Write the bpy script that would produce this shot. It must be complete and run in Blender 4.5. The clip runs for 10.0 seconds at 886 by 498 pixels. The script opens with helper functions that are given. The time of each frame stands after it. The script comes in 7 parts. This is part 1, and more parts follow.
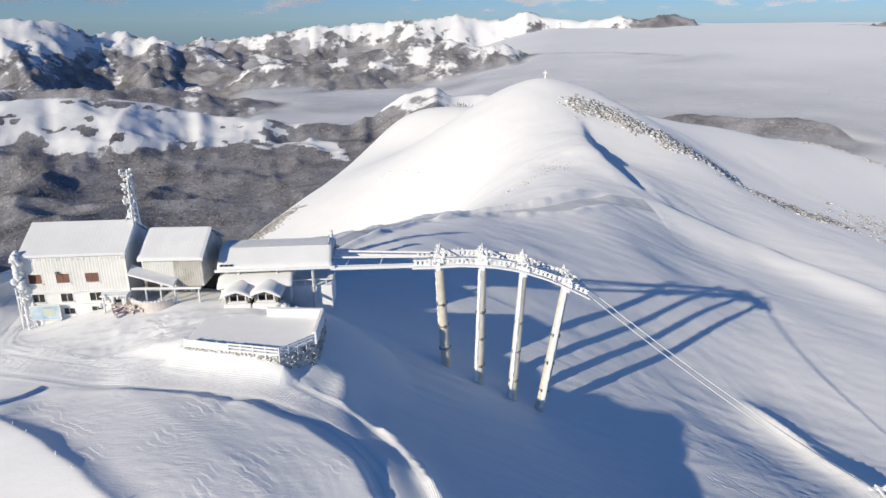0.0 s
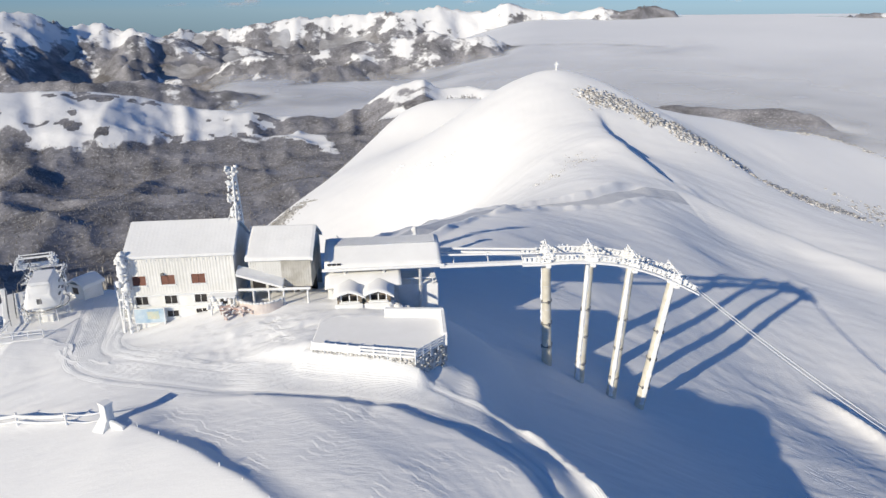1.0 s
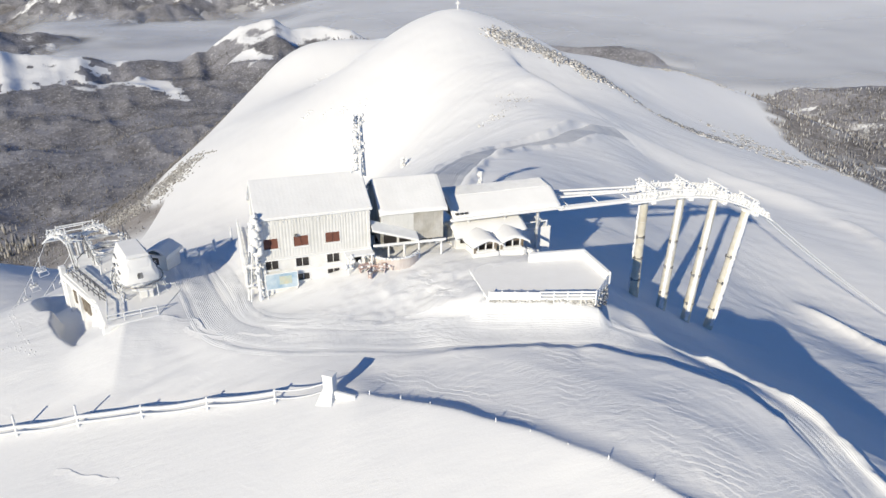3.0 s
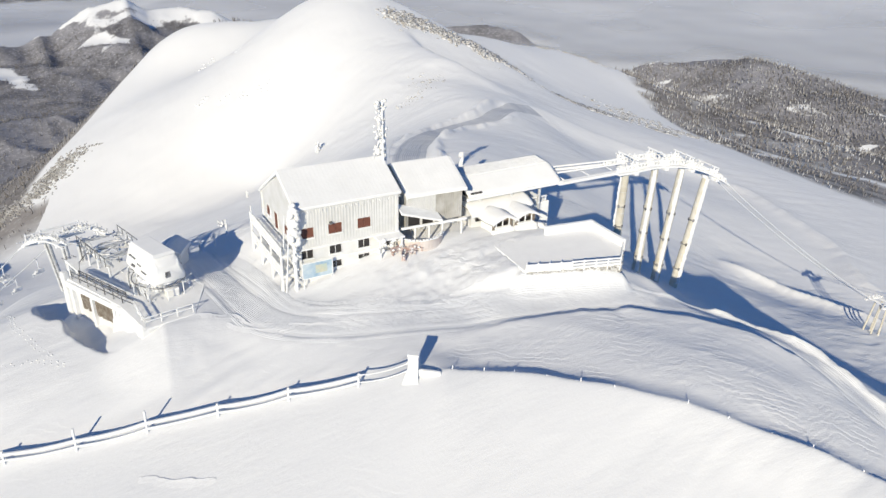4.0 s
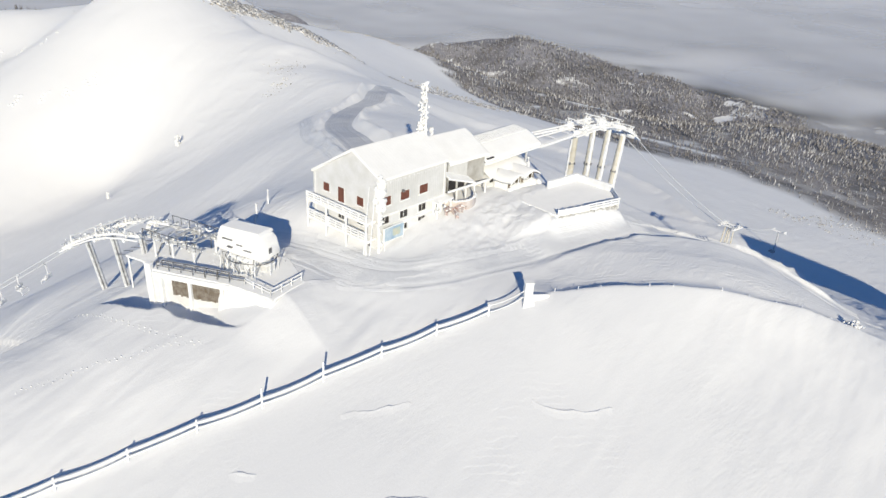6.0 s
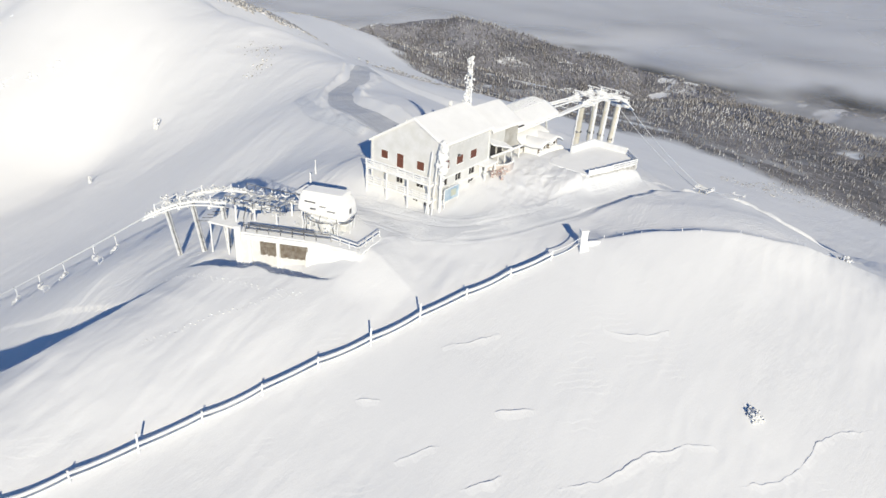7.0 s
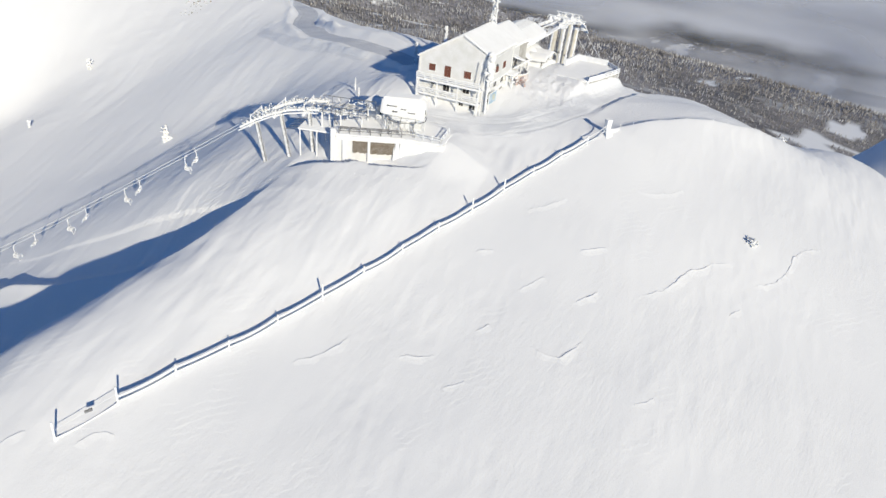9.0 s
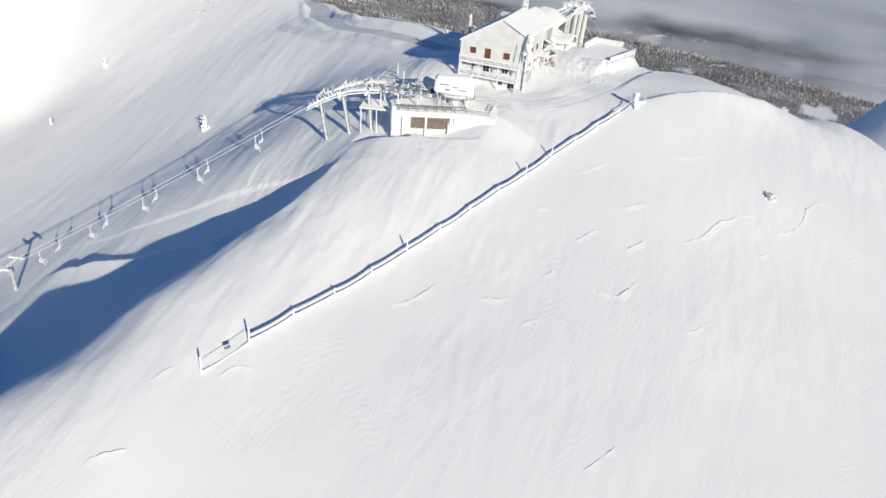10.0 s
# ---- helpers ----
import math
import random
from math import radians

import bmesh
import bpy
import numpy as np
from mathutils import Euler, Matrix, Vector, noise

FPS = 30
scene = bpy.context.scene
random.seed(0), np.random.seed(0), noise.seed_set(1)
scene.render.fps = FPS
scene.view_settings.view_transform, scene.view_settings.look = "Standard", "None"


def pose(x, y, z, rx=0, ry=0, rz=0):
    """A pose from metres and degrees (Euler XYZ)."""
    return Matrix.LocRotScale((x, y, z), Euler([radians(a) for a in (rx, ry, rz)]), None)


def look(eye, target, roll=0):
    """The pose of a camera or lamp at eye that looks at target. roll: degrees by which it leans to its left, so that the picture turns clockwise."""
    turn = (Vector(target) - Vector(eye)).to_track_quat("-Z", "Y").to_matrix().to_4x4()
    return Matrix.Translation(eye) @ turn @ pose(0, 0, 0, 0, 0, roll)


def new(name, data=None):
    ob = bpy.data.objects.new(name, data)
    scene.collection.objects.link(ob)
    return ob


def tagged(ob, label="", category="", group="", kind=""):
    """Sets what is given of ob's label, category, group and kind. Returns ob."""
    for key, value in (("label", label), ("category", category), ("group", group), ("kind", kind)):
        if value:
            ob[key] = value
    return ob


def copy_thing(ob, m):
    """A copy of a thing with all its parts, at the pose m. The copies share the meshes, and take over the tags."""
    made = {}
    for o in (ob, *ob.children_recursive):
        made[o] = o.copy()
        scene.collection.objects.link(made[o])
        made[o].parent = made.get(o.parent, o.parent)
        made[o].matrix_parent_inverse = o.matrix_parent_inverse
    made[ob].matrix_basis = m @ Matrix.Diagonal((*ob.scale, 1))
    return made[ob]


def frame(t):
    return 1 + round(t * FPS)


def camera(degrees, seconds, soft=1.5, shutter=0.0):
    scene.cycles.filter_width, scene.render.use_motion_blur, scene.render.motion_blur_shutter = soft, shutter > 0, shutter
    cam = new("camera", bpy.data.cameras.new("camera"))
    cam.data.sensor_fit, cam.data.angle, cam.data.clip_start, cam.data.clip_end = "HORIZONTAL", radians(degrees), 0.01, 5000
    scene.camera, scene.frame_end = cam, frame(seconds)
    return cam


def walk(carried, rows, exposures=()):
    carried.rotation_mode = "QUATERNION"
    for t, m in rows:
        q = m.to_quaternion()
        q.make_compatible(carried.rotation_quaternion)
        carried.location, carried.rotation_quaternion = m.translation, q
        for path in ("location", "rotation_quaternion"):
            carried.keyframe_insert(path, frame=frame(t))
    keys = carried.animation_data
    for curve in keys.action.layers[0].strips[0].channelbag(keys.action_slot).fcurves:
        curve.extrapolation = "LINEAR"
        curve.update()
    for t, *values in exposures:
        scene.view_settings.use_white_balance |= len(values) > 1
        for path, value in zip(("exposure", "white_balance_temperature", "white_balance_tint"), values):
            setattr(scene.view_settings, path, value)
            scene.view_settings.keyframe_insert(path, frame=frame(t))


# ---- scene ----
cam = camera(65.2, 10.0)
PATH = [
    (0, (2.208, 0.934, 38.708), (2.105, 2.828, 38.073), -0.6),
    (0.5, (-5.984, 1.679, 38.79), (-6.061, 3.571, 38.147), -0.6),
    (1, (-14.782, 2.536, 38.762), (-14.83, 4.424, 38.106), -0.6),
    (1.5, (-23.119, 3.313, 38.762), (-23.123, 5.194, 38.084), -0.2),
    (2, (-32.156, 4.102, 38.695), (-32.09, 5.967, 37.975), -0.2),
    (2.5, (-40.528, 4.999, 38.708), (-40.348, 6.837, 37.94), 0.2),
    (2.7, (-44.012, 5.456, 38.722), (-43.756, 7.277, 37.936), 0.3),
    (3.8, (-63.987, 8.544, 39.407), (-63.333, 10.234, 38.56), 1.4),
    (4, (-67.492, 8.931, 39.512), (-66.78, 10.596, 38.662), 1.5),
    (4.5, (-76.179, 9.923, 40.018), (-75.311, 11.51, 39.165), 2.1),
    (5, (-85.534, 11.238, 40.495), (-84.52, 12.738, 39.644), 2.3),
    (5.5, (-94.296, 12.472, 40.976), (-93.171, 13.888, 40.121), 2.8),
    (5.7, (-97.946, 13.054, 41.032), (-96.781, 14.434, 40.173), 2.9),
    (6.8, (-119.237, 16.598, 41.594), (-117.933, 17.821, 40.699), 3.9),
    (7, (-123.025, 17.328, 41.621), (-121.697, 18.521, 40.718), 3.7),
    (7.5, (-131.979, 19.475, 41.552), (-130.581, 20.558, 40.619), 4.1),
    (8, (-141.325, 21.663, 41.408), (-139.874, 22.626, 40.425), 4.3),
    (8.5, (-150.28, 23.766, 41.305), (-148.799, 24.655, 40.297), 4.6),
    (9, (-159.461, 26.138, 41.201), (-157.957, 26.987, 40.193), 5.7),
    (9.5, (-168.394, 28.567, 41.106), (-166.865, 29.366, 40.095), 4.8),
    (10, (-177.607, 30.79, 41.102), (-176.071, 31.578, 40.093), 4.9),
]
walk(cam, [(t, look(eye, target, roll)) for t, eye, target, roll in PATH],
     exposures=[(0, 0.0, 7700, 6), (2.5, -0.01, 7700, 5), (5, -0.06, 7600, 4), (7, -0.1, 7600, 4), (10, -0.1, 7500, 4)])

# ---- light ----
SUN_ELEVATION, SUN_AZIMUTH = 20.1, 217.0   # degrees; azimuth clockwise from +y, where the sun stands
world = bpy.data.worlds.new("sky")
scene.world = world
world.use_nodes = True
wn = world.node_tree
wn.nodes.clear()
sky = wn.nodes.new("ShaderNodeTexSky")
sky.sky_type, sky.sun_disc = "NISHITA", False
sky.sun_elevation, sky.sun_rotation = radians(SUN_ELEVATION), radians(SUN_AZIMUTH)
sky.altitude, sky.air_density, sky.dust_density, sky.ozone_density = 1800, 1.0, 0.0, 4.0
bg = wn.nodes.new("ShaderNodeBackground")
bg.inputs[1].default_value = 0.094
wout = wn.nodes.new("ShaderNodeOutputWorld")
hue = wn.nodes.new("ShaderNodeMix")
hue.data_type, hue.blend_type = "RGBA", "MULTIPLY"
hue.inputs["Factor"].default_value, hue.inputs["B"].default_value = 1.0, (0.585, 0.915, 1.32, 1)
sky_way, sky_parts, sky_ramp, sky_tint = (wn.nodes.new(k) for k in ("ShaderNodeTexCoord", "ShaderNodeSeparateXYZ", "ShaderNodeMapRange", "ShaderNodeMix"))
sky_tint.data_type = "RGBA"
sky_tint.inputs["A"].default_value, sky_tint.inputs["B"].default_value = (0.40, 0.60, 1.06, 1), (0.585, 0.915, 1.32, 1)
sky_ramp.inputs["From Max"].default_value = 0.3
wn.links.new(sky_way.outputs["Generated"], sky_parts.inputs[0])
wn.links.new(sky_parts.outputs["Z"], sky_ramp.inputs["Value"])
wn.links.new(sky_ramp.outputs[0], sky_tint.inputs["Factor"])
wn.links.new(sky_tint.outputs["Result"], hue.inputs["B"])
wn.links.new(sky.outputs[0], hue.inputs["A"])
wn.links.new(hue.outputs["Result"], bg.inputs[0])
wn.links.new(bg.outputs[0], wout.inputs[0])
sun_data = bpy.data.lights.new("sun", "SUN")
sun_data.energy, sun_data.angle, sun_data.color = 4.15, radians(0.53), (1.0, 0.95, 0.88)
sun = new("sun", sun_data)
sa, se = radians(SUN_AZIMUTH), radians(SUN_ELEVATION)
SUN_WAY = Vector((-math.sin(sa) * math.cos(se), -math.cos(sa) * math.cos(se), -math.sin(se)))
sun.rotation_euler = SUN_WAY.to_track_quat("-Z", "Y").to_euler()


# ---- materials ----
def material(name, base, rough=0.6, metal=0.0, spread=0.06, scale=1.0, fine=8.0, bump=0.15, tint=None, random_shade=0.0, matte=0.0):
    """A surface with variation at two scales and fine relief; tint is the colour of its blotches."""
    m = bpy.data.materials.new(name)
    m.use_nodes = True
    t = m.node_tree
    n, l = t.nodes, t.links
    p = n["Principled BSDF"]
    p.inputs["Roughness"].default_value, p.inputs["Metallic"].default_value = rough, metal
    p.inputs["Diffuse Roughness"].default_value = matte
    geo = n.new("ShaderNodeNewGeometry")
    a = n.new("ShaderNodeTexNoise")
    a.inputs["Scale"].default_value, a.inputs["Detail"].default_value = scale, 5
    b = n.new("ShaderNodeTexNoise")
    b.inputs["Scale"].default_value, b.inputs["Detail"].default_value = fine, 4
    l.new(geo.outputs["Position"], a.inputs["Vector"])
    l.new(geo.outputs["Position"], b.inputs["Vector"])
    ramp = n.new("ShaderNodeMapRange")
    ramp.inputs["From Min"].default_value, ramp.inputs["From Max"].default_value = 0.35, 0.68
    l.new(a.outputs["Fac"], ramp.inputs["Value"])
    mix = n.new("ShaderNodeMix")
    mix.data_type = "RGBA"
    dark = tint or tuple(max(0.0, c * (1 - 2 * spread)) for c in base)
    mix.inputs["A"].default_value, mix.inputs["B"].default_value = (*base, 1), (*dark, 1)
    l.new(ramp.outputs[0], mix.inputs["Factor"])
    hsv = n.new("ShaderNodeHueSaturation")
    l.new(mix.outputs["Result"], hsv.inputs["Color"])
    val = n.new("ShaderNodeMapRange")
    val.inputs["To Min"].default_value, val.inputs["To Max"].default_value = 1 - spread, 1 + spread
    l.new(b.outputs["Fac"], val.inputs["Value"])
    if random_shade:
        info = n.new("ShaderNodeObjectInfo")
        rnd = n.new("ShaderNodeMapRange")
        rnd.inputs["To Min"].default_value, rnd.inputs["To Max"].default_value = 1 - random_shade, 1 + random_shade
        l.new(info.outputs["Random"], rnd.inputs["Value"])
        mul = n.new("ShaderNodeMath")
        mul.operation = "MULTIPLY"
        l.new(val.outputs[0], mul.inputs[0])
        l.new(rnd.outputs[0], mul.inputs[1])
        l.new(mul.outputs[0], hsv.inputs["Value"])
    else:
        l.new(val.outputs[0], hsv.inputs["Value"])
    l.new(hsv.outputs[0], p.inputs["Base Color"])
    bm = n.new("ShaderNodeBump")
    bm.inputs["Strength"].default_value, bm.inputs["Distance"].default_value = bump, 0.05
    l.new(b.outputs["Fac"], bm.inputs["Height"])
    l.new(bm.outputs[0], p.inputs["Normal"])
    return m


M_RIME = material("rime_snow", (0.86, 0.87, 0.88), 0.75, spread=0.04, scale=1.2, fine=5.0, bump=0.6, matte=0.5)
M_ROOFSNOW = material("roof_snow", (0.87, 0.875, 0.88), 0.7, spread=0.02, scale=0.5, fine=2.5, bump=0.25, matte=0.5)


def ribbed(name, pitch):
    m = material(name, (0.87, 0.875, 0.88), 0.7, spread=0.03, scale=0.4, fine=3.2, bump=0.45, matte=0.5)
    n, l = m.node_tree.nodes, m.node_tree.links
    co, wave, bump = n.new("ShaderNodeTexCoord"), n.new("ShaderNodeTexWave"), n.new("ShaderNodeBump")
    wave.inputs["Scale"].default_value, wave.inputs["Distortion"].default_value = math.tau / (20 * pitch), 0.6
    l.new(co.outputs["Object"], wave.inputs["Vector"])
    bump.inputs["Strength"].default_value, bump.inputs["Distance"].default_value = 0.08, 0.05
    l.new(wave.outputs["Fac"], bump.inputs["Height"])
    p = n["Principled BSDF"]
    l.new(p.inputs["Normal"].links[0].from_socket, bump.inputs["Normal"])
    l.new(bump.outputs[0], p.inputs["Normal"])
    return m


M_RIBBED = ribbed("ribbed_roof_snow", 0.5)
M_PANEL = material("frosted_panel", (0.67, 0.67, 0.65), 0.6, spread=0.05, scale=0.4, fine=3.0, bump=0.15, tint=(0.78, 0.78, 0.77))
M_CONCRETE = material("frosted_concrete", (0.60, 0.555, 0.45), 0.8, spread=0.07, scale=0.7, fine=4.0, bump=0.3, tint=(0.73, 0.70, 0.62))
M_SHUTTER = material("red_brown_shutter", (0.20, 0.075, 0.05), 0.6, spread=0.12, scale=3.0, fine=12.0, bump=0.1)
M_DARK = material("dark_window_and_shade", (0.045, 0.04, 0.04), 0.35, spread=0.2, scale=2.0, fine=9.0, bump=0.05)
M_WOOD = material("weathered_wood", (0.17, 0.13, 0.095), 0.8, spread=0.15, scale=1.5, fine=9.0, bump=0.3, tint=(0.30, 0.27, 0.23))
M_STONE = material("frosted_stone", (0.34, 0.325, 0.30), 0.85, spread=0.2, scale=2.2, fine=7.0, bump=0.6, tint=(0.82, 0.82, 0.82))
M_STEEL = material("frosted_steel", (0.50, 0.51, 0.52), 0.55, metal=0.2, spread=0.12, scale=2.0, fine=8.0, bump=0.3, tint=(0.82, 0.83, 0.84))
M_CABLE = material("frosted_cable", (0.78, 0.79, 0.80), 0.7, spread=0.05)


# ---- landform ----
def smooth(a, b, v):
    t = np.clip((v - a) / (b - a), 0.0, 1.0)
    return t * t * (3 - 2 * t)


def lattice(ix, iy, seed):
    h = (ix.astype(np.int64) * 374761393 + iy.astype(np.int64) * 668265263 + seed * 1274126177) & 0xFFFFFFFF
    h = ((h ^ (h >> 13)) * 1274126177) & 0xFFFFFFFF
    return ((h ^ (h >> 16)) & 0xFFFF) / 65535.0


def vnoise(x, y, seed=0):
    x, y = 0.8 * x + 0.6 * y + 3.17 * seed, -0.6 * x + 0.8 * y
    ix, iy = np.floor(x), np.floor(y)
    fx, fy = x - ix, y - iy
    fx, fy = fx * fx * fx * (fx * (fx * 6 - 15) + 10), fy * fy * fy * (fy * (fy * 6 - 15) + 10)
    a, b = lattice(ix, iy, seed), lattice(ix + 1, iy, seed)
    c, d = lattice(ix, iy + 1, seed), lattice(ix + 1, iy + 1, seed)
    return (a * (1 - fx) + b * fx) * (1 - fy) + (c * (1 - fx) + d * fx) * fy - 0.5


def fbm(x, y, seed=0, octaves=4):
    v, amp = 0.0, 1.0
    for k in range(octaves):
        v = v + amp * vnoise(x + 17.3 * k, y - 9.1 * k, seed + k)
        x, y, amp = 1.62 * x - 1.18 * y, 1.18 * x + 1.62 * y, amp * 0.5
    return v


def ridged(x, y, seed=0, octaves=5):
    v, amp = 0.0, 1.0
    for k in range(octaves):
        v = v + amp * (0.5 - np.abs(vnoise(x + 5.7 * k, y + 3.3 * k, seed + k)) * 2)
        x, y, amp = 1.62 * x - 1.18 * y, 1.18 * x + 1.62 * y, amp * 0.5
    return v


# guide lines of the relief: crests, slopes, tracks and hollows, each a run of (x, y, height)
GUIDES = {
    "station_crest": [(-260, 125, -48), (-190, 108, -30), (-150, 103, -19.8), (-128, 99, -14.4), (-115, 96, -11), (-104, 94, -8.2), (-92, 95, -6), (-84, 85, -3.0), (-84.5, 92, -2.9), (-88, 92, -4.2), (-80, 88.5, -2.4), (-76.3, 84.8, -2.0), (-79.5, 76.4, -3.2), (-73, 79.5, -2.2), (-66.5, 73, -0.9), (-62, 78, -0.2), (-56, 77, 1.0)],
    "fence_foot": [(-54, 60.8, 0.2), (-67, 64.3, -2.3), (-78, 67.5, -4.9), (-91, 71, -7.8), (-104, 74.6, -10.8), (-116, 78, -12.6), (-135, 83.3, -15.0)],
    "near_edge": [(-47.5, 59.5, 1.7), (-40, 55, 1.9), (-33.5, 50.5, 1.7), (-27.5, 46.5, 1.2), (-21, 41, -0.5), (-14, 36, -3.3), (-4, 28, -7.5)],
    "fore_slope": [(-53, 48, -3.1), (-40, 44, -1.5), (-27.3, 39.6, -2.5), (-53.6, 31.8, -7.6), (-66.6, 30.2, -11.8), (-90.5, 35.6, -14.9), (-75, 50, -7.5), (-101.4, 59.8, -13.1),
                   (-125, 55, -19), (-150, 75, -22), (-175, 85, -28), (-60, 8, -18), (-120, 10, -31), (-18, 8, -14), (-180, 25, -42)],
    "yard": [(-50, 77, 2.4), (-44, 78.5, 4.0), (-36, 80, 4.0), (-30, 79, 3.6), (-24, 76, 3.2), (-36, 74, 3.0), (-43, 73, 2.3), (-29, 70.5, 2.4), (-33, 72.5, 3.3), (-33, 77, 3.9), (-28, 81, 4.0), (-25, 68.6, 2.2), (-20.5, 67.6, 1.6), (-47, 86, 3.0), (-61.5, 93, -0.9), (-56.5, 94.5, 2.9), (-50, 98.5, 2.7), (-57.6, 88.5, 1.5), (-57.2, 84.5, 0.9), (-30, 95, 1.5)],
    "lower_track": [(-57, 70.5, 0.9), (-50, 68, 1.3), (-40, 67.2, 1.1), (-31, 67, 0.9), (-25, 66.6, 0.7), (-18, 65.7, 0.15), (-11.3, 63.6, -1.5), (-6.2, 59, -2.7), (-3.6, 53.6, -3.5), (-2.6, 47, -5.2), (1, 38, -9)],
    "bowl": [(-33, 56, 1.5), (-24.3, 57.7, 1.0), (-19.6, 55.1, 0.2), (-16, 57, -0.4), (-10, 50, -2.4), (-43, 61, 1.2), (-30, 62.5, 1.3), (-20, 61, 0.35)],
    "east_face": [(-15, 72.4, 0.2), (-13, 80, -3.2), (-10, 68, -3.4), (-1.3, 62.5, -6.4), (4, 53, -7.6), (26, 78, -23.0), (-2.7, 92, -8.8), (3, 91.5, -12), (7, 92.5, -15), (11.4, 92.3, -16.3), (12, 70, -14.5), (36, 96.6, -26.5), (58, 110, -36.2),
                  (61, 86.5, -33.6), (41, 129, -25.8), (30, 50, -23), (70, 30, -35), (60, 15, -30), (40, 20, -23.5), (90, 40, -45), (112, 80, -56), (118, 95, -52.8), (20, 10, -19), (8, 22, -9.5)],
    "saddle": [(-40, 104, 0.3), (-22, 108, -0.6), (-10, 116, -2.2), (-21, 136.6, -2.7), (-12.5, 155.7, -6.1), (-6, 162, -6.6), (0, 132, -4.8), (17, 167, -10.8), (13.4, 183.8, -11.2), (22, 196, -11.8), (32, 208, -12), (30, 235, -12.8), (62, 177, -28.6), (83, 178, -35.8), (67, 206, -29.2), (45, 165, -20.6)],
    "hill_crest": [(38, 271, -12.1), (46, 300, -12), (50, 322, -11.5), (56, 355, -4.5), (37.6, 389.5, 7.0), (10, 400, -3), (-10.6, 458, -23.6), (-28.7, 436, -35), (-35, 480, -22), (-54, 491, -29), (-77.6, 478, -50), (-92.5, 445, -60), (-104.7, 412, -65.5), (-110.7, 382, -69), (-108, 525, -84), (-60, 550, -58), (20, 345, -6), (25, 300, -16)],
    "hill_east": [(62, 303, -19), (84, 343, -14.9), (98.6, 342, -21.2), (121.7, 337, -35.6), (152, 333, -50.5), (131, 344, -41), (140, 316, -46), (168, 300, -55), (184, 326, -61), (107, 440, -22.5), (130, 470, -28.3), (160, 500, -35.9), (188, 520, -42.3), (220, 545, -51.6), (150, 420, -41), (273, 570, -61), (150, 240, -50), (105, 225, -42)],
    "west_hollow": [(-82, 105.7, -7.4), (-80, 101, -5.3), (-90, 117, -13), (-97, 128, -22.5), (-105, 138, -30.5), (-113, 150, -40), (-73, 135, -17.5), (-77, 144.5, -23.5), (-86, 153, -31), (-57, 166.5, -28.5), (-45, 150, -19),
                    (-19, 225, -35), (-11.5, 265, -41), (-41, 258, -54), (-36, 330, -40), (-33, 288, -60), (-150, 135, -39), (-130, 190, -60), (-90, 240, -66), (-220, 190, -70)],
    "lee_face": [(-104, 103, -15), (-116, 106, -20.5), (-130, 110, -27), (-150, 115, -34.5), (-127, 122, -33), (-148, 129, -43)],
    "outskirts": [(0, 600, -95), (-200, 600, -150), (150, 650, -95), (300, 450, -88), (480, 700, -125), (400, 150, -108), (220, 180, -72), (300, -80, -120), (0, -180, -90), (-280, -100, -100), (-420, 120, -125),
                  (-350, 380, -160), (-152, 440, -108), (600, 350, -140), (-600, 700, -190)],
}
NODES = np.array([p for run in GUIDES.values() for p in run], float)
WIND = (0.978, 0.21)
TRACK = [(-66, 100), (-64, 90), (-60.5, 79), (-57, 72.5), (-50, 69.2), (-40, 67.6), (-31, 67), (-25, 66.4), (-18, 65.4), (-11.5, 63.2), (-6.3, 58.8), (-3.6, 53.6), (-2.4, 47), (1, 38)]
UPPER_TRACK = [(-38, 102), (-29, 116), (-21, 136), (-13.5, 153), (-6, 163), (3, 174), (13.4, 183), (24, 191), (31, 199), (38, 206.5), (46, 213.5), (57, 220.5)]
BANK = [(-44, 64.2), (-36, 64), (-28, 63.5), (-22, 62.4), (-15, 60.3), (-9.5, 56.5), (-6.5, 51.5), (-5.5, 46)]
EDGE = [(-47.5, 59.5), (-40, 55), (-33.5, 50.5), (-27.5, 46.5), (-21, 41), (-14, 36), (-4, 28)]
CREST = [(-84, 98), (-92, 95.5), (-104, 95), (-115, 97), (-128, 100), (-150, 104), (-190, 109)]
TERRACE_FOOT = [(-31.5, 70.2), (-25.5, 69.1), (-19.2, 68.0)]
TERRACE_SIDE = [(-31.8, 70.6), (-31.6, 78.6), (-24.5, 79.0)]
SCOOP = [(-85.5, 100), (-84.6, 96), (-83.7, 91.2), (-82.2, 88.5), (-80.6, 88.0), (-80.0, 85.0), (-78.1, 81.3), (-75.8, 78.4), (-72.3, 75.9), (-69, 74.5), (-64.5, 73.2)]
DRIFT = [(-71.9, 77.3), (-70.6, 77.8), (-66.8, 79.4), (-65.2, 86.0), (-67.5, 90.5)]
SPUR = [(-103, 105), (-107, 115), (-110.5, 134), (-111, 158)]
BAND = [(48, 357), (57.6, 354), (69, 352), (84, 343), (98.6, 342), (108, 340), (121.7, 337), (136.4, 334), (152, 333), (176.5, 332), (184.3, 325.4), (200, 316)]
RIB = [(34, 208), (42, 212), (57, 224), (77, 226.5), (98, 228), (115, 222), (130, 214), (150, 205)]
SHRUB = [(-156, 362), (-146, 358), (-136, 354), (-126, 359), (-117, 368), (-109, 376)]
WEST_SPUR = [(-114, 360), (-110.7, 382), (-104.7, 412), (-92.5, 445), (-77.6, 478), (-54, 491), (-35, 484), (-10, 462), (40, 520)]
SCARP = [(51, 336), (50.7, 308), (49.5, 276), (53.5, 254), (60, 240)]
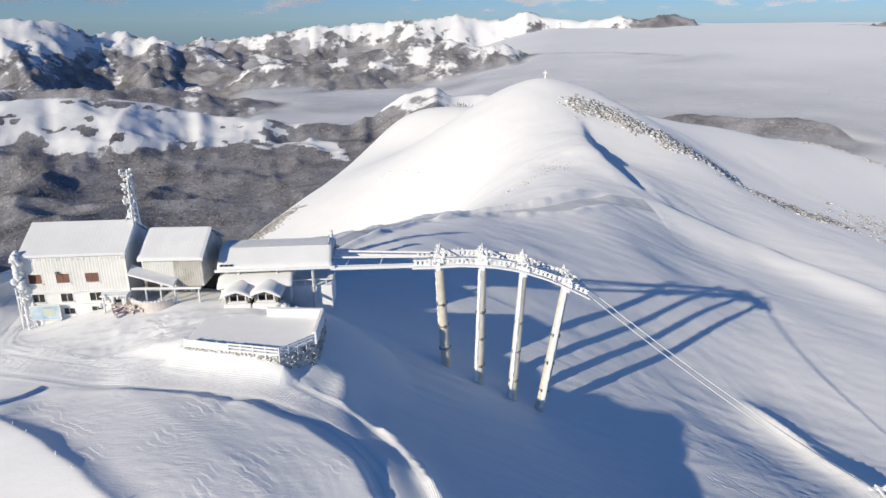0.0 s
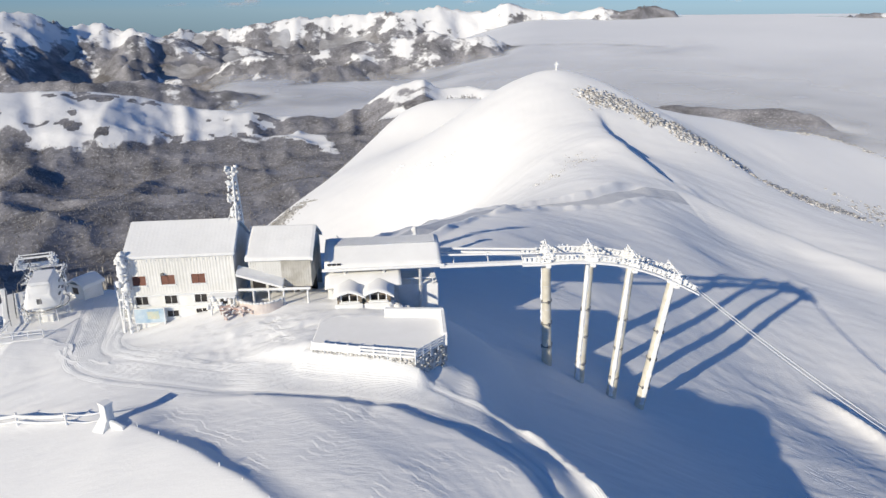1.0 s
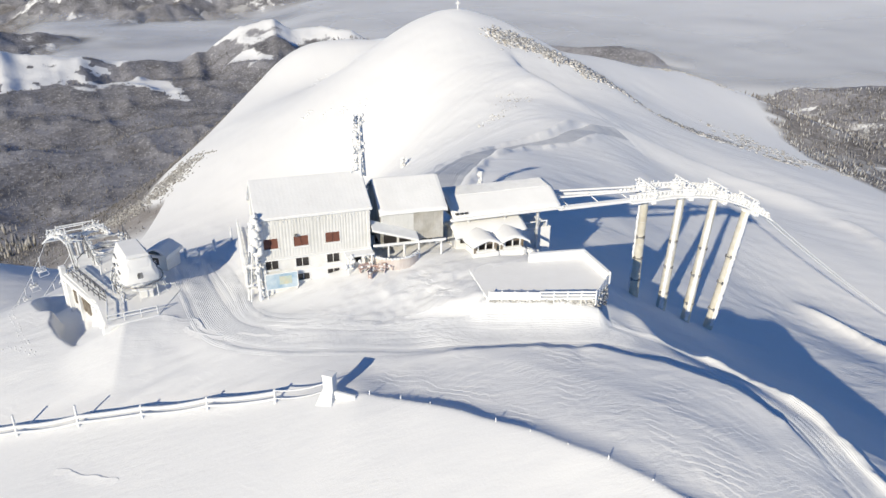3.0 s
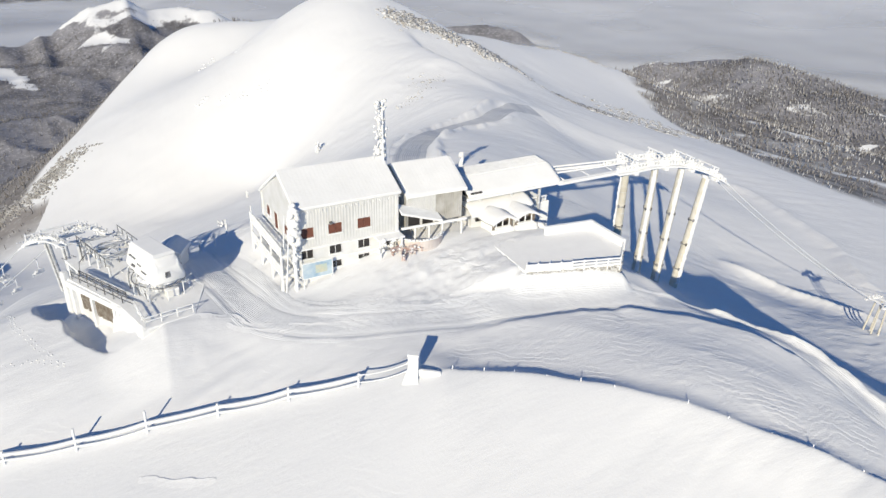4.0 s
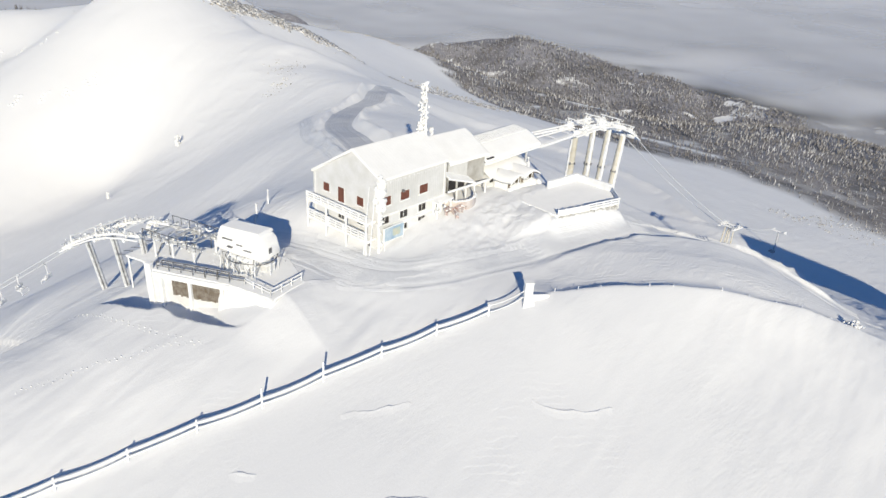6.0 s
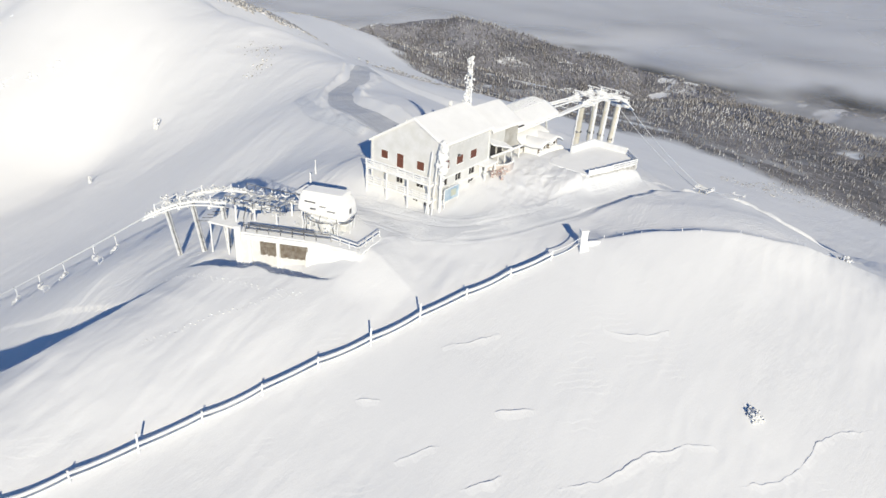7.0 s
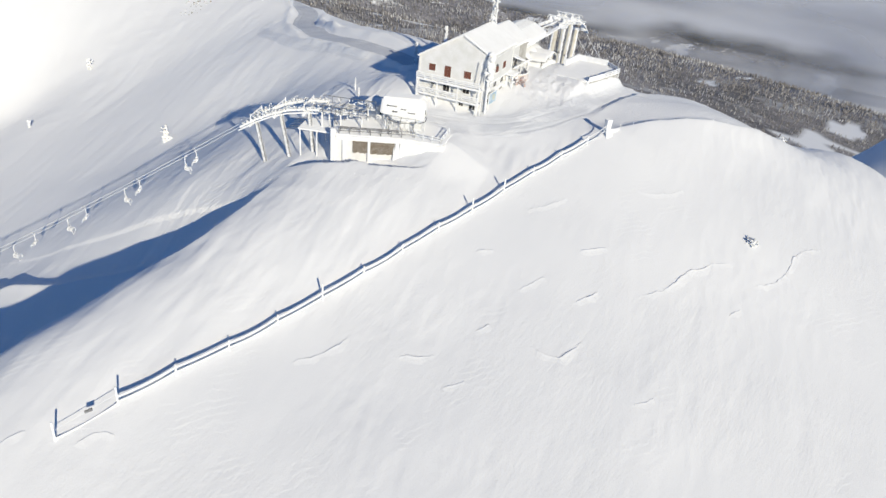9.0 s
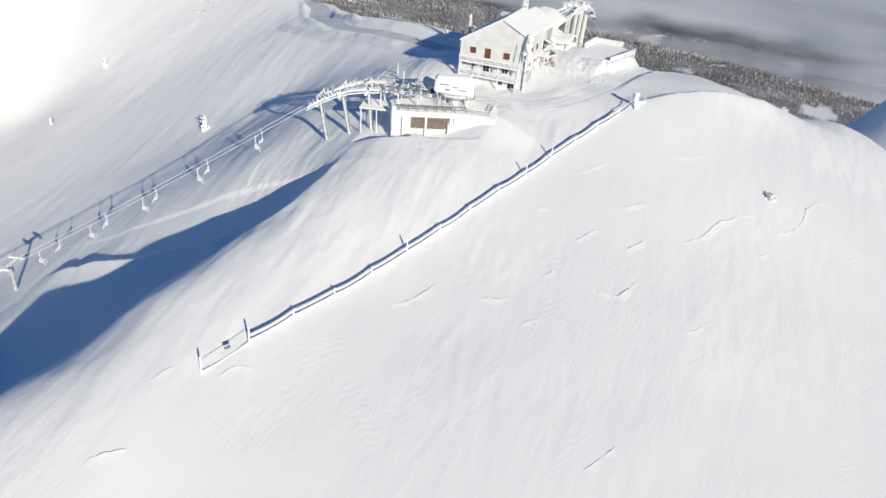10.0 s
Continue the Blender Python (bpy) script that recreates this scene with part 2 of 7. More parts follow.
# ribs of the eastern slope, lit on one side and steep on the other
EAST_RIB = [(126, 205), (136, 193), (126, 159), (119, 138), (104, 119), (98, 104), (97, 92)]
SOUTH_RIB = [(52, 126), (58, 116), (62, 109), (69, 98), (74, 90), (82, 82), (92, 74), (104, 64)]
# wind lips on the slope, each a run in plan
LIPS = [[(-86.3, 55.1), (-81.6, 53.1)], [(-84.4, 63.4), (-82.5, 61.5)], [(-76.4, 42.0), (-72.5, 39.3), (-65.3, 37.1), (-59.7, 32.8)], [(-61.9, 29.1), (-56.1, 25.9), (-48.7, 25.2), (-42.5, 21.7)],
        [(-112.2, 71.7), (-110.2, 70.2), (-105.6, 68.5)], [(-104.3, 62.9), (-102.8, 60.6), (-100.9, 59.0)], [(-93.0, 50.1), (-91.8, 46.2), (-88.2, 44.7)], [(-95.0, 56.8), (-93.1, 55.7)],
        [(-91.7, 36.0), (-89.3, 34.3)], [(-75.2, 51.4), (-71.6, 48.9)], [(-57.4, 49.8), (-54.8, 46.4), (-51.3, 44.0)], [(-69.3, 30.6), (-66.6, 29.6)], [(-73.1, 61.5), (-67.2, 57.5)],
        [(-83.8, 48.3), (-79.4, 46.6)], [(-104.1, 55.7), (-101.7, 54.0)], [(-149.6, 85.6), (-147.5, 84.9), (-145.9, 83.2)], [(-138.9, 87.3), (-136.2, 86.0)], [(-134.0, 81.6), (-132.2, 81.0), (-130.9, 79.2)],
        [(-117.7, 40.4), (-112.7, 38.4)], [(-68.2, 79.4), (-64.6, 78.6), (-62.4, 78.2), (-61.2, 76.0), (-58.0, 74.6)], [(-60.6, 75.6), (-57.4, 72.9), (-54.2, 71.2), (-50.6, 69.8), (-46.0, 69.0)], [(-63.5, 76.9), (-60.4, 74.0), (-57.5, 72.0)]]


def spline_weights():
    d2 = ((NODES[:, None, :2] - NODES[None, :, :2]) ** 2).sum(2)
    k = np.where(d2 > 0, 0.5 * d2 * np.log(np.maximum(d2, 1e-9)), 0.0)
    n = len(NODES)
    k[np.arange(n), np.arange(n)] += 15.0
    p = np.hstack([np.ones((n, 1)), NODES[:, :2]])
    a = np.block([[k, p], [p.T, np.zeros((3, 3))]])
    return np.linalg.solve(a, np.concatenate([NODES[:, 2], np.zeros(3)]))


WEIGHTS = spline_weights()


def spline_height(x, y):
    out = WEIGHTS[-3] + WEIGHTS[-2] * x + WEIGHTS[-1] * y
    for (nx, ny, _), w in zip(NODES, WEIGHTS[:-3]):
        d2 = (x - nx) ** 2 + (y - ny) ** 2
        out = out + w * 0.5 * d2 * np.log(np.maximum(d2, 1e-9))
    return out


def along(x, y, run):
    """Distance from a polyline in plan, the side of it (left positive), and how far along it (0 to its number of legs)."""
    best, where, side = np.full(np.shape(x), 1e9), np.zeros(np.shape(x)), np.zeros(np.shape(x))
    for k in range(len(run) - 1):
        (ax, ay), (bx, by) = run[k][:2], run[k + 1][:2]
        dx, dy = bx - ax, by - ay
        u = np.clip(((x - ax) * dx + (y - ay) * dy) / (dx * dx + dy * dy), 0, 1)
        d = np.hypot(x - ax - u * dx, y - ay - u * dy)
        near = d < best
        best, where = np.where(near, d, best), np.where(near, k + u, where)
        side = np.where(near, np.sign(dx * (y - ay) - dy * (x - ax)), side)
    return best, side, where


def curve(az, pairs):
    return np.interp(az, [p[0] for p in pairs], [p[1] for p in pairs])


# distant ranges: crest as (azimuth, elevation seen from the ridge) in degrees, distance, front and back width, roughness
RANGES = [
    ([(-50, -4.8), (-35, -5.0), (-31.7, -4.75), (-28, -5.15), (-24, -6.1), (-20.3, -7.1), (-15, -7.9), (-12.3, -7.8), (-10.4, -7.6), (-9.4, -6.85), (-8.6, -7.0), (-7.2, -5.9), (-6.3, -5.4), (-4.4, -4.85), (-3.5, -4.55), (-2.2, -5.2), (0.6, -5.4), (2.4, -6.0), (5, -7.6), (9, -10), (13, -13)], 1450, 620, 260, 16),
    ([(8, -12), (12, -7.9), (16, -7.2), (20, -7.3), (24, -7.2), (26.5, -7.6), (29, -9.2), (34, -12)], 1700, 380, 250, 22),
    ([(-40, -4.2), (-30, -4.3), (-24, -4.4), (-21, -5.2), (-17, -6.0), (-13, -8.0)], 2500, 420, 350, 60),
    ([(-24, -5), (-20, -4.2), (-17.5, -3.2), (-15.6, -2.9), (-12.5, -2.7), (-9.5, -2.5), (-7, -2.2), (-5, -1.7), (-3, -1.3), (-0.5, -1.9), (2, -2.0), (4.5, -2.6), (8, -2.9), (12, -2.9), (15.2, -3.1), (18, -4.5)], 3300, 520, 300, 70),
    ([(-52, 0.3), (-36, 0.1), (-33.5, 0.45), (-31, 0.3), (-28.8, -0.4), (-27, -0.3), (-25.5, -0.6), (-24.6, -0.4), (-22.8, -1.5), (-20.5, -1.9), (-18, -2.4), (-14, -3)], 3900, 900, 400, 110),
    ([(-23, -1.8), (-21.2, -1.0), (-20, -1.4), (-17, -1.1), (-15, -0.7), (-12.8, -0.4), (-9, -0.3), (-6, 0.1), (-4, 0.05), (-1.5, 0.35), (-0.5, 0.1), (1.5, 0.0), (3.6, 0.65), (5.2, 0.1), (8, -0.2), (10.5, 0.05), (12, -0.15), (14, 0.2), (16.5, -0.4)], 4650, 500, 200, 60),
    ([(22, -2), (25, -0.9), (27, -0.7), (29, -0.4), (32, -0.6), (37, -1.6)], 4700, 350, 200, 40),
    ([(33, -11), (36, -9.6), (40, -8.9), (44, -8.5), (48, -9.4), (53, -10.3), (58, -11.2), (64, -12.2), (70, -12.8), (80, -13.2), (95, -13.4), (110, -13.6), (130, -13.8)], 1250, 800, 420, 26),
]


def far_relief(x, y):
    r, az = np.hypot(x, y), np.degrees(np.arctan2(x, y))
    z = -290 + 20 * fbm(x / 400, y / 400, 5)
    z = z + 105 * (1 - smooth(2, 9, az)) * (1 - smooth(1500, 1750, r))
    for k, (crest, r0, front, back, rough) in enumerate(RANGES):
        wob = r0 * (1 + 0.05 * fbm(az / 6, az * 0 + 3.7 * k, 40 + k))
        elev = curve(az, crest)
        top = 38.7 + wob * np.tan(np.radians(elev))
        lo, hi = crest[0][0], crest[-1][0]
        fade = smooth(lo - 3, lo + 0.5, az) * (1 - smooth(hi - 0.5, hi + 3, az))
        t = np.where(r < wob, (wob - r) / front, (r - wob) / back)
        shape = np.clip(1 - t, 0, 1) ** (0.9 if k in (0, 7) else 1.15)
        sc = 300 if r0 < 2000 else 420
        rock = rough * 1.25 * (ridged(x / sc, y / sc, 60 + 7 * k, 6) - 0.55) * (0.22 + 0.78 * np.clip(t * 2.2, 0, 1)) + 0.2 * rough * (ridged(x / 110, y / 110, 90 + k, 4) - 0.5)
        z = np.maximum(z, -300 + fade * (shape * (top + 300) + rock * np.clip(shape * 3, 0, 1)))
    return z


def relief(x, y):
    """Height of the ground without its fine snow texture."""
    r = np.hypot(x - 20, y - 200)
    az = np.degrees(np.arctan2(x, y))
    late = 220 * smooth(52, 68, az)
    w = smooth(0, 450, r - 450 - late)
    z = np.where(r < 1500, spline_height(x, y), 0.0)
    rim = smooth(330, 520, r) * (1 - smooth(1150, 1400, r)) * (1 - smooth(20, 140, x))
    gully = 42 * rim * (ridged(x / 330, y / 330, 15, 4) - 0.6)
    knoll = 24 * np.exp(-(((x + 175) / 42) ** 2 + ((y - 246) / 34) ** 2))
    return z * (1 - w) + far_relief(x, y) * w + gully + knoll


BENCH = [float(v) for v in relief(np.array([p[0] for p in UPPER_TRACK], float), np.array([p[1] for p in UPPER_TRACK], float))]


def scallops(a, b, seed, gap):
    """Broken snow lips: each rises slowly along a and drops off sharply, its edge bowed and frayed along b."""
    ph = a / gap + 0.9 * fbm(b / 6.0, a / 9.0, seed, 3) + 0.35 * fbm(b / 1.6, a / 3.0, seed + 3, 2)
    f = ph - np.floor(ph)
    row = np.floor(ph)
    gate = smooth(-0.25, 0.1, fbm(b / 4.0 + 7.3 * row, row * 3.1, seed + 5, 2))
    return gate * (f ** 1.6 * (1 - smooth(0.9, 1.0, f)) - 0.3)


def ground_height(x, y):
    x, y = np.asarray(x, float), np.asarray(y, float)
    z = relief(x, y)
    u, v = x * WIND[0] + y * WIND[1], -x * WIND[1] + y * WIND[0]
    near = 1 - smooth(200, 480, np.hypot(x + 20, y - 120))
    d_t, s_t, w_t = along(x, y, TRACK)
    off = smooth(2.5, 6.0, d_t)
    east = smooth(14, 30, x) * (1 - smooth(130, 210, y)) * near
    hollow = smooth(-46, -40, x) * (1 - smooth(-10, -4, x)) * smooth(44, 50, y + 0.55 * (x + 30)) * (1 - smooth(62, 66, y))
    # rolling drifts, streaks along the wind, and small ripples across it
    calm = 1 - 0.8 * smooth(0, 6, 62 - y - 0.28 * (x + 48)) * (1 - smooth(-48, -20, x))
    z = z + near * off * (1 - 0.85 * hollow) * (0.45 * fbm(x / 24, y / 24, 11, 3) + calm * (0.26 * (1 - 0.75 * east) * fbm(u / 15, v / 3.6, 21, 4) + 0.05 * fbm(u / 5.0, v / 1.6, 31, 3)))
    d_u, _, w_u = along(x, y, UPPER_TRACK)
    off = off * smooth(7, 13, d_u)
    patch = smooth(0.0, 0.25, fbm(x / 30, y / 30, 71, 2))
    z = z + near * off * (1 - hollow) * patch * (0.3 + 0.7 * calm) * 0.09 * (0.5 - np.abs(fbm(u / 9.0, v / 2.2, 77, 3)) * 2)
    carved = near * (1 - hollow) * smooth(0.05, 0.3, fbm(x / 13, y / 13, 91, 2)) * (y < 100) * smooth(4, 8, d_t)
    z = z + carved * 0.06 * (ridged(u / 4.5, v / 1.7, 92, 3) - 0.6)
    # gullies and drifts drawn down the white hill
    hill = smooth(205, 250, y) * (1 - smooth(470, 560, y)) * smooth(-120, -80, x) * (1 - smooth(160, 230, x))
    z = z + hill * (1.1 * fbm(x / 42 + 0.4 * y / 42, y / 60, 121, 3) + 0.5 * (ridged((x + 0.45 * y) / 17, (y - 0.45 * x) / 46, 124, 3) - 0.6) * smooth(-0.15, 0.3, fbm(x / 55, y / 55, 127, 2)))
    # groomed track: levelled, with low berms
    z = z + near * ((0.1 + 0.12 * smooth(6, 8, w_t)) * np.exp(-((d_t - 3.2 - 0.5 * fbm(x / 4, y / 4, 58, 2)) / 0.6) ** 2) * np.maximum(0.2 + 2.0 * fbm(x / 2.2, y / 2.2, 51, 3), 0))
    z = z + 1.2 * np.exp(-((d_t - 2.9) / 1.0) ** 2) * (s_t > 0) * smooth(7.8, 10.2, w_t) * (1 - smooth(12.2, 13, w_t)) * (0.8 + 0.6 * fbm(x / 2.5, y / 2.5, 98, 3))
    bench = np.exp(-(d_u / 4.2) ** 8) * (1 - smooth(9.0, 10.0, w_u))
    z = z + bench * (np.interp(w_u, np.arange(len(BENCH)), BENCH) - 0.9 - z)
    z = z + 1.1 * (1 - smooth(8.4, 9.6, w_u)) * np.exp(-((d_u - 5.4 - 0.9 * fbm(x / 6, y / 6, 50, 3)) / 1.1) ** 2) * (0.8 + 0.8 * fbm(x / 8, y / 8, 52, 4))
    # cut bank beside the track, low towards it
    d, s, w = along(x, y, BANK)
    sd = d * s + 0.8 * fbm(x / 4, y / 4, 53, 3)
    end = smooth(0.5, 1.3, w) * (0.95 + 0.1 * smooth(3, 5, w)) * (1 - smooth(6.4, 7.0, w)) * (0.85 + 0.5 * fbm(x / 7, y / 7, 54, 2))
    end = end * (1 - 0.7 * np.exp(-((w - 2.75) / 0.13) ** 2) * np.exp(-(d / 2.5) ** 2))
    z = z + end * 0.32 * np.where(sd < 0, np.exp(np.minimum(sd, 0) / 4.2), np.exp(-np.maximum(sd, 0) / 0.8))
    # sharp edge of the near slope, with a scoop behind it
    d, s, w = along(x, y, EDGE)
    d_e, s_e = d, s
    sd = d * s + 0.4 * fbm(x / 5, y / 5, 55, 2) * (s > 0)
    end = smooth(0.0, 0.3, w) * (1 - smooth(4.8, 6.0, w))
    ragged = 0.25 + 0.35 * smooth(2.6, 4.2, w) + 0.6 * fbm(x / 4.2, y / 4.2, 59, 3)
    far_side = np.maximum(sd, 0)
    z = z + end * np.where(sd < 0, 0.6 * np.exp(np.minimum(sd, 0) / 4.0), 0.6 * np.exp(-far_side / 1.1) - 0.7 * ragged * (np.exp(-far_side / 2.4) - np.exp(-far_side / 0.9)))
    # crest over the lee face
    d, s, w = along(x, y, CREST)
    sd = -d * s + 2.0 * fbm(x / 9, y / 9, 56, 3)
    end = smooth(0.4, 1.7, w) * (1 - smooth(5.0, 6.0, w))
    z = z + end * np.where(sd < 0, 1.3 * np.exp(np.minimum(sd, 0) / 7.0), 1.3 * np.exp(-np.maximum(sd, 0) / 2.6) - 2.2 * (1 - np.exp(-np.maximum(sd, 0) / 4.0)) * np.exp(-np.maximum(sd, 0) / 19))
    # scarp on the hill
    d, s, w = along(x, y, SCARP)
    sd = -d * s + 1.5 * fbm(x / 9, y / 9, 57, 2)
    end = np.sin(np.pi * np.clip(w / 4, 0, 1)) ** 0.6
    z = z + end * 3.2 * np.tanh(sd / 2.6) * np.exp(-np.abs(sd) / 14)
    # rounded rib running down from the saddle, and a dip beside the scarp
    d, s, w = along(x, y, RIB)
    z = z + 3.2 * smooth(0.8, 3.0, w) * (1 - smooth(5.5, 7.0, w)) * np.exp(-(d / np.where(s < 0, 10.0, 7.0)) ** 2)
    z = z - 2.0 * np.exp(-(((x - 35) / 9) ** 2 + ((y - 262) / 13) ** 2))
    # carved ridges in the bowl between bank and edge, and trampled snow in the yard
    bowl = smooth(-44, -38, x) * (1 - smooth(-12, -6, x)) * smooth(1.5, 4, d_e) * (s_e > 0) * (1 - smooth(61, 64, y + 0.35 * np.maximum(x + 24, 0)))
    z = z + bowl * 0.04 * (np.maximum(ridged(u / 5.5 + 0.7 * fbm(x / 5, y / 5, 81, 2), v / 1.9 + 0.5 * fbm(x / 7, y / 7, 85, 2), 82, 4), 0) ** 1.5 - 0.4)
    d_b, s_b, _ = along(x, y, BANK)
    tilt = smooth(-47, -40, x) * (1 - smooth(-9, -3, x)) * (s_e > 0) * smooth(0, 3, d_e) * (1 - smooth(-0.5, 1.2, d_b * s_b))
    z = z + tilt * 0.095 * (np.minimum(d_e, 10) - 5)
    z = z + bowl * (0.06 * scallops(d_b + 0.35 * u, u - 0.4 * d_b, 112, 1.7) + 0.04 * scallops(d_b - 0.3 * u, u, 141, 1.2)) * smooth(-0.22, 0.1, fbm(x / 9, y / 9, 116, 2))
    drift = along(x, y, TERRACE_FOOT)[0]
    z = z + 1.35 * np.exp(-(drift / 1.0) ** 2) + 0.12 * np.exp(-(drift / 2.5) ** 2) * fbm(x / 0.9, y / 0.9, 84, 2)
    flush = along(x, y, TERRACE_SIDE)[0]
    fill = 3.9 - 0.06 * flush - 0.03 * flush ** 2 - 1.3 * np.maximum(71.2 - y, 0) + 0.1 * fbm(x / 2, y / 2, 86, 3)
    z = np.where(np.abs(fill - z) < 3, z + 0.22 * np.log1p(np.exp(np.clip(fill - z, -6, 6) / 0.22)), np.maximum(z, fill))
    z = z + 0.9 * np.exp(-(((x + 12.6) / 1.6) ** 2 + ((y - 69.5) / 3.5) ** 2))
    z = z + east * 0.15 * (ridged(u / 8, v / 3.4, 87, 3) - 0.6)
    z = z + east * 0.12 * scallops(0.9 * x + 0.4 * y, y - 0.4 * x, 144, 2.6) * smooth(-0.1, 0.2, fbm(x / 16, y / 16, 146, 2))
    for run, tall, lee in ((EAST_RIB, 2.2, 5.0), (SOUTH_RIB, 2.6, 4.5)):
        d, s, w = along(x, y, run)
        sd = d * s + 1.6 * fbm(x / 9, y / 9, 148, 3)
        end = smooth(0.0, 1.0, w) * (1 - smooth(len(run) - 2.2, len(run) - 1.1, w))
        z = z + end * tall * np.where(sd < 0, np.exp(np.minimum(sd, 0) / 3.5), np.exp(-np.maximum(sd, 0) / lee) * (1 + 0.4 * np.sin(np.minimum(sd / lee, 3.1))))
    # knoll added on the ridge's end, unseen, to throw shade on the slope below
    q, p = 0.6 * (x - 100) + 0.8 * (y - 90), 0.8 * (x - 100) - 0.6 * (y - 90)
    z = z + 20.5 * smooth(-8, 2, p) * (1 - smooth(44, 60, p)) * np.exp(-((q + 103) / 14) ** 2)
    yard = np.exp(-(((x + 36) / 11) ** 4 + ((y - 75) / 5) ** 4))
    z = z + yard * 0.34 * (ridged((x + 0.5 * y) / 3.2, (y - 0.5 * x) / 1.3, 83, 4) - 0.6)
    # deep wind scoop along the front of the lift station, its lip in two bows
    d, side, w = along(x, y, SCOOP)
    d = d * side + 0.3 * fbm(x / 2.5, y / 2.5, 88, 3)
    end = smooth(0.3, 1.6, w) * (1 - smooth(7.2, 9.6, w))
    inner = np.maximum(d, 0)
    z = z + end * (-2.1 * smooth(0, 0.8, inner) * (1 - 0.5 * smooth(1.8, 4.2, inner)) * (1 - smooth(5.0, 8.0, inner)) + 0.35 * np.where(d < 0, np.exp(np.minimum(d, 0) / 3.0), np.exp(-inner / 0.35)))
    # snow drifted flush with the lift station's deck on its yard side
    d, sd, w = along(x, y, DRIFT)
    fill = 0.56 - 0.05 * d - 0.02 * d ** 2 - 0.4 * np.maximum(-69.8 - x, 0) - 0.18 * np.maximum(77.6 - y, 0) + 0.14 * fbm(x / 2.5, y / 2.5, 99, 3)
    z = np.where(np.abs(fill - z) < 3, z + 0.3 * np.log1p(np.exp((np.clip(fill - z, -6, 6)) / 0.3)), np.maximum(z, fill))
    # small spur under the lee face, steep to the east
    d, sd, w = along(x, y, SPUR)
    d = -d * sd + 1.2 * fbm(x / 8, y / 8, 93, 2)
    end = smooth(0.0, 0.8, w) * (1 - smooth(2.6, 3.0, w))
    z = z + end * np.where(d < 0, 1.7 * np.exp(np.minimum(d, 0) / 5.0), 1.7 * np.exp(-np.maximum(d, 0) / 2.2) - 1.3 * (1 - np.exp(-np.maximum(d, 0) / 4.0)) * np.exp(-np.maximum(d, 0) / 12))
    # wind-drawn ridges on the western slope
    flank = smooth(-112, -90, x) * (1 - smooth(-34, -18, x)) * smooth(92, 102, y) * (1 - smooth(150, 185, y)) * smooth(4, 8, d_u)
    z = z + flank * (0.1 * smooth(-0.25, 0.2, fbm(x / 22, y / 22, 154, 2)) * (ridged(u / 9 + 0.6 * fbm(x / 9, y / 9, 94, 2), v / 2.3, 95, 3) - 0.6) + 0.26 * np.maximum(fbm(u / 6.5, v / 1.1, 151, 3) - 0.12, 0) * smooth(-0.2, 0.2, fbm(x / 25, y / 25, 153, 2)))
    return z


def ground_z(x, y):
    return float(ground_height(np.array([x]), np.array([y]))[0])


# ---- mesh tools ----
def mesh_object(name, verts, faces, mats, parent=None, smooth_shade=False):
    me = bpy.data.meshes.new(name)
    me.from_pydata(verts, [], faces)
    for m in mats if isinstance(mats, (list, tuple)) else [mats]:
        me.materials.append(m)
    if smooth_shade:
        me.shade_smooth()
    ob = new(name, me)
    ob.parent = parent
    return ob


def part(name, bm, mat, parent=None, label="", smooth_shade=False):
    me = bpy.data.meshes.new(name)
    bmesh.ops.recalc_face_normals(bm, faces=bm.faces)
    bm.to_mesh(me)
    bm.free()
    me.materials.append(mat)
    if smooth_shade:
        me.shade_smooth()
    ob = new(name, me)
    ob.parent = parent
    if label:
        ob["label"] = label
    return ob


def thing(name, label, category, m=None, group="", kind=""):
    ob = new(name)
    ob.empty_display_size = 0.5
    if m is not None:
        ob.matrix_basis = m
    return tagged(ob, label, category, group, kind)


def grid_mesh(name, xs, ys, mats, height):
    gx, gy = np.meshgrid(xs, ys)
    gz = height(gx, gy)
    nx, ny = len(xs), len(ys)
    me = bpy.data.meshes.new(name)
    co = np.stack([gx, gy, gz], -1).reshape(-1, 3)
    i = (np.arange(ny - 1)[:, None] * nx + np.arange(nx - 1)[None, :]).reshape(-1)
    quads = np.stack([i, i + 1, i + nx + 1, i + nx], -1)
    me.vertices.add(len(co))
    me.vertices.foreach_set("co", co.reshape(-1))
    me.loops.add(quads.size)
    me.loops.foreach_set("vertex_index", quads.reshape(-1))
    me.polygons.add(len(quads))
    me.polygons.foreach_set("loop_start", np.arange(0, quads.size, 4))
    me.update(calc_edges=True)
    me.shade_smooth()
    for m in mats:
        me.materials.append(m)
    return new(name, me), co


def add_box(bm, x0, x1, y0, y1, z0, z1):
    v = [bm.verts.new((x, y, z)) for z in (z0, z1) for x, y in ((x0, y0), (x1, y0), (x1, y1), (x0, y1))]
    for f in ((0, 3, 2, 1), (4, 5, 6, 7), (0, 1, 5, 4), (1, 2, 6, 5), (2, 3, 7, 6), (3, 0, 4, 7)):
        bm.faces.new([v[i] for i in f])
    return v


def add_tube(bm, a, b, ra, rb=None, sides=8):
    a, b = Vector(a), Vector(b)
    rb = ra if rb is None else rb
    q = (b - a).to_track_quat("Z", "Y")
    rings = []
    for c, r in ((a, ra), (b, rb)):
        rings.append([bm.verts.new(c + q @ Vector((r * math.cos(k * math.tau / sides), r * math.sin(k * math.tau / sides), 0))) for k in range(sides)])
    for k in range(sides):
        bm.faces.new((rings[0][k], rings[0][(k + 1) % sides], rings[1][(k + 1) % sides], rings[1][k]))
    bm.faces.new(rings[0][::-1])
    bm.faces.new(rings[1])


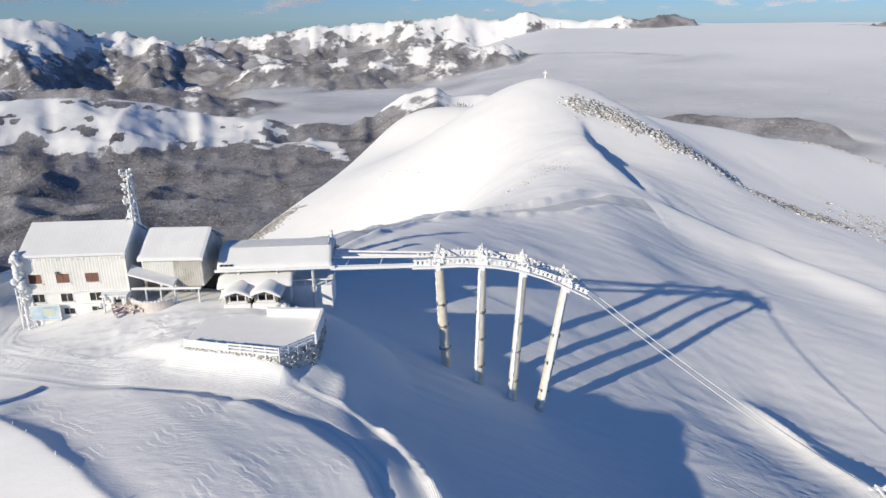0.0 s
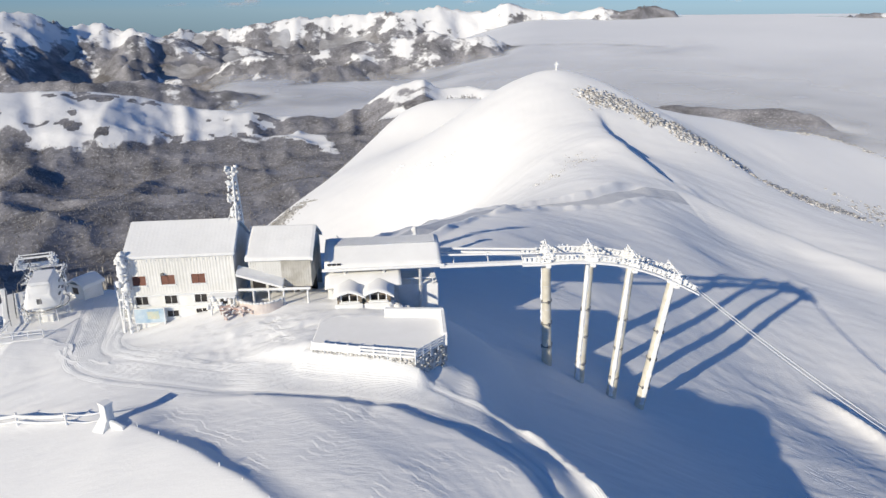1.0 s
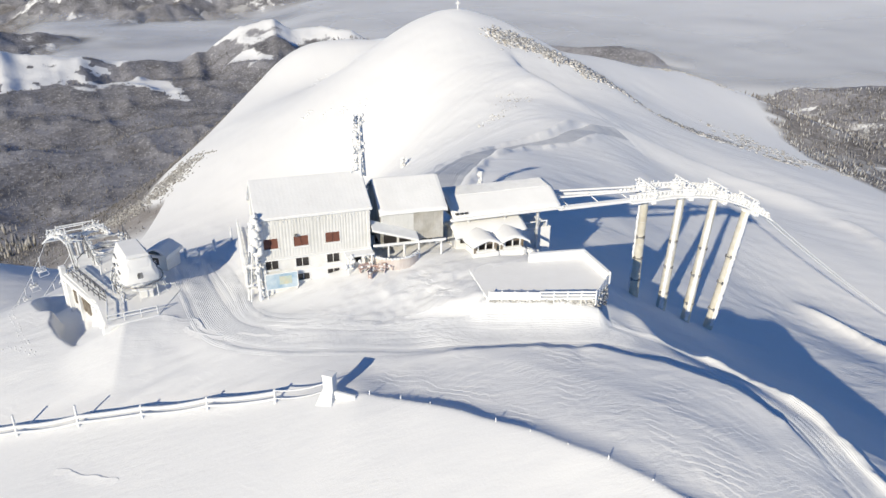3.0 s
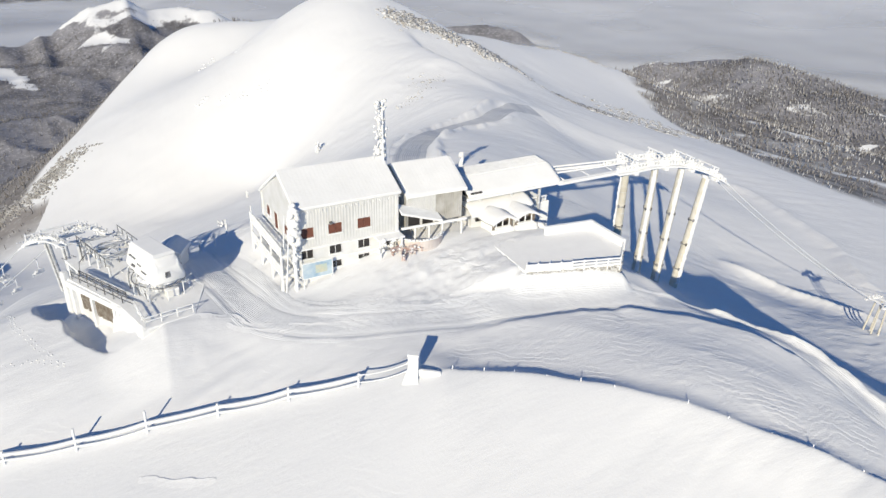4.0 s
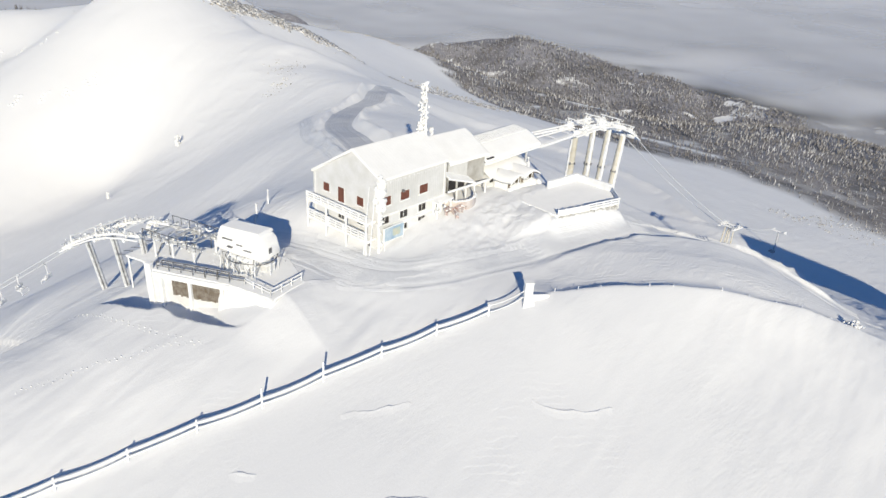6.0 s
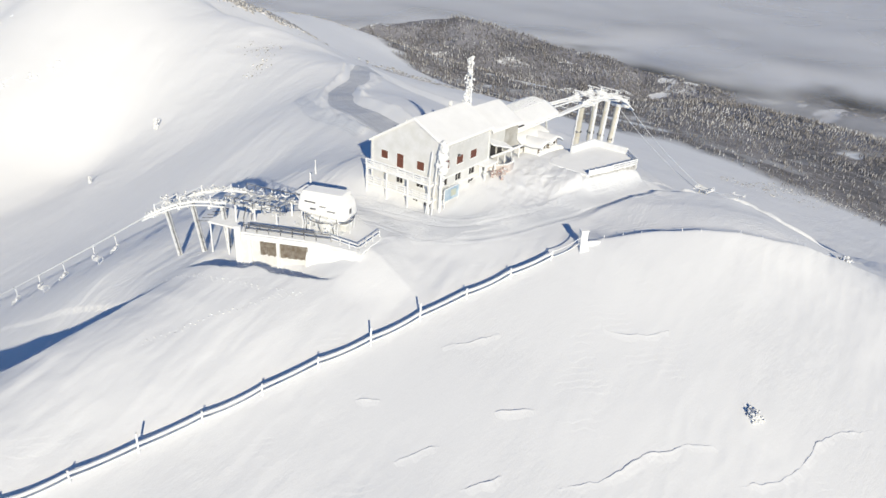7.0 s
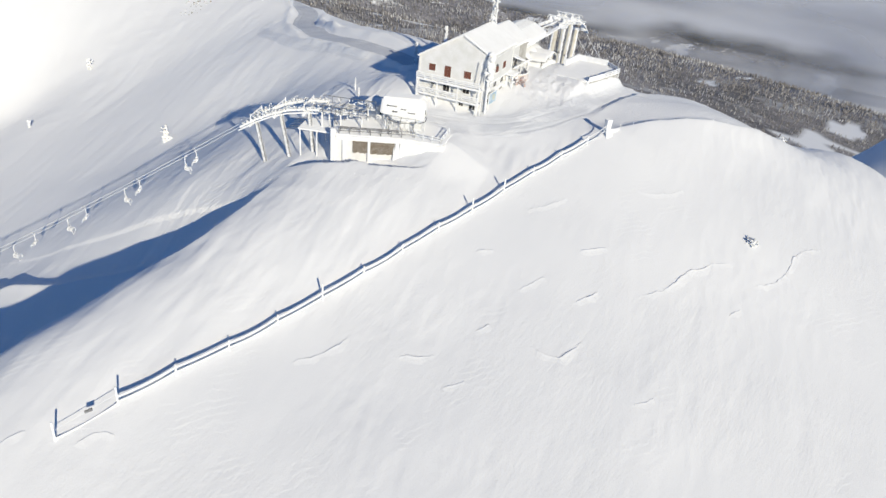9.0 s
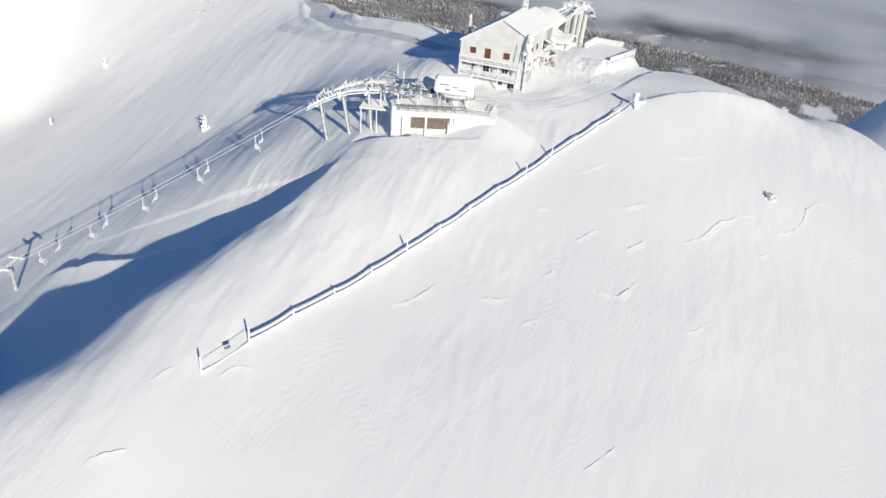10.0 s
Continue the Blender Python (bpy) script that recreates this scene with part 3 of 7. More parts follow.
def box(*a):
    bm = bmesh.new()
    add_box(bm, *a)
    return bm


def tube(a, b, ra, rb=None, sides=8):
    bm = bmesh.new()
    add_tube(bm, a, b, ra, rb, sides)
    return bm


def prism(outline, z0, z1):
    """An upright prism over a plan outline."""
    bm = bmesh.new()
    lo = [bm.verts.new((x, y, z0)) for x, y in outline]
    hi = [bm.verts.new((x, y, z1)) for x, y in outline]
    n = len(outline)
    bm.faces.new(lo[::-1])
    bm.faces.new(hi)
    for k in range(n):
        bm.faces.new((lo[k], lo[(k + 1) % n], hi[(k + 1) % n], hi[k]))
    return bm


# ---- ground ----
def graded(spans, first, last, growth=1.12):
    """Coordinates spaced evenly within each (start, end, step) and ever wider out to first and last."""
    mid = [v for lo, hi, step in spans for v in np.arange(lo, hi - 1e-6, step)] + [spans[-1][1]]
    left, st = [], spans[0][2]
    while not left or left[-1] > first:
        st *= growth
        left.append((left[-1] if left else mid[0]) - st)
    right, st = [], spans[-1][2]
    while not right or right[-1] < last:
        st *= growth
        right.append((right[-1] if right else mid[-1]) + st)
    return np.array(left[::-1] + mid + right)


def land_material(name, snow, wood, scale, rough_noise, carve_scale=1.3, carve_depth=0.08, carve_most=0.8, soft=0.08):
    """Snow with the dark of woods or rock where the cover is dense; two scales of variation and a wind-carved relief."""
    m = bpy.data.materials.new(name)
    m.use_nodes = True
    n, l = m.node_tree.nodes, m.node_tree.links
    p = n["Principled BSDF"]
    p.inputs["Roughness"].default_value = 0.7
    p.inputs["Diffuse Roughness"].default_value = 0.28
    p.inputs["Specular IOR Level"].default_value = 0.25
    geo = n.new("ShaderNodeNewGeometry")
    cover = n.new("ShaderNodeAttribute")
    cover.attribute_name = "cover"
    breakup = n.new("ShaderNodeTexNoise")
    breakup.inputs["Scale"].default_value, breakup.inputs["Detail"].default_value, breakup.inputs["Roughness"].default_value = scale, 8, 0.65
    l.new(geo.outputs["Position"], breakup.inputs["Vector"])
    add = n.new("ShaderNodeMath")
    add.operation = "MULTIPLY_ADD"
    add.inputs[1].default_value = rough_noise
    l.new(breakup.outputs["Fac"], add.inputs[0])
    l.new(cover.outputs["Fac"], add.inputs[2])
    edge = n.new("ShaderNodeMapRange")
    edge.inputs["From Min"].default_value, edge.inputs["From Max"].default_value = 0.5 * rough_noise + 0.5 - soft, 0.5 * rough_noise + 0.5 + soft
    l.new(add.outputs[0], edge.inputs["Value"])
    tone = n.new("ShaderNodeTexNoise")
    tone.inputs["Scale"].default_value, tone.inputs["Detail"].default_value = scale * 6, 6
    l.new(geo.outputs["Position"], tone.inputs["Vector"])
    woodmix = n.new("ShaderNodeMix")
    woodmix.data_type = "RGBA"
    woodmix.inputs["A"].default_value = (*[c * 0.6 for c in wood], 1)
    woodmix.inputs["B"].default_value = (*[c * 1.5 for c in wood], 1)
    # stands of different age and rime, and the snowy floor that shows between the crowns
    stand = n.new("ShaderNodeTexNoise")
    stand.inputs["Scale"].default_value, stand.inputs["Detail"].default_value, stand.inputs["Roughness"].default_value = scale * 0.7, 6, 0.6
    l.new(geo.outputs["Position"], stand.inputs["Vector"])
    lean = n.new("ShaderNodeMapRange")
    lean.inputs["From Min"].default_value, lean.inputs["From Max"].default_value = 0.36, 0.66
    lean.inputs["To Min"].default_value, lean.inputs["To Max"].default_value = -0.45, 0.6
    l.new(stand.outputs["Fac"], lean.inputs["Value"])
    shade = n.new("ShaderNodeMath")
    shade.operation, shade.use_clamp = "ADD", True
    l.new(tone.outputs["Fac"], shade.inputs[0])
    l.new(lean.outputs[0], shade.inputs[1])
    l.new(shade.outputs[0], woodmix.inputs["Factor"])
    fleck = n.new("ShaderNodeTexNoise")
    fleck.inputs["Scale"].default_value, fleck.inputs["Detail"].default_value, fleck.inputs["Roughness"].default_value = scale * 12, 5, 0.7
    l.new(geo.outputs["Position"], fleck.inputs["Vector"])
    floor_gap = n.new("ShaderNodeMapRange")
    floor_gap.inputs["From Min"].default_value, floor_gap.inputs["From Max"].default_value = 0.54, 0.74
    floor_gap.inputs["To Min"].default_value, floor_gap.inputs["To Max"].default_value = 1.0, 0.45
    l.new(fleck.outputs["Fac"], floor_gap.inputs["Value"])
    dense = n.new("ShaderNodeMath")
    dense.operation = "MULTIPLY"
    l.new(edge.outputs[0], dense.inputs[0])
    l.new(floor_gap.outputs[0], dense.inputs[1])
    big = n.new("ShaderNodeTexNoise")
    big.inputs["Scale"].default_value, big.inputs["Detail"].default_value = 0.06, 5
    l.new(geo.outputs["Position"], big.inputs["Vector"])
    snowmix = n.new("ShaderNodeMix")
    snowmix.data_type = "RGBA"
    snowmix.inputs["A"].default_value = (*snow, 1)
    snowmix.inputs["B"].default_value = (*[c * 0.95 for c in snow], 1)
    l.new(big.outputs["Fac"], snowmix.inputs["Factor"])
    mix = n.new("ShaderNodeMix")
    mix.data_type = "RGBA"
    l.new(dense.outputs[0], mix.inputs["Factor"])
    l.new(snowmix.outputs["Result"], mix.inputs["A"])
    l.new(woodmix.outputs["Result"], mix.inputs["B"])
    l.new(mix.outputs["Result"], p.inputs["Base Color"])
    # wind-carved relief: noise drawn out along the wind, and a fine grain
    turn = n.new("ShaderNodeMapping")
    turn.inputs["Rotation"].default_value = (0, 0, -math.atan2(WIND[1], WIND[0]))
    turn.inputs["Scale"].default_value = (0.35, 1.6, 1.0) if carve_scale > 0.1 else (1.0, 1.0, 1.0)
    l.new(geo.outputs["Position"], turn.inputs["Vector"])
    carve = n.new("ShaderNodeTexNoise")
    carve.inputs["Scale"].default_value, carve.inputs["Detail"].default_value, carve.inputs["Roughness"].default_value = carve_scale, 7, 0.62
    l.new(turn.outputs[0], carve.inputs["Vector"])
    b1 = n.new("ShaderNodeBump")
    b1.inputs["Distance"].default_value = carve_depth
    patches = n.new("ShaderNodeMapRange")
    patches.inputs["From Min"].default_value, patches.inputs["From Max"].default_value = 0.46, 0.6
    patches.inputs["To Min"].default_value, patches.inputs["To Max"].default_value = 0.35 * carve_most, carve_most
    l.new(big.outputs["Fac"], patches.inputs["Value"])
    l.new(patches.outputs[0], b1.inputs["Strength"])
    l.new(carve.outputs["Fac"], b1.inputs["Height"])
    grain = n.new("ShaderNodeTexNoise")
    grain.inputs["Scale"].default_value, grain.inputs["Detail"].default_value = 4.0, 4
    l.new(geo.outputs["Position"], grain.inputs["Vector"])
    b2 = n.new("ShaderNodeBump")
    b2.inputs["Strength"].default_value, b2.inputs["Distance"].default_value = 0.25, 0.05
    l.new(grain.outputs["Fac"], b2.inputs["Height"])
    # broken crusts where the wind has packed the snow: frayed saw-edged lips, in patches
    if carve_scale > 0.1:
        last = b1
        for way, pitch, warp, spot_scale, low, high, depth, most in ((0.55, 0.9, 12.0, 0.22, 0.48, 0.6, 0.12, 0.6), (-0.3, 0.6, 10.0, 0.3, 0.5, 0.62, 0.07, 0.6)):
            aim = n.new("ShaderNodeMapping")
            aim.inputs["Rotation"].default_value = (0, 0, way)
            l.new(geo.outputs["Position"], aim.inputs["Vector"])
            lip = n.new("ShaderNodeTexWave")
            lip.wave_profile = "SAW"
            lip.bands_direction = "Y"
            lip.inputs["Scale"].default_value, lip.inputs["Distortion"].default_value = math.tau / (20 * pitch), warp
            lip.inputs["Detail"].default_value, lip.inputs["Detail Scale"].default_value, lip.inputs["Detail Roughness"].default_value = 4.0, 0.5 / pitch, 0.6
            l.new(aim.outputs[0], lip.inputs["Vector"])
            spot = n.new("ShaderNodeTexNoise")
            spot.inputs["Scale"].default_value, spot.inputs["Detail"].default_value = spot_scale, 5
            l.new(aim.outputs[0], spot.inputs["Vector"])
            amount = n.new("ShaderNodeMapRange")
            amount.inputs["From Min"].default_value, amount.inputs["From Max"].default_value = low, high
            amount.inputs["To Min"].default_value, amount.inputs["To Max"].default_value = 0.0, most
            l.new(spot.outputs["Fac"], amount.inputs["Value"])
            broken = n.new("ShaderNodeAttribute")
            broken.attribute_name = "crust"
            gate = n.new("ShaderNodeMath")
            gate.operation = "MULTIPLY"
            l.new(amount.outputs[0], gate.inputs[0])
            l.new(broken.outputs["Fac"], gate.inputs[1])
            amount = gate
            edge_bump = n.new("ShaderNodeBump")
            edge_bump.inputs["Distance"].default_value = depth
            l.new(amount.outputs[0], edge_bump.inputs["Strength"])
            rise, fall, low_of = n.new("ShaderNodeMath"), n.new("ShaderNodeMath"), n.new("ShaderNodeMath")
            rise.operation, fall.operation, low_of.operation = "MULTIPLY", "MULTIPLY_ADD", "MINIMUM"
            rise.inputs[1].default_value = 3.7
            fall.inputs[1].default_value, fall.inputs[2].default_value = -1.37, 1.37
            l.new(lip.outputs["Fac"], rise.inputs[0])
            l.new(lip.outputs["Fac"], fall.inputs[0])
            l.new(rise.outputs[0], low_of.inputs[0])
            l.new(fall.outputs[0], low_of.inputs[1])
            l.new(low_of.outputs[0], edge_bump.inputs["Height"])
            l.new(last.outputs[0], edge_bump.inputs["Normal"])
            last = edge_bump
        l.new(last.outputs[0], b2.inputs["Normal"])
    else:
        l.new(b1.outputs[0], b2.inputs["Normal"])
    l.new(b2.outputs[0], p.inputs["Normal"])
    return m


def crust_cover(x, y):
    """Where the wind has broken the crust: all over the bowl, in patches elsewhere."""
    near = 1 - smooth(260, 420, np.hypot(x + 20, y - 120))
    bowl = smooth(-48, -40, x) * (1 - smooth(-10, -5, x)) * smooth(0, 4, y - 59.5 + 0.72 * (x + 47.5)) * (1 - smooth(60, 65, y + 0.3 * np.maximum(x + 24, 0)))
    east = smooth(2, 16, x) * (1 - smooth(120, 160, y)) * smooth(-0.1, 0.2, fbm(x / 22, y / 22, 161, 3))
    yard = np.exp(-(((x + 40) / 16) ** 4 + ((y - 73) / 7) ** 4)) * smooth(-0.1, 0.2, fbm(x / 5, y / 5, 163, 3))
    slope = smooth(0.1, 0.3, fbm(x / 14, y / 9, 165, 4))
    flank = smooth(-112, -90, x) * (1 - smooth(-34, -18, x)) * smooth(92, 102, y) * (1 - smooth(150, 185, y)) * smooth(-0.15, 0.15, fbm(x / 12, y / 12, 169, 3))
    hill = 0.5 * smooth(200, 240, y) * smooth(-0.05, 0.3, fbm(x / 40, y / 40, 167, 4)) * (1 - smooth(420, 520, y))
    return np.maximum(near * np.clip(np.maximum.reduce([0.55 * bowl, 0.6 * east, 0.8 * yard, 0.22 * slope, 0.7 * flank]), 0, 1), hill)


def set_crust(ob, values):
    a = ob.data.attributes.new("crust", "FLOAT", "POINT")
    a.data.foreach_set("value", values.astype(np.float32).reshape(-1))


def set_cover(ob, values):
    a = ob.data.attributes.new("cover", "FLOAT", "POINT")
    a.data.foreach_set("value", values.astype(np.float32).reshape(-1))


def wood_cover(x, y, z):
    """How thickly woods and bare rock cover the land: 0 open snow, 1 closed wood."""
    r, az = np.hypot(x, y), np.degrees(np.arctan2(x, y))
    n = fbm(x / 130, y / 130, 101, 4)
    # eastern woods below the open shoulder, with pale clearings
    line = curve(az, [(25, 900), (30, 700), (33, 520), (36, 425), (40, 345), (48, 300), (57, 285), (66, 275), (76, 275), (95, 290), (120, 400)])
    east = smooth(-25, 60, r - line + 55 * n) * smooth(28, 36, az) * (0.98 - 0.85 * smooth(-0.1, 0.15, fbm(x / 70, y / 70, 118, 2)) * np.exp(-((r - line * 1.4 + 110 * n) / (9 + 30 * np.abs(fbm(x / 90, y / 90, 117, 2)))) ** 2))
    east = east * (1 - 0.75 * smooth(0.32, 0.46, fbm(x / 120, y / 45, 103, 4))) * (1 - 0.35 * smooth(0.05, 0.3, fbm(x / 40, y / 40, 119, 3)))
    # wooded valley to the north-west, thinning out below the white ridge
    down = (1450 - r) / 620 + 0.3 * n + 0.6 * fbm(x / 80, y / 80, 109, 5) - 0.16 * (1 - smooth(-23, -14, az)) * smooth(1080, 1220, r) + 0.75 * smooth(0.2, 0.34, fbm(x / 38, y / 38, 123, 3)) * (az < -6) * smooth(1150, 1250, r) + 0.16 * smooth(-11, -7, az) + 0.6 * (1 - smooth(1140, 1180, r))
    d_w, s_w, _ = along(x, y, WEST_SPUR)
    west = smooth(300, 380, r) * smooth(10, 26, d_w * s_w + 5 * n) * (1 - smooth(3, 11, az)) * smooth(0.02, 0.46, down)
    # beyond: wooded flanks, bare rock and open tops
    slope = np.abs(fbm(x / 160, y / 160, 105, 4))
    north = (smooth(1250, 1400, r) * smooth(8, 14, az) * (1 - smooth(28, 32, az))) * 0.85
    far = smooth(1480, 1620, r) * (0.70 - 0.62 * smooth(-190, 40, z + 110 * n) + 0.45 * fbm(x / 75, y / 75, 107, 3) + 0.2 * slope) * (az < 34)
    rocks = 0.42 * np.exp(-(along(x, y, SHRUB)[0] / 9) ** 2)
    rocks = rocks + (0.42 + 0.5 * fbm(x / 14, y / 14, 114, 3)) * np.exp(-(along(x, y, BAND)[0] / 6.5) ** 2)
    return np.clip(np.maximum.reduce([east, west, north, far, rocks]), 0, 1)


M_LAND = land_material("snow_and_woods", (0.87, 0.875, 0.885), (0.225, 0.208, 0.198), 0.02, 0.5, soft=0.24)
ground, gco = grid_mesh("ground", graded([(-155, 24, 0.3), (24, 84, 0.9), (84, 200, 3.0)], -4900, 4900, 1.09), graded([(18, 116, 0.3), (116, 240, 0.9), (240, 330, 1.8), (330, 400, 3.0)], -2600, 4900, 1.08), [M_LAND], ground_height)
gr = np.hypot(gco[:, 0], gco[:, 1])
low = smooth(640, 800, gr) * 14
ground.data.vertices.foreach_set("co", (gco - np.stack([0 * low, 0 * low, low], -1)).reshape(-1))
set_cover(ground, wood_cover(gco[:, 0], gco[:, 1], gco[:, 2]))
set_crust(ground, crust_cover(gco[:, 0], gco[:, 1]))
tagged(ground, "white wind-packed snow over the mountain ridge", "snow", kind="structure")

# distant ranges, a finer sheet laid over the ground
azs, rs = np.radians(np.linspace(-52, 128, 900)), 620 * 7.94 ** np.linspace(0, 1, 380)


def polar_sheet(name, azs, rs, mats, height):
    ob, co = grid_mesh(name, azs, rs, mats, lambda a, r: height(r * np.sin(a), r * np.cos(a)))
    a, r = co[:, 0].copy(), co[:, 1].copy()
    co[:, 0], co[:, 1] = r * np.sin(a), r * np.cos(a)
    ob.data.vertices.foreach_set("co", co.reshape(-1))
    ob.data.flip_normals()
    ob.data.update()
    return ob, co


# far woods bluer than the near ones: distance haze put into their colour
M_FAR = land_material("far_snow_and_woods", (0.86, 0.868, 0.885), (0.205, 0.203, 0.22), 0.02, 1.6, 0.02, 10.0, 0.45, 0.09)
ranges, rco = polar_sheet("distant_mountains", azs, rs, [M_FAR], relief)
set_cover(ranges, wood_cover(rco[:, 0], rco[:, 1], rco[:, 2]))
tagged(ranges, "snowy mountain ranges and wooded valleys in the distance", "mountains", kind="structure")

# cloud sea: thin towards the slopes that it laps, with long streaks on top
def cloud_material(name, light, dark, stretch):
    m = bpy.data.materials.new(name)
    m.use_nodes = True
    n, l = m.node_tree.nodes, m.node_tree.links
    p = n["Principled BSDF"]
    p.inputs["Roughness"].default_value, p.inputs["Diffuse Roughness"].default_value = 1.0, 0.4
    p.inputs["Specular IOR Level"].default_value = 0.0
    geo, turn, streak = n.new("ShaderNodeNewGeometry"), n.new("ShaderNodeMapping"), n.new("ShaderNodeTexNoise")
    turn.inputs["Scale"].default_value = stretch
    l.new(geo.outputs["Position"], turn.inputs["Vector"])
    l.new(turn.outputs[0], streak.inputs["Vector"])
    streak.inputs["Scale"].default_value, streak.inputs["Detail"].default_value, streak.inputs["Roughness"].default_value, streak.inputs["Distortion"].default_value = 1.0, 5, 0.5, 0.5
    ramp = n.new("ShaderNodeMapRange")
    ramp.inputs["From Min"].default_value, ramp.inputs["From Max"].default_value = 0.34, 0.66
    l.new(streak.outputs["Fac"], ramp.inputs["Value"])
    mix = n.new("ShaderNodeMix")
    mix.data_type = "RGBA"
    mix.inputs["A"].default_value, mix.inputs["B"].default_value = (*dark, 1), (*light, 1)
    l.new(ramp.outputs[0], mix.inputs["Factor"])
    l.new(mix.outputs["Result"], p.inputs["Base Color"])
    thin = n.new("ShaderNodeAttribute")
    thin.attribute_name = "cover"
    clear, over = n.new("ShaderNodeBsdfTransparent"), n.new("ShaderNodeMixShader")
    l.new(thin.outputs["Fac"], over.inputs[0])
    l.new(clear.outputs[0], over.inputs[1])
    l.new(p.outputs[0], over.inputs[2])
    l.new(over.outputs[0], n["Material Output"].inputs[0])
    return m


M_CLOUD = cloud_material("cloud_sea", (0.605, 0.63, 0.685), (0.57, 0.597, 0.655), (0.0009, 0.001, 0.002))


def cloud_height(x, y):
    r = np.hypot(x, y)
    az = np.degrees(np.arctan2(x, y))
    return -242 - 70 * (1 - smooth(-23, -17, az)) + 228 * np.clip((r - 1000) / 3900, 0, 1) ** 1.3 * smooth(-6, 6, az) + 5 * fbm(x / 700, y / 700, 31, 3)


for rise in (0, 26):
    cloud, cco = polar_sheet("cloud_sea", np.radians(np.linspace(-52, 140, 420)), 1000 * 4.95 ** np.linspace(0, 1, 170), [M_CLOUD], lambda x, y: cloud_height(x, y) + rise)
    cx, cy, cz = cco[:, 0], cco[:, 1], cco[:, 2]
    wisp = fbm(cx / 260, cy / 260, 33 + rise, 3)
    over_land = cz - relief(cx, cy)
    if rise == 0:
        thick_part = smooth(-8, 45, over_land + 22 * wisp)
    else:
        thick_part = smooth(0, 110, over_land + 60 * wisp) * (1 - smooth(2600, 3600, np.hypot(cx, cy))) * (1 - smooth(90, 200, over_land)) * (0.42 + 0.3 * wisp)
    set_cover(cloud, np.clip(thick_part, 0, 1))
    tagged(cloud, "grey sea of clouds filling the valleys" if rise == 0 else "thin mist drifting over the sea of clouds", "clouds", kind="structure")

# a few flat grey clouds low over the horizon
M_HIGH = cloud_material("far_cloud", (0.62, 0.62, 0.66), (0.46, 0.47, 0.53), (0.002, 0.002, 0.006))
high, hco = grid_mesh("far_cloud", np.radians(np.linspace(-40, 34, 260)), np.linspace(40, 270, 60), [M_HIGH], lambda a, h: h)
ha, hh = hco[:, 0].copy(), hco[:, 1].copy()
hco[:, 0], hco[:, 1], hco[:, 2] = 4880 * np.sin(ha), 4880 * np.cos(ha), hh
high.data.vertices.foreach_set("co", hco.reshape(-1))
high.data.update()
set_cover(high, 0.75 * smooth(0.12, 0.5, fbm(ha * 26, hh / 46, 35, 5) + 0.25 * smooth(90, 150, hh) - 0.12) * smooth(45, 90, hh) * (1 - smooth(210, 268, hh)))
tagged(high, "flat grey clouds low over the horizon", "clouds", kind="structure")

# ---- shapes shared by the things ----
def lump_template(seed):
    """A rough ball of twenty faces once divided, with uneven bulges."""
    bm = bmesh.new()
    bmesh.ops.create_icosphere(bm, subdivisions=2, radius=1.0)
    rnd = random.Random(seed)
    for v in bm.verts:
        v.co *= rnd.uniform(0.5, 1.2)
    vs, fs = [tuple(v.co) for v in bm.verts], [tuple(v.index for v in f.verts) for f in bm.faces]
    bm.free()
    return np.array(vs), fs


LUMPS = [lump_template(k) for k in range(5)]


def lumps(name, spots, mat, parent=None, label="", seed=0):
    """Balls of rime or snow at (x, y, z, size) or (x, y, z, size, flatness), joined into one mesh."""
    rnd = random.Random(seed)
    verts, faces = [], []
    for s in spots:
        x, y, z, r = s[:4]
        flat = s[4] if len(s) > 4 else 1.0
        vs, fs = LUMPS[rnd.randrange(5)]
        a = rnd.uniform(0, math.tau)
        c, sn = math.cos(a), math.sin(a)
        k = len(verts)
        for px, py, pz in vs:
            verts.append((x + r * (c * px - sn * py), y + r * (sn * px + c * py), z + r * flat * pz))
        faces += [tuple(i + k for i in f) for f in fs]
    ob = mesh_object(name, verts, faces, mat, parent, True)
    if label:
        ob["label"] = label
    if len(spots) > 1 and parent is not None:
        tagged(ob, kind="stuff")
    return ob


def run_tube(bm, pts, r, sides=6):
    """One closed tube swept along a run of points."""
    p = [Vector(q) for q in pts]
    rings = []
    for k, q in enumerate(p):
        way = (p[min(k + 1, len(p) - 1)] - p[max(k - 1, 0)]).normalized()
        a = way.cross(Vector((0, 0, 1)) if abs(way.z) < 0.95 else Vector((1, 0, 0))).normalized()
        b = way.cross(a)
        rings.append([bm.verts.new(q + r * (math.cos(j * math.tau / sides) * a + math.sin(j * math.tau / sides) * b)) for j in range(sides)])
    for u, v in zip(rings[:-1], rings[1:]):
        for j in range(sides):
            bm.faces.new((u[j], v[j], v[(j + 1) % sides], u[(j + 1) % sides]))
    bm.faces.new(rings[0][::-1])
    bm.faces.new(rings[-1])


def extrude_profile(profile, x0, x1):
    """A solid of a (y, z) profile drawn along x."""
    bm = bmesh.new()
    a = [bm.verts.new((x0, y, z)) for y, z in profile]
    b = [bm.verts.new((x1, y, z)) for y, z in profile]
    n = len(profile)
    bm.faces.new(a)
    bm.faces.new(b[::-1])
    for k in range(n):
        bm.faces.new((a[k], b[k], b[(k + 1) % n], a[(k + 1) % n]))
    return bm


def bevelled(bm, width, segments=2):
    bmesh.ops.bevel(bm, geom=bm.edges[:], offset=width, segments=segments, affect="EDGES", profile=0.5)
    return bm


def hull(points):
    bm = bmesh.new()
    for p in points:
        bm.verts.new(p)
    bmesh.ops.convex_hull(bm, input=bm.verts)
    return bm


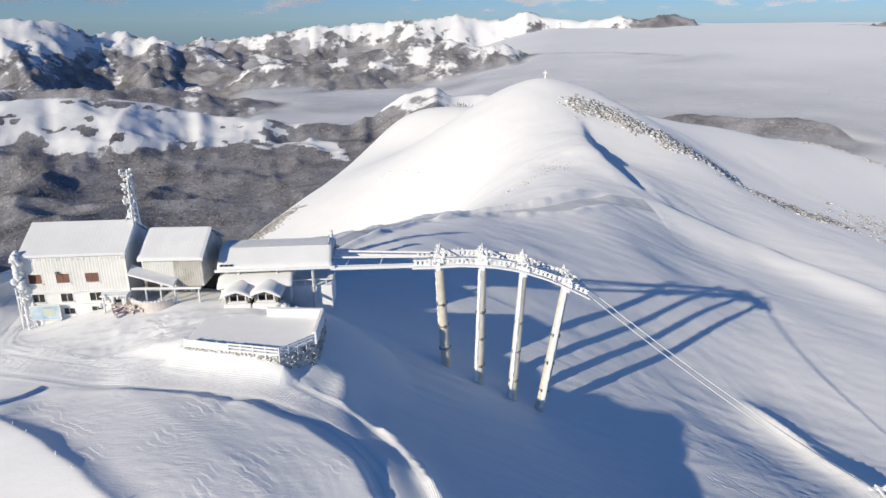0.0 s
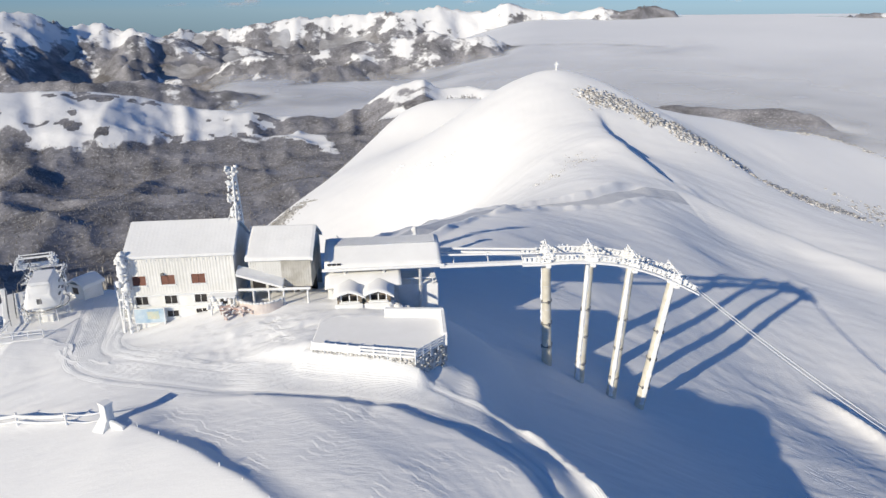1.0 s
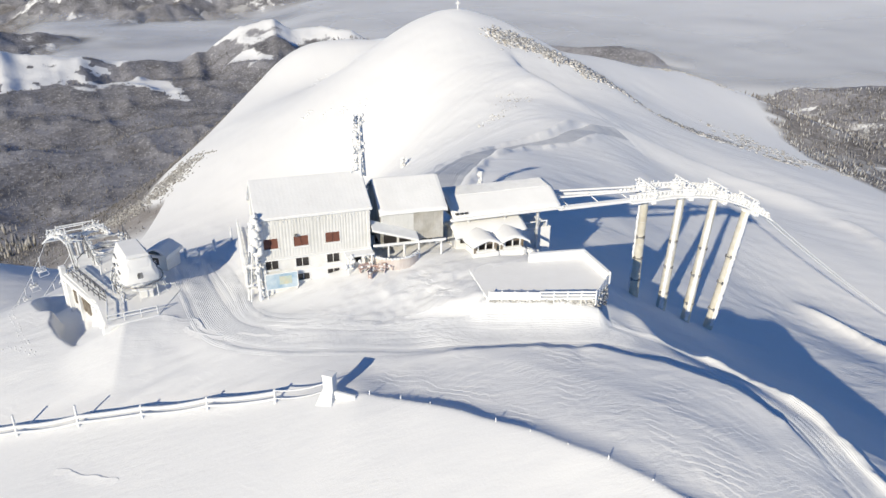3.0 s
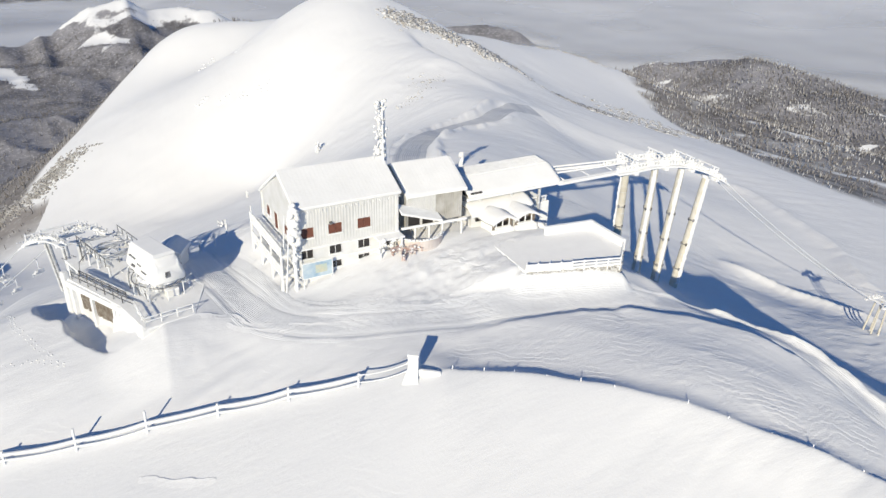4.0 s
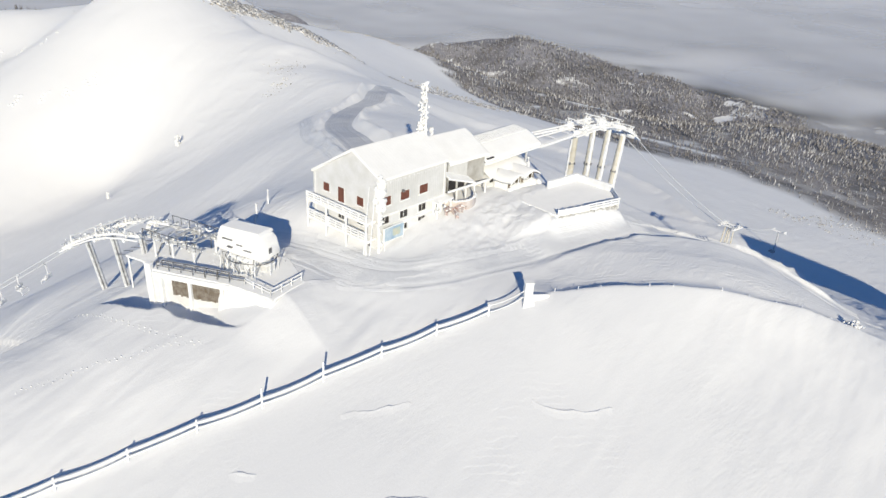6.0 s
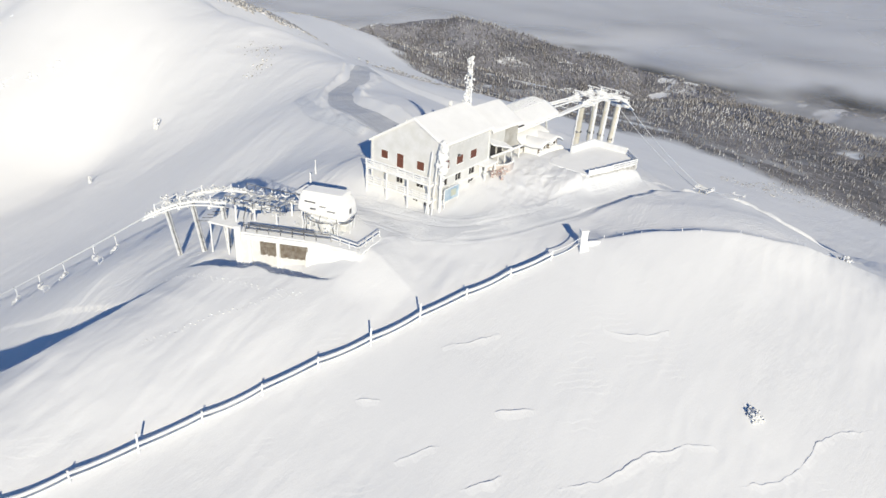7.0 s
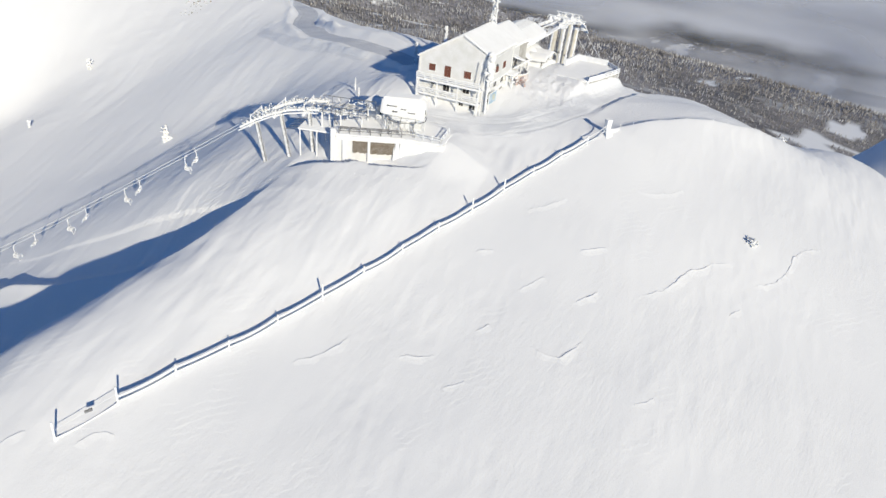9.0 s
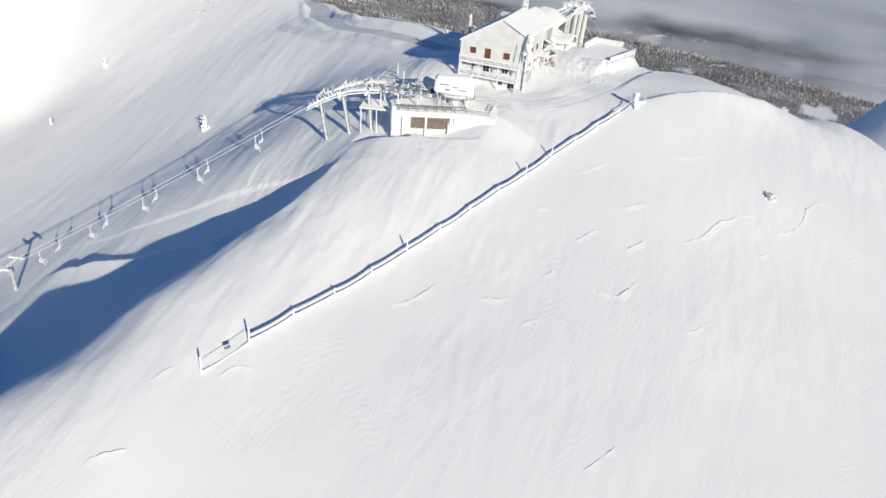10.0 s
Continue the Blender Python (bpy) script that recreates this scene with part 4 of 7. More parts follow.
def corrugated(x0, x1, z0, z1, y, pitch=0.36, depth=0.018):
    """A wall sheet of upright folds in the plane y, solid behind."""
    bm = bmesh.new()
    n = int(round((x1 - x0) / pitch))
    pts = []
    for k in range(n):
        a = x0 + (x1 - x0) * k / n
        w = (x1 - x0) / n
        pts += [(a, y), (a + 0.3 * w, y - depth), (a + 0.55 * w, y - depth), (a + 0.85 * w, y)]
    pts.append((x1, y))
    lo = [bm.verts.new((px, py, z0)) for px, py in pts]
    hi = [bm.verts.new((px, py, z1)) for px, py in pts]
    for k in range(len(pts) - 1):
        bm.faces.new((lo[k], lo[k + 1], hi[k + 1], hi[k]))
    blo = [bm.verts.new((px, y + 0.12, z0)) for px in (x0, x1)]
    bhi = [bm.verts.new((px, y + 0.12, z1)) for px in (x0, x1)]
    bm.faces.new(lo[::-1] + blo)
    bm.faces.new(hi + bhi[::-1])
    bm.faces.new((blo[0], blo[1], bhi[1], bhi[0]))
    bm.faces.new((lo[0], hi[0], bhi[0], blo[0]))
    bm.faces.new((lo[-1], blo[1], bhi[1], hi[-1]))
    return bm


def wall_with_holes(x0, x1, z0, z1, y0, y1, holes):
    """A wall in x and z, of thickness y0 to y1, with rectangular holes (xa, xb, za, zb) through it."""
    xs = sorted({x0, x1, *[h[0] for h in holes], *[h[1] for h in holes]})
    zs = sorted({z0, z1, *[h[2] for h in holes], *[h[3] for h in holes]})
    bm = bmesh.new()
    for xa, xb in zip(xs[:-1], xs[1:]):
        for za, zb in zip(zs[:-1], zs[1:]):
            mx, mz = (xa + xb) / 2, (za + zb) / 2
            if not any(h[0] < mx < h[1] and h[2] < mz < h[3] for h in holes):
                add_box(bm, xa, xb, y0, y1, za, zb)
    bmesh.ops.remove_doubles(bm, verts=bm.verts, dist=1e-4)
    twin = {}
    for f in bm.faces:
        twin.setdefault(frozenset(v.index for v in f.verts), []).append(f)
    bm.verts.index_update()
    twin = {}
    for f in bm.faces:
        twin.setdefault(frozenset(v.index for v in f.verts), []).append(f)
    bmesh.ops.delete(bm, geom=[f for fs in twin.values() if len(fs) > 1 for f in fs], context="FACES_ONLY")
    return bm


def snow_roof(profile, x0, x1, seed, sag=0.12, cuts=22):
    """A thick snow cover: a (y, z) line drawn along x, gently uneven on top, with rounded lower edges."""
    ys, zs = [p[0] for p in profile], [p[1] for p in profile]
    n = len(profile)
    bm = bmesh.new()
    rows = []
    for i in range(cuts + 1):
        x = x0 + (x1 - x0) * i / cuts
        row = []
        for k in range(n):
            dz = sag * float(vnoise(np.array([x / 1.7 + seed]), np.array([ys[k] / 1.7 + k]), seed)[0])
            edge = 0.10 if i in (0, cuts) else 0.0
            row.append(bm.verts.new((x, ys[k], zs[k] + dz - edge)))
        rows.append(row)
    for i in range(cuts):
        for k in range(n - 1):
            bm.faces.new((rows[i][k], rows[i + 1][k], rows[i + 1][k + 1], rows[i][k + 1]))
    return bm


def thick(bm, depth):
    """Closes an open sheet into a slab that reaches depth below it."""
    ret = bmesh.ops.extrude_face_region(bm, geom=bm.faces[:])
    moved = [g for g in ret["geom"] if isinstance(g, bmesh.types.BMVert)]
    for v in moved:
        v.co.z -= depth
    return bm


def icicles(bm, x0, x1, y, z, seed, pitch=0.35, longest=0.6):
    rnd = random.Random(seed)
    x = x0
    while x < x1:
        h = rnd.uniform(0.1, longest)
        add_tube(bm, (x, y, z), (x, y, z - h), 0.06, 0.01, 4)
        x += pitch * rnd.uniform(0.5, 1.6)


M_BLUE = material("blue_panel", (0.30, 0.46, 0.60), 0.5, spread=0.12, scale=0.9, fine=6.0, bump=0.05, tint=(0.66, 0.74, 0.78))
M_MAP = material("map_print", (0.62, 0.60, 0.46), 0.5, spread=0.15, scale=1.4, fine=6.0, bump=0.05, tint=(0.50, 0.60, 0.55))
M_PINK = material("pinkish_render", (0.62, 0.53, 0.49), 0.8, spread=0.08, scale=0.8, fine=5.0, bump=0.2, tint=(0.75, 0.70, 0.67))
M_PLASTER = material("frosted_plaster", (0.74, 0.74, 0.72), 0.75, spread=0.05, scale=0.7, fine=4.0, bump=0.2, tint=(0.82, 0.82, 0.82))
M_BOARD = material("grey_board_cladding", (0.42, 0.40, 0.36), 0.75, spread=0.08, scale=0.6, fine=5.0, bump=0.2, tint=(0.62, 0.61, 0.58))
M_BARE_STEEL = material("dark_steel", (0.13, 0.13, 0.13), 0.5, metal=0.5, spread=0.15, scale=2.0, fine=9.0, bump=0.2, tint=(0.4, 0.4, 0.41))
M_RUST = material("red_brown_bench", (0.36, 0.20, 0.16), 0.7, spread=0.15, scale=2.6, fine=8.0, bump=0.2, tint=(0.78, 0.74, 0.73))


# ---- mountain hotel ----
def window(parent, name, xa, xb, za, zb, y, mat, label="", shutters=False, depth=0.14):
    """A window in a front plane y: frame, pane or two shutter leaves, and a snowy sill."""
    w = new(name)
    w.parent = parent
    if label:
        w["label"] = label
    f = bmesh.new()
    t = 0.09
    add_box(f, xa - t, xb + t, y - 0.05, y + depth, zb, zb + t)
    add_box(f, xa - t, xa, y - 0.05, y + depth, za, zb)
    add_box(f, xb, xb + t, y - 0.05, y + depth, za, zb)
    part("frame", f, M_PLASTER, w)
    part("sill", bevelled(box(xa - 0.15, xb + 0.15, y - 0.16, y + depth, za - 0.14, za), 0.03, 1), M_RIME, w, "snow-laden sill")
    if shutters:
        m = (xa + xb) / 2
        for a, b in ((xa, m - 0.02), (m + 0.02, xb)):
            n = 9
            saw = []
            for k in range(n):
                z0, z1 = za + (zb - za) * k / n, za + (zb - za) * (k + 1) / n
                saw += [(y + 0.005, z0), (y + 0.035, z1 - 0.005)]
            s = extrude_profile([(y + 0.08, za)] + saw + [(y + 0.08, zb)], a, b)
            part("shutter", s, mat, w)
    else:
        part("pane", box(xa, xb, y + 0.06, y + 0.09, za, zb), mat, w)
        m = (xa + xb) / 2
        part("mullion", box(m - 0.03, m + 0.03, y + 0.02, y + 0.06, za, zb), M_PLASTER, w)
    return w


hotel = thing("mountain_hotel", "rime-covered mountain hotel with red-brown shutters under a snow roof", "building", pose(-55.0, 79.7, 0, 0, 0, 7.5))
HW, HD = 12.7, 13.2
upper = [(xm - 0.82, xm + 0.82, 7.2, 8.42) for xm in (1.26, 4.67, 8.27)]
lower = [(xm - 0.72, xm + 0.72, 4.6, 5.75) for xm in (1.2, 4.67, 8.24)]
cellar = [(4.0, 5.35, 2.85, 3.65), (7.5, 8.9, 3.2, 3.75), (1.0, 2.3, 2.4, 3.3)]
part("wall", wall_with_holes(0, HW, -2, 5.95, 0.25, 0.5, lower + cellar), M_PLASTER, hotel, "white frosted plaster wall")
part("wall", wall_with_holes(0, HW, 5.95, 10.75, 0.12, 0.5, upper), M_PANEL, hotel)
strips = [(0.0, 0.44), (2.08, 3.85), (5.49, 7.45), (9.09, 10.0), (10.0, 12.7)]
for a, b in strips:
    part("panel", corrugated(a, b, 5.9, 10.6, 0.118), M_PANEL, hotel, "upright corrugated panel")
for xa, xb, za, zb in upper:
    part("panel", corrugated(xa - 0.1, xb + 0.1, 5.9, za - 0.16, 0.118), M_PANEL, hotel)
    part("panel", corrugated(xa - 0.1, xb + 0.1, zb + 0.1, 10.6, 0.118), M_PANEL, hotel)
part("ledge", bevelled(box(-0.1, HW + 0.1, -0.12, 0.24, 5.78, 5.92), 0.03, 1), M_RIME, hotel, "snowy ledge under the panels")
part("band", bevelled(box(2.6, 11.6, 0.08, 0.24, 4.0, 4.22), 0.03, 1), M_RIME, hotel, "snowy string course")
for k, (h, m, sh) in enumerate([(h, M_SHUTTER, True) for h in upper] + [(h, M_DARK, False) for h in lower + cellar]):
    window(hotel, "window", *h, 0.12 if sh else 0.25, m, "closed red-brown shutters" if sh else "dark pane", sh)
RIDGE_Y = 5.0


def gable_wall_top(t0, t1, flip):
    """The wall's pointed top under the two unequal roof slopes, of thickness t0 to t1."""
    bm = bmesh.new()
    pts = [(0, 8.7), (HD, 8.7), (HD, 8.78), (RIDGE_Y, 13.5), (0, 10.62)]
    rows = [[bm.verts.new((HD - y if flip else y, t, z)) for y, z in pts] for t in (t0, t1)]
    bm.faces.new(rows[0])
    bm.faces.new(rows[1][::-1])
    for k in range(5):
        bm.faces.new((rows[0][k], rows[0][(k + 1) % 5], rows[1][(k + 1) % 5], rows[1][k]))
    return bm


# west gable wall, drawn in its own plane
west = new("gable_wall")
west.parent, west.matrix_basis = hotel, pose(0, HD, 0, 0, 0, -90)
gable_up = [(HD - 11.2, HD - 9.95, 6.5, 7.7), (HD - 8.2, HD - 6.95, 5.75, 7.85), (HD - 4.45, HD - 3.15, 6.35, 7.6)]
gable_low = [(HD - 8.2, HD - 7.0, 3.35, 5.0), (HD - 4.4, HD - 3.2, 3.7, 4.6), (HD - 10.6, HD - 9.9, 4.1, 4.6)]
gable_base = [(HD - 4.9, HD - 4.1, 0.6, 2.1), (HD - 2.9, HD - 1.7, 0.9, 1.9)]
part("wall", wall_with_holes(0, HD, -3, 8.7, 0.12, 0.5, gable_up + gable_low + gable_base), M_PLASTER, west, "white frosted gable wall")
part("gable", gable_wall_top(0.12, 0.5, True), M_PLASTER, west)
for h in gable_up:
    window(west, "window", *h, 0.12, M_SHUTTER, "closed red-brown shutters", True)
for h in gable_low + gable_base:
    window(west, "window", *h, 0.12, M_DARK, "dark opening")
east = part("wall", wall_with_holes(0, HD, 0, 8.7, 0.0, 0.3, []), M_PLASTER, hotel)
east.matrix_basis = pose(HW, 0, 0, 0, 0, 90)
east_top = part("gable", gable_wall_top(0.0, 0.3, False), M_PLASTER, hotel)
east_top.matrix_basis = pose(HW, 0, 0, 0, 0, 90)
back = part("wall", wall_with_holes(0, HW, -2, 8.7, HD - 0.3, HD, []), M_PLASTER, hotel)
# roof: short front slope, long rear slope, all under deep snow
rb = bmesh.new()
roof_side = [(-0.35, 10.83), (RIDGE_Y, 13.75), (13.5, 8.65)]
rows = []
for x in (-0.25, HW + 0.3):
    rows.append([rb.verts.new((x, y, z + 0.2)) for y, z in roof_side] + [rb.verts.new((x, y, z - 0.14)) for y, z in roof_side[::-1]])
rb.faces.new(rows[0][::-1])
rb.faces.new(rows[1])
for k in range(6):
    rb.faces.new((rows[0][k], rows[1][k], rows[1][(k + 1) % 6], rows[0][(k + 1) % 6]))
bmesh.ops.bevel(rb, geom=[e for e in rb.edges], offset=0.1, segments=3, affect="EDGES")
part("roof", rb, M_RIBBED, hotel, "crusted snow on the long ribbed roof")
ic = bmesh.new()
icicles(ic, 0.2, HW, -0.5, 10.66, 3, 0.5, 0.4)
tagged(part("icicles", ic, M_RIME, hotel), kind="stuff")
# two balconies along the west gable
for zf, name in ((5.25, "balcony"), (2.75, "balcony")):
    bal = new(name)
    bal.parent = hotel
    part("floor", bevelled(box(-1.75, -0.02, 0.6, HD - 0.5, zf - 0.2, zf + 0.1), 0.05, 1), M_RIME, bal, "snowy balcony floor")
    for k in range(9):
        y = 0.7 + (HD - 1.3) * k / 8
        part("post", box(-1.74, -1.6, y - 0.07, y + 0.07, zf + 0.1, zf + 1.05), M_RIME, bal)
    for dz, h in ((0.36, 0.16), (0.68, 0.16), (1.0, 0.2)):
        part("rail", bevelled(box(-1.8, -1.58, 0.55, HD - 0.45, zf + dz, zf + dz + h), 0.05, 1), M_RIME, bal, "rime-thick rail")
    part("bracket", box(-1.7, 0.1, 0.9, 1.1, zf - 0.55, zf - 0.2), M_PLASTER, bal)
    part("bracket", box(-1.7, 0.1, HD - 1.0, HD - 0.8, zf - 0.55, zf - 0.2), M_PLASTER, bal)
for y in (0.75, 4.6, 8.6, HD - 0.7):
    part("balcony_post", box(-1.78, -1.58, y - 0.1, y + 0.1, -2.5, 5.1), M_RIME, hotel)
# rendered plinth, lamp, entrance
part("lamp", bevelled(box(3.95, 4.3, -0.3, 0.1, 8.45, 8.75), 0.06, 1), M_BARE_STEEL, hotel, "small dark wall lamp")
ent = new("entrance")
ent.parent = hotel
part("door", box(10.6, 11.5, 0.15, 0.24, 4.0, 5.6), M_DARK, ent, "dark door")
part("door_frame", wall_with_holes(10.2, 11.9, 3.6, 5.75, -0.25, 0.14, [(10.6, 11.5, 3.7, 5.5)]), M_RIME, ent)
for x in (9.7, 12.5):
    part("post", tube((x, -1.3, 2.8), (x, -1.3, 5.7), 0.13, 0.11, 7), M_RIME, ent)
part("porch_roof", bevelled(box(9.4, 12.8, -1.6, 0.1, 5.62, 5.85), 0.06, 1), M_RIME, ent)
rnd = random.Random(5)
lumps("rime", [(rnd.uniform(9.4, 12.8), rnd.uniform(-1.6, -1.1), rnd.uniform(4.0, 5.8), rnd.uniform(0.12, 0.3)) for _ in range(16)], M_RIME, ent)

# rime-crusted downpipe at the hotel's corner
pipe = thing("corner_downpipe", "downpipe buried in thick feathery rime at the hotel corner", "downpipe", pose(-55.35, 79.35, 0))
part("pipe", tube((0, 0, -0.5), (0, 0, 11.2), 0.2, 0.17, 10), M_RIME, pipe)
rnd = random.Random(8)
lumps("rime", [(rnd.gauss(0.1, 0.2), rnd.gauss(-0.1, 0.22), z, rnd.uniform(0.2, 0.5) * (1.15 if z > 7 else 0.5 if z > 4.5 else 0.3)) for z in np.arange(0.6, 11.6, 0.13)], M_RIME, pipe, "feathery rime lumps", 3)
for dx, dy, h in ((-0.9, 0.4, 10.4), (-1.3, 1.2, 10.0)):
    part("stay", tube((dx - 0.3, dy, 0.2), (dx + 0.7, dy + 0.1, h), 0.09, 0.07, 6), M_RIME, pipe, "slanting rimed stay")

# panorama board
board = thing("panorama_board", "blue printed panorama board leaning against the hotel wall", "sign", pose(-54.6, 79.15, 0, 0, 0, 7.5))
part("panel", box(0.0, 3.5, 0.0, 0.08, 2.55, 4.35), M_BLUE, board)
part("print", box(1.5, 2.9, -0.008, -0.004, 3.0, 4.0), M_MAP, board, "faded yellow-green map")
part("frame", wall_with_holes(-0.1, 3.6, 2.45, 4.45, -0.03, 0.12, [(0.0, 3.5, 2.55, 4.35)]), M_RIME, board, "snow-edged frame")
for x in (0.1, 3.4):
    part("leg", tube((x, 0.05, 0.6), (x, 0.05, 2.5), 0.08, 0.08, 6), M_RIME, board)

# lattice mast on the roof
mast = thing("radio_mast", "lattice radio mast thickly coated in rime", "mast", pose(-42.8, 86.1, 13.2))
mh = 7.4
legs = [(0.55 * math.cos(k * math.tau / 3 + 0.4), 0.55 * math.sin(k * math.tau / 3 + 0.4)) for k in range(3)]
for lx, ly in legs:
    part("leg", tube((lx, ly, 0), (lx * 0.45, ly * 0.45, mh), 0.13, 0.09, 6), M_RIME, mast)
for i in range(7):
    z0, z1 = mh * i / 7, mh * (i + 1) / 7
    s0, s1 = 1 - 0.55 * i / 7, 1 - 0.55 * (i + 1) / 7
    for k in range(3):
        p, q = legs[k], legs[(k + 1) % 3]
        part("brace", tube((p[0] * s0, p[1] * s0, z0), (q[0] * s1, q[1] * s1, z1), 0.07, 0.07, 5), M_RIME, mast)
rnd = random.Random(12)
lumps("rime", [(rnd.gauss(-0.12, 0.3), rnd.gauss(-0.1, 0.3), rnd.uniform(0.2, mh + 0.2), rnd.uniform(0.08, 0.24), rnd.uniform(0.6, 1.5)) for _ in range(70)], M_RIME, mast, "lumps of rime", 7)
for ax, ay, az, ar in ((-0.5, -0.3, 5.2, 0.36), (-0.55, -0.2, 6.9, 0.4), (-0.45, -0.4, 3.4, 0.3), (-0.6, 0.0, 1.3, 0.42)):
    lumps("antenna", [(ax, ay, az, ar, 1.2)], M_RIME, mast, "iced-over antenna", int(az * 10))
    lumps("rime", [(ax - rnd.uniform(0, 0.4), ay + rnd.gauss(0, 0.2), az + rnd.gauss(0, 0.3), rnd.uniform(0.1, 0.24)) for _ in range(7)], M_RIME, mast)

part("stay", tube((-1.7, -0.4, -0.5), (-0.35, 0, 2.6), 0.08, 0.07, 6), M_RIME, mast, "slanting rimed stay")

# ---- annex with porch ----
annex = thing("annex", "board-clad annex with a snow roof over an open porch", "building", pose(-41.0, 82.5, 0, 0, 0, 4))
AW = 7.7
part("wall", wall_with_holes(4.0, AW, 5.95, 9.75, 0.1, 0.4, []), M_BOARD, annex)
part("wall", wall_with_holes(0, 4.0, 5.3, 9.75, 0.1, 0.4, [(0.3, 1.9, 5.5, 7.3), (2.2, 3.7, 5.5, 6.6)]), M_PANEL, annex)
for k in range(12):
    x = 4.0 + k * 0.308
    part("board", box(x, x + 0.26, 0.04, 0.1, 5.9, 9.7), M_BOARD, annex)
for k in range(13):
    x = k * 0.308
    part("board", box(x, x + 0.26, 0.04, 0.1, 7.35 if x < 2.1 else 6.7, 9.7), M_PANEL, annex)
part("pane", box(0.3, 1.9, 0.2, 0.25, 5.5, 7.3), M_DARK, annex, "dark window strip")
part("pane", box(2.2, 3.7, 0.2, 0.25, 5.5, 6.6), M_DARK, annex)
for x in (0, AW - 0.3):
    sw = part("wall", wall_with_holes(0, 9.0, 5.3 if x == 0 else 5.9, 9.75, -0.3, 0, []), M_BOARD, annex)
    sw.matrix_basis = pose(x, 0.1, 0, 0, 0, 90)
part("wall", box(0, AW, 8.8, 9.1, 2, 9.75), M_BOARD, annex)
# rear wall in a near-black colour that stands for the porch's shade
part("wall", box(0.1, AW - 0.1, 5.0, 5.2, 3.0, 6.0), M_DARK, annex, "rear wall of the porch with its shade in the colour")
part("ceiling", box(0.1, AW - 0.1, 0.4, 5.2, 5.95, 6.1), M_BOARD, annex)
roof_line = [(-0.56, 9.85), (-0.54, 10.0), (-0.45, 10.08), (2.0, 11.4), (4.4, 12.56), (4.7, 12.56), (6.8, 11.5), (9.45, 10.05), (9.54, 9.98), (9.56, 9.85)]
part("roof", thick(snow_roof(roof_line, -0.25, AW + 0.35, 4, 0.06), 0.24), M_RIBBED, annex, "thin crusted roof snow", False)
part("gable", extrude_profile([(0.1, 9.7), (4.55, 12.2), (9.0, 9.7)], AW - 0.3, AW), M_BOARD, annex)
part("gable", extrude_profile([(0.1, 9.7), (4.55, 12.2), (9.0, 9.7)], 0, 0.3), M_BOARD, annex)
aw = bmesh.new()
v = [aw.verts.new(c) for c in ((-1.3, -1.5, 8.0), (4.3, -1.55, 6.25), (4.3, 0.1, 6.75), (-1.3, 0.1, 8.7), (-1.3, -1.5, 8.3), (4.3, -1.55, 6.55), (4.3, 0.1, 7.05), (-1.3, 0.1, 9.0))]
for f in ((3, 2, 1, 0), (4, 5, 6, 7), (0, 1, 5, 4), (1, 2, 6, 5), (2, 3, 7, 6), (3, 0, 4, 7)):
    aw.faces.new([v[i] for i in f])
part("awning", bevelled(aw, 0.07), M_RIME, annex, "slanting porch roof thick with snow")
part("fascia", bevelled(box(-1.2, AW, -1.4, -1.15, 6.0, 6.3), 0.05, 1), M_RIME, annex)
for x, y in ((4.3, -1.3), (7.2, -0.9), (0.6, -1.3), (2.5, -1.3)):
    part("post", tube((x, y, 3.2), (x, y, 6.1), 0.14, 0.12, 7), M_RIME, annex)
ic = bmesh.new()
icicles(ic, 0, AW, -1.28, 6.02, 9, 0.3, 0.5)
tagged(part("icicles", ic, M_RIME, annex), kind="stuff")

# round porch wall and stacked benches
pw = bmesh.new()
n = 16
ringpts = []
for k in range(n + 1):
    a = radians(205 + (330 - 205) * k / n)
    ringpts.append((math.cos(a), math.sin(a)))
for (c0, s0), (c1, s1) in zip(ringpts[:-1], ringpts[1:]):
    vs = [pw.verts.new((r * c, r * s, z)) for z in (2.8, 4.95) for r, c, s in ((3.3, c0, s0), (3.3, c1, s1), (3.02, c1, s1), (3.02, c0, s0))]
    for f in ((0, 1, 2, 3), (7, 6, 5, 4), (0, 4, 5, 1), (1, 5, 6, 2), (2, 6, 7, 3), (3, 7, 4, 0)):
        pw.faces.new([vs[i] for i in f])
bmesh.ops.remove_doubles(pw, verts=pw.verts, dist=1e-4)
porch = thing("porch_wall", "low curved pinkish porch wall with a snowy coping", "wall", pose(-39.6, 82.7, 0))
part("wall", pw, M_PINK, porch)
lumps("snow_cap", [(3.16 * c, 3.16 * s, 5.0, 0.3, 0.5) for c, s in ringpts], M_RIME, porch)
bench0 = thing("stacked_bench", "red-brown wooden bench stacked up and dusted with rime", "bench", pose(-43.2, 79.5, ground_z(-43.2, 79.5) + 0.02, 0, 0, 20), "benches by the entrance")
part("seat", box(-0.9, 0.9, -0.2, 0.2, 0.42, 0.5), M_RUST, bench0)
part("backrest", box(-0.9, 0.9, 0.2, 0.27, 0.55, 0.95), M_RUST, bench0)
for x in (-0.75, 0.75):
    part("leg", box(x - 0.05, x + 0.05, -0.18, 0.24, 0.0, 0.42), M_RUST, bench0)
lumps("rime", [(-0.5, 0.1, 0.6, 0.2, 0.6), (0.4, 0.0, 0.56, 0.22, 0.5), (0.8, 0.22, 0.95, 0.15)], M_RIME, bench0)
for x, y, a in ((-41.9, 79.1, -8), (-42.6, 78.7, 64), (-40.9, 79.3, 10)):
    copy_thing(bench0, pose(x, y, ground_z(x, y) + 0.02, 0, 0, a))

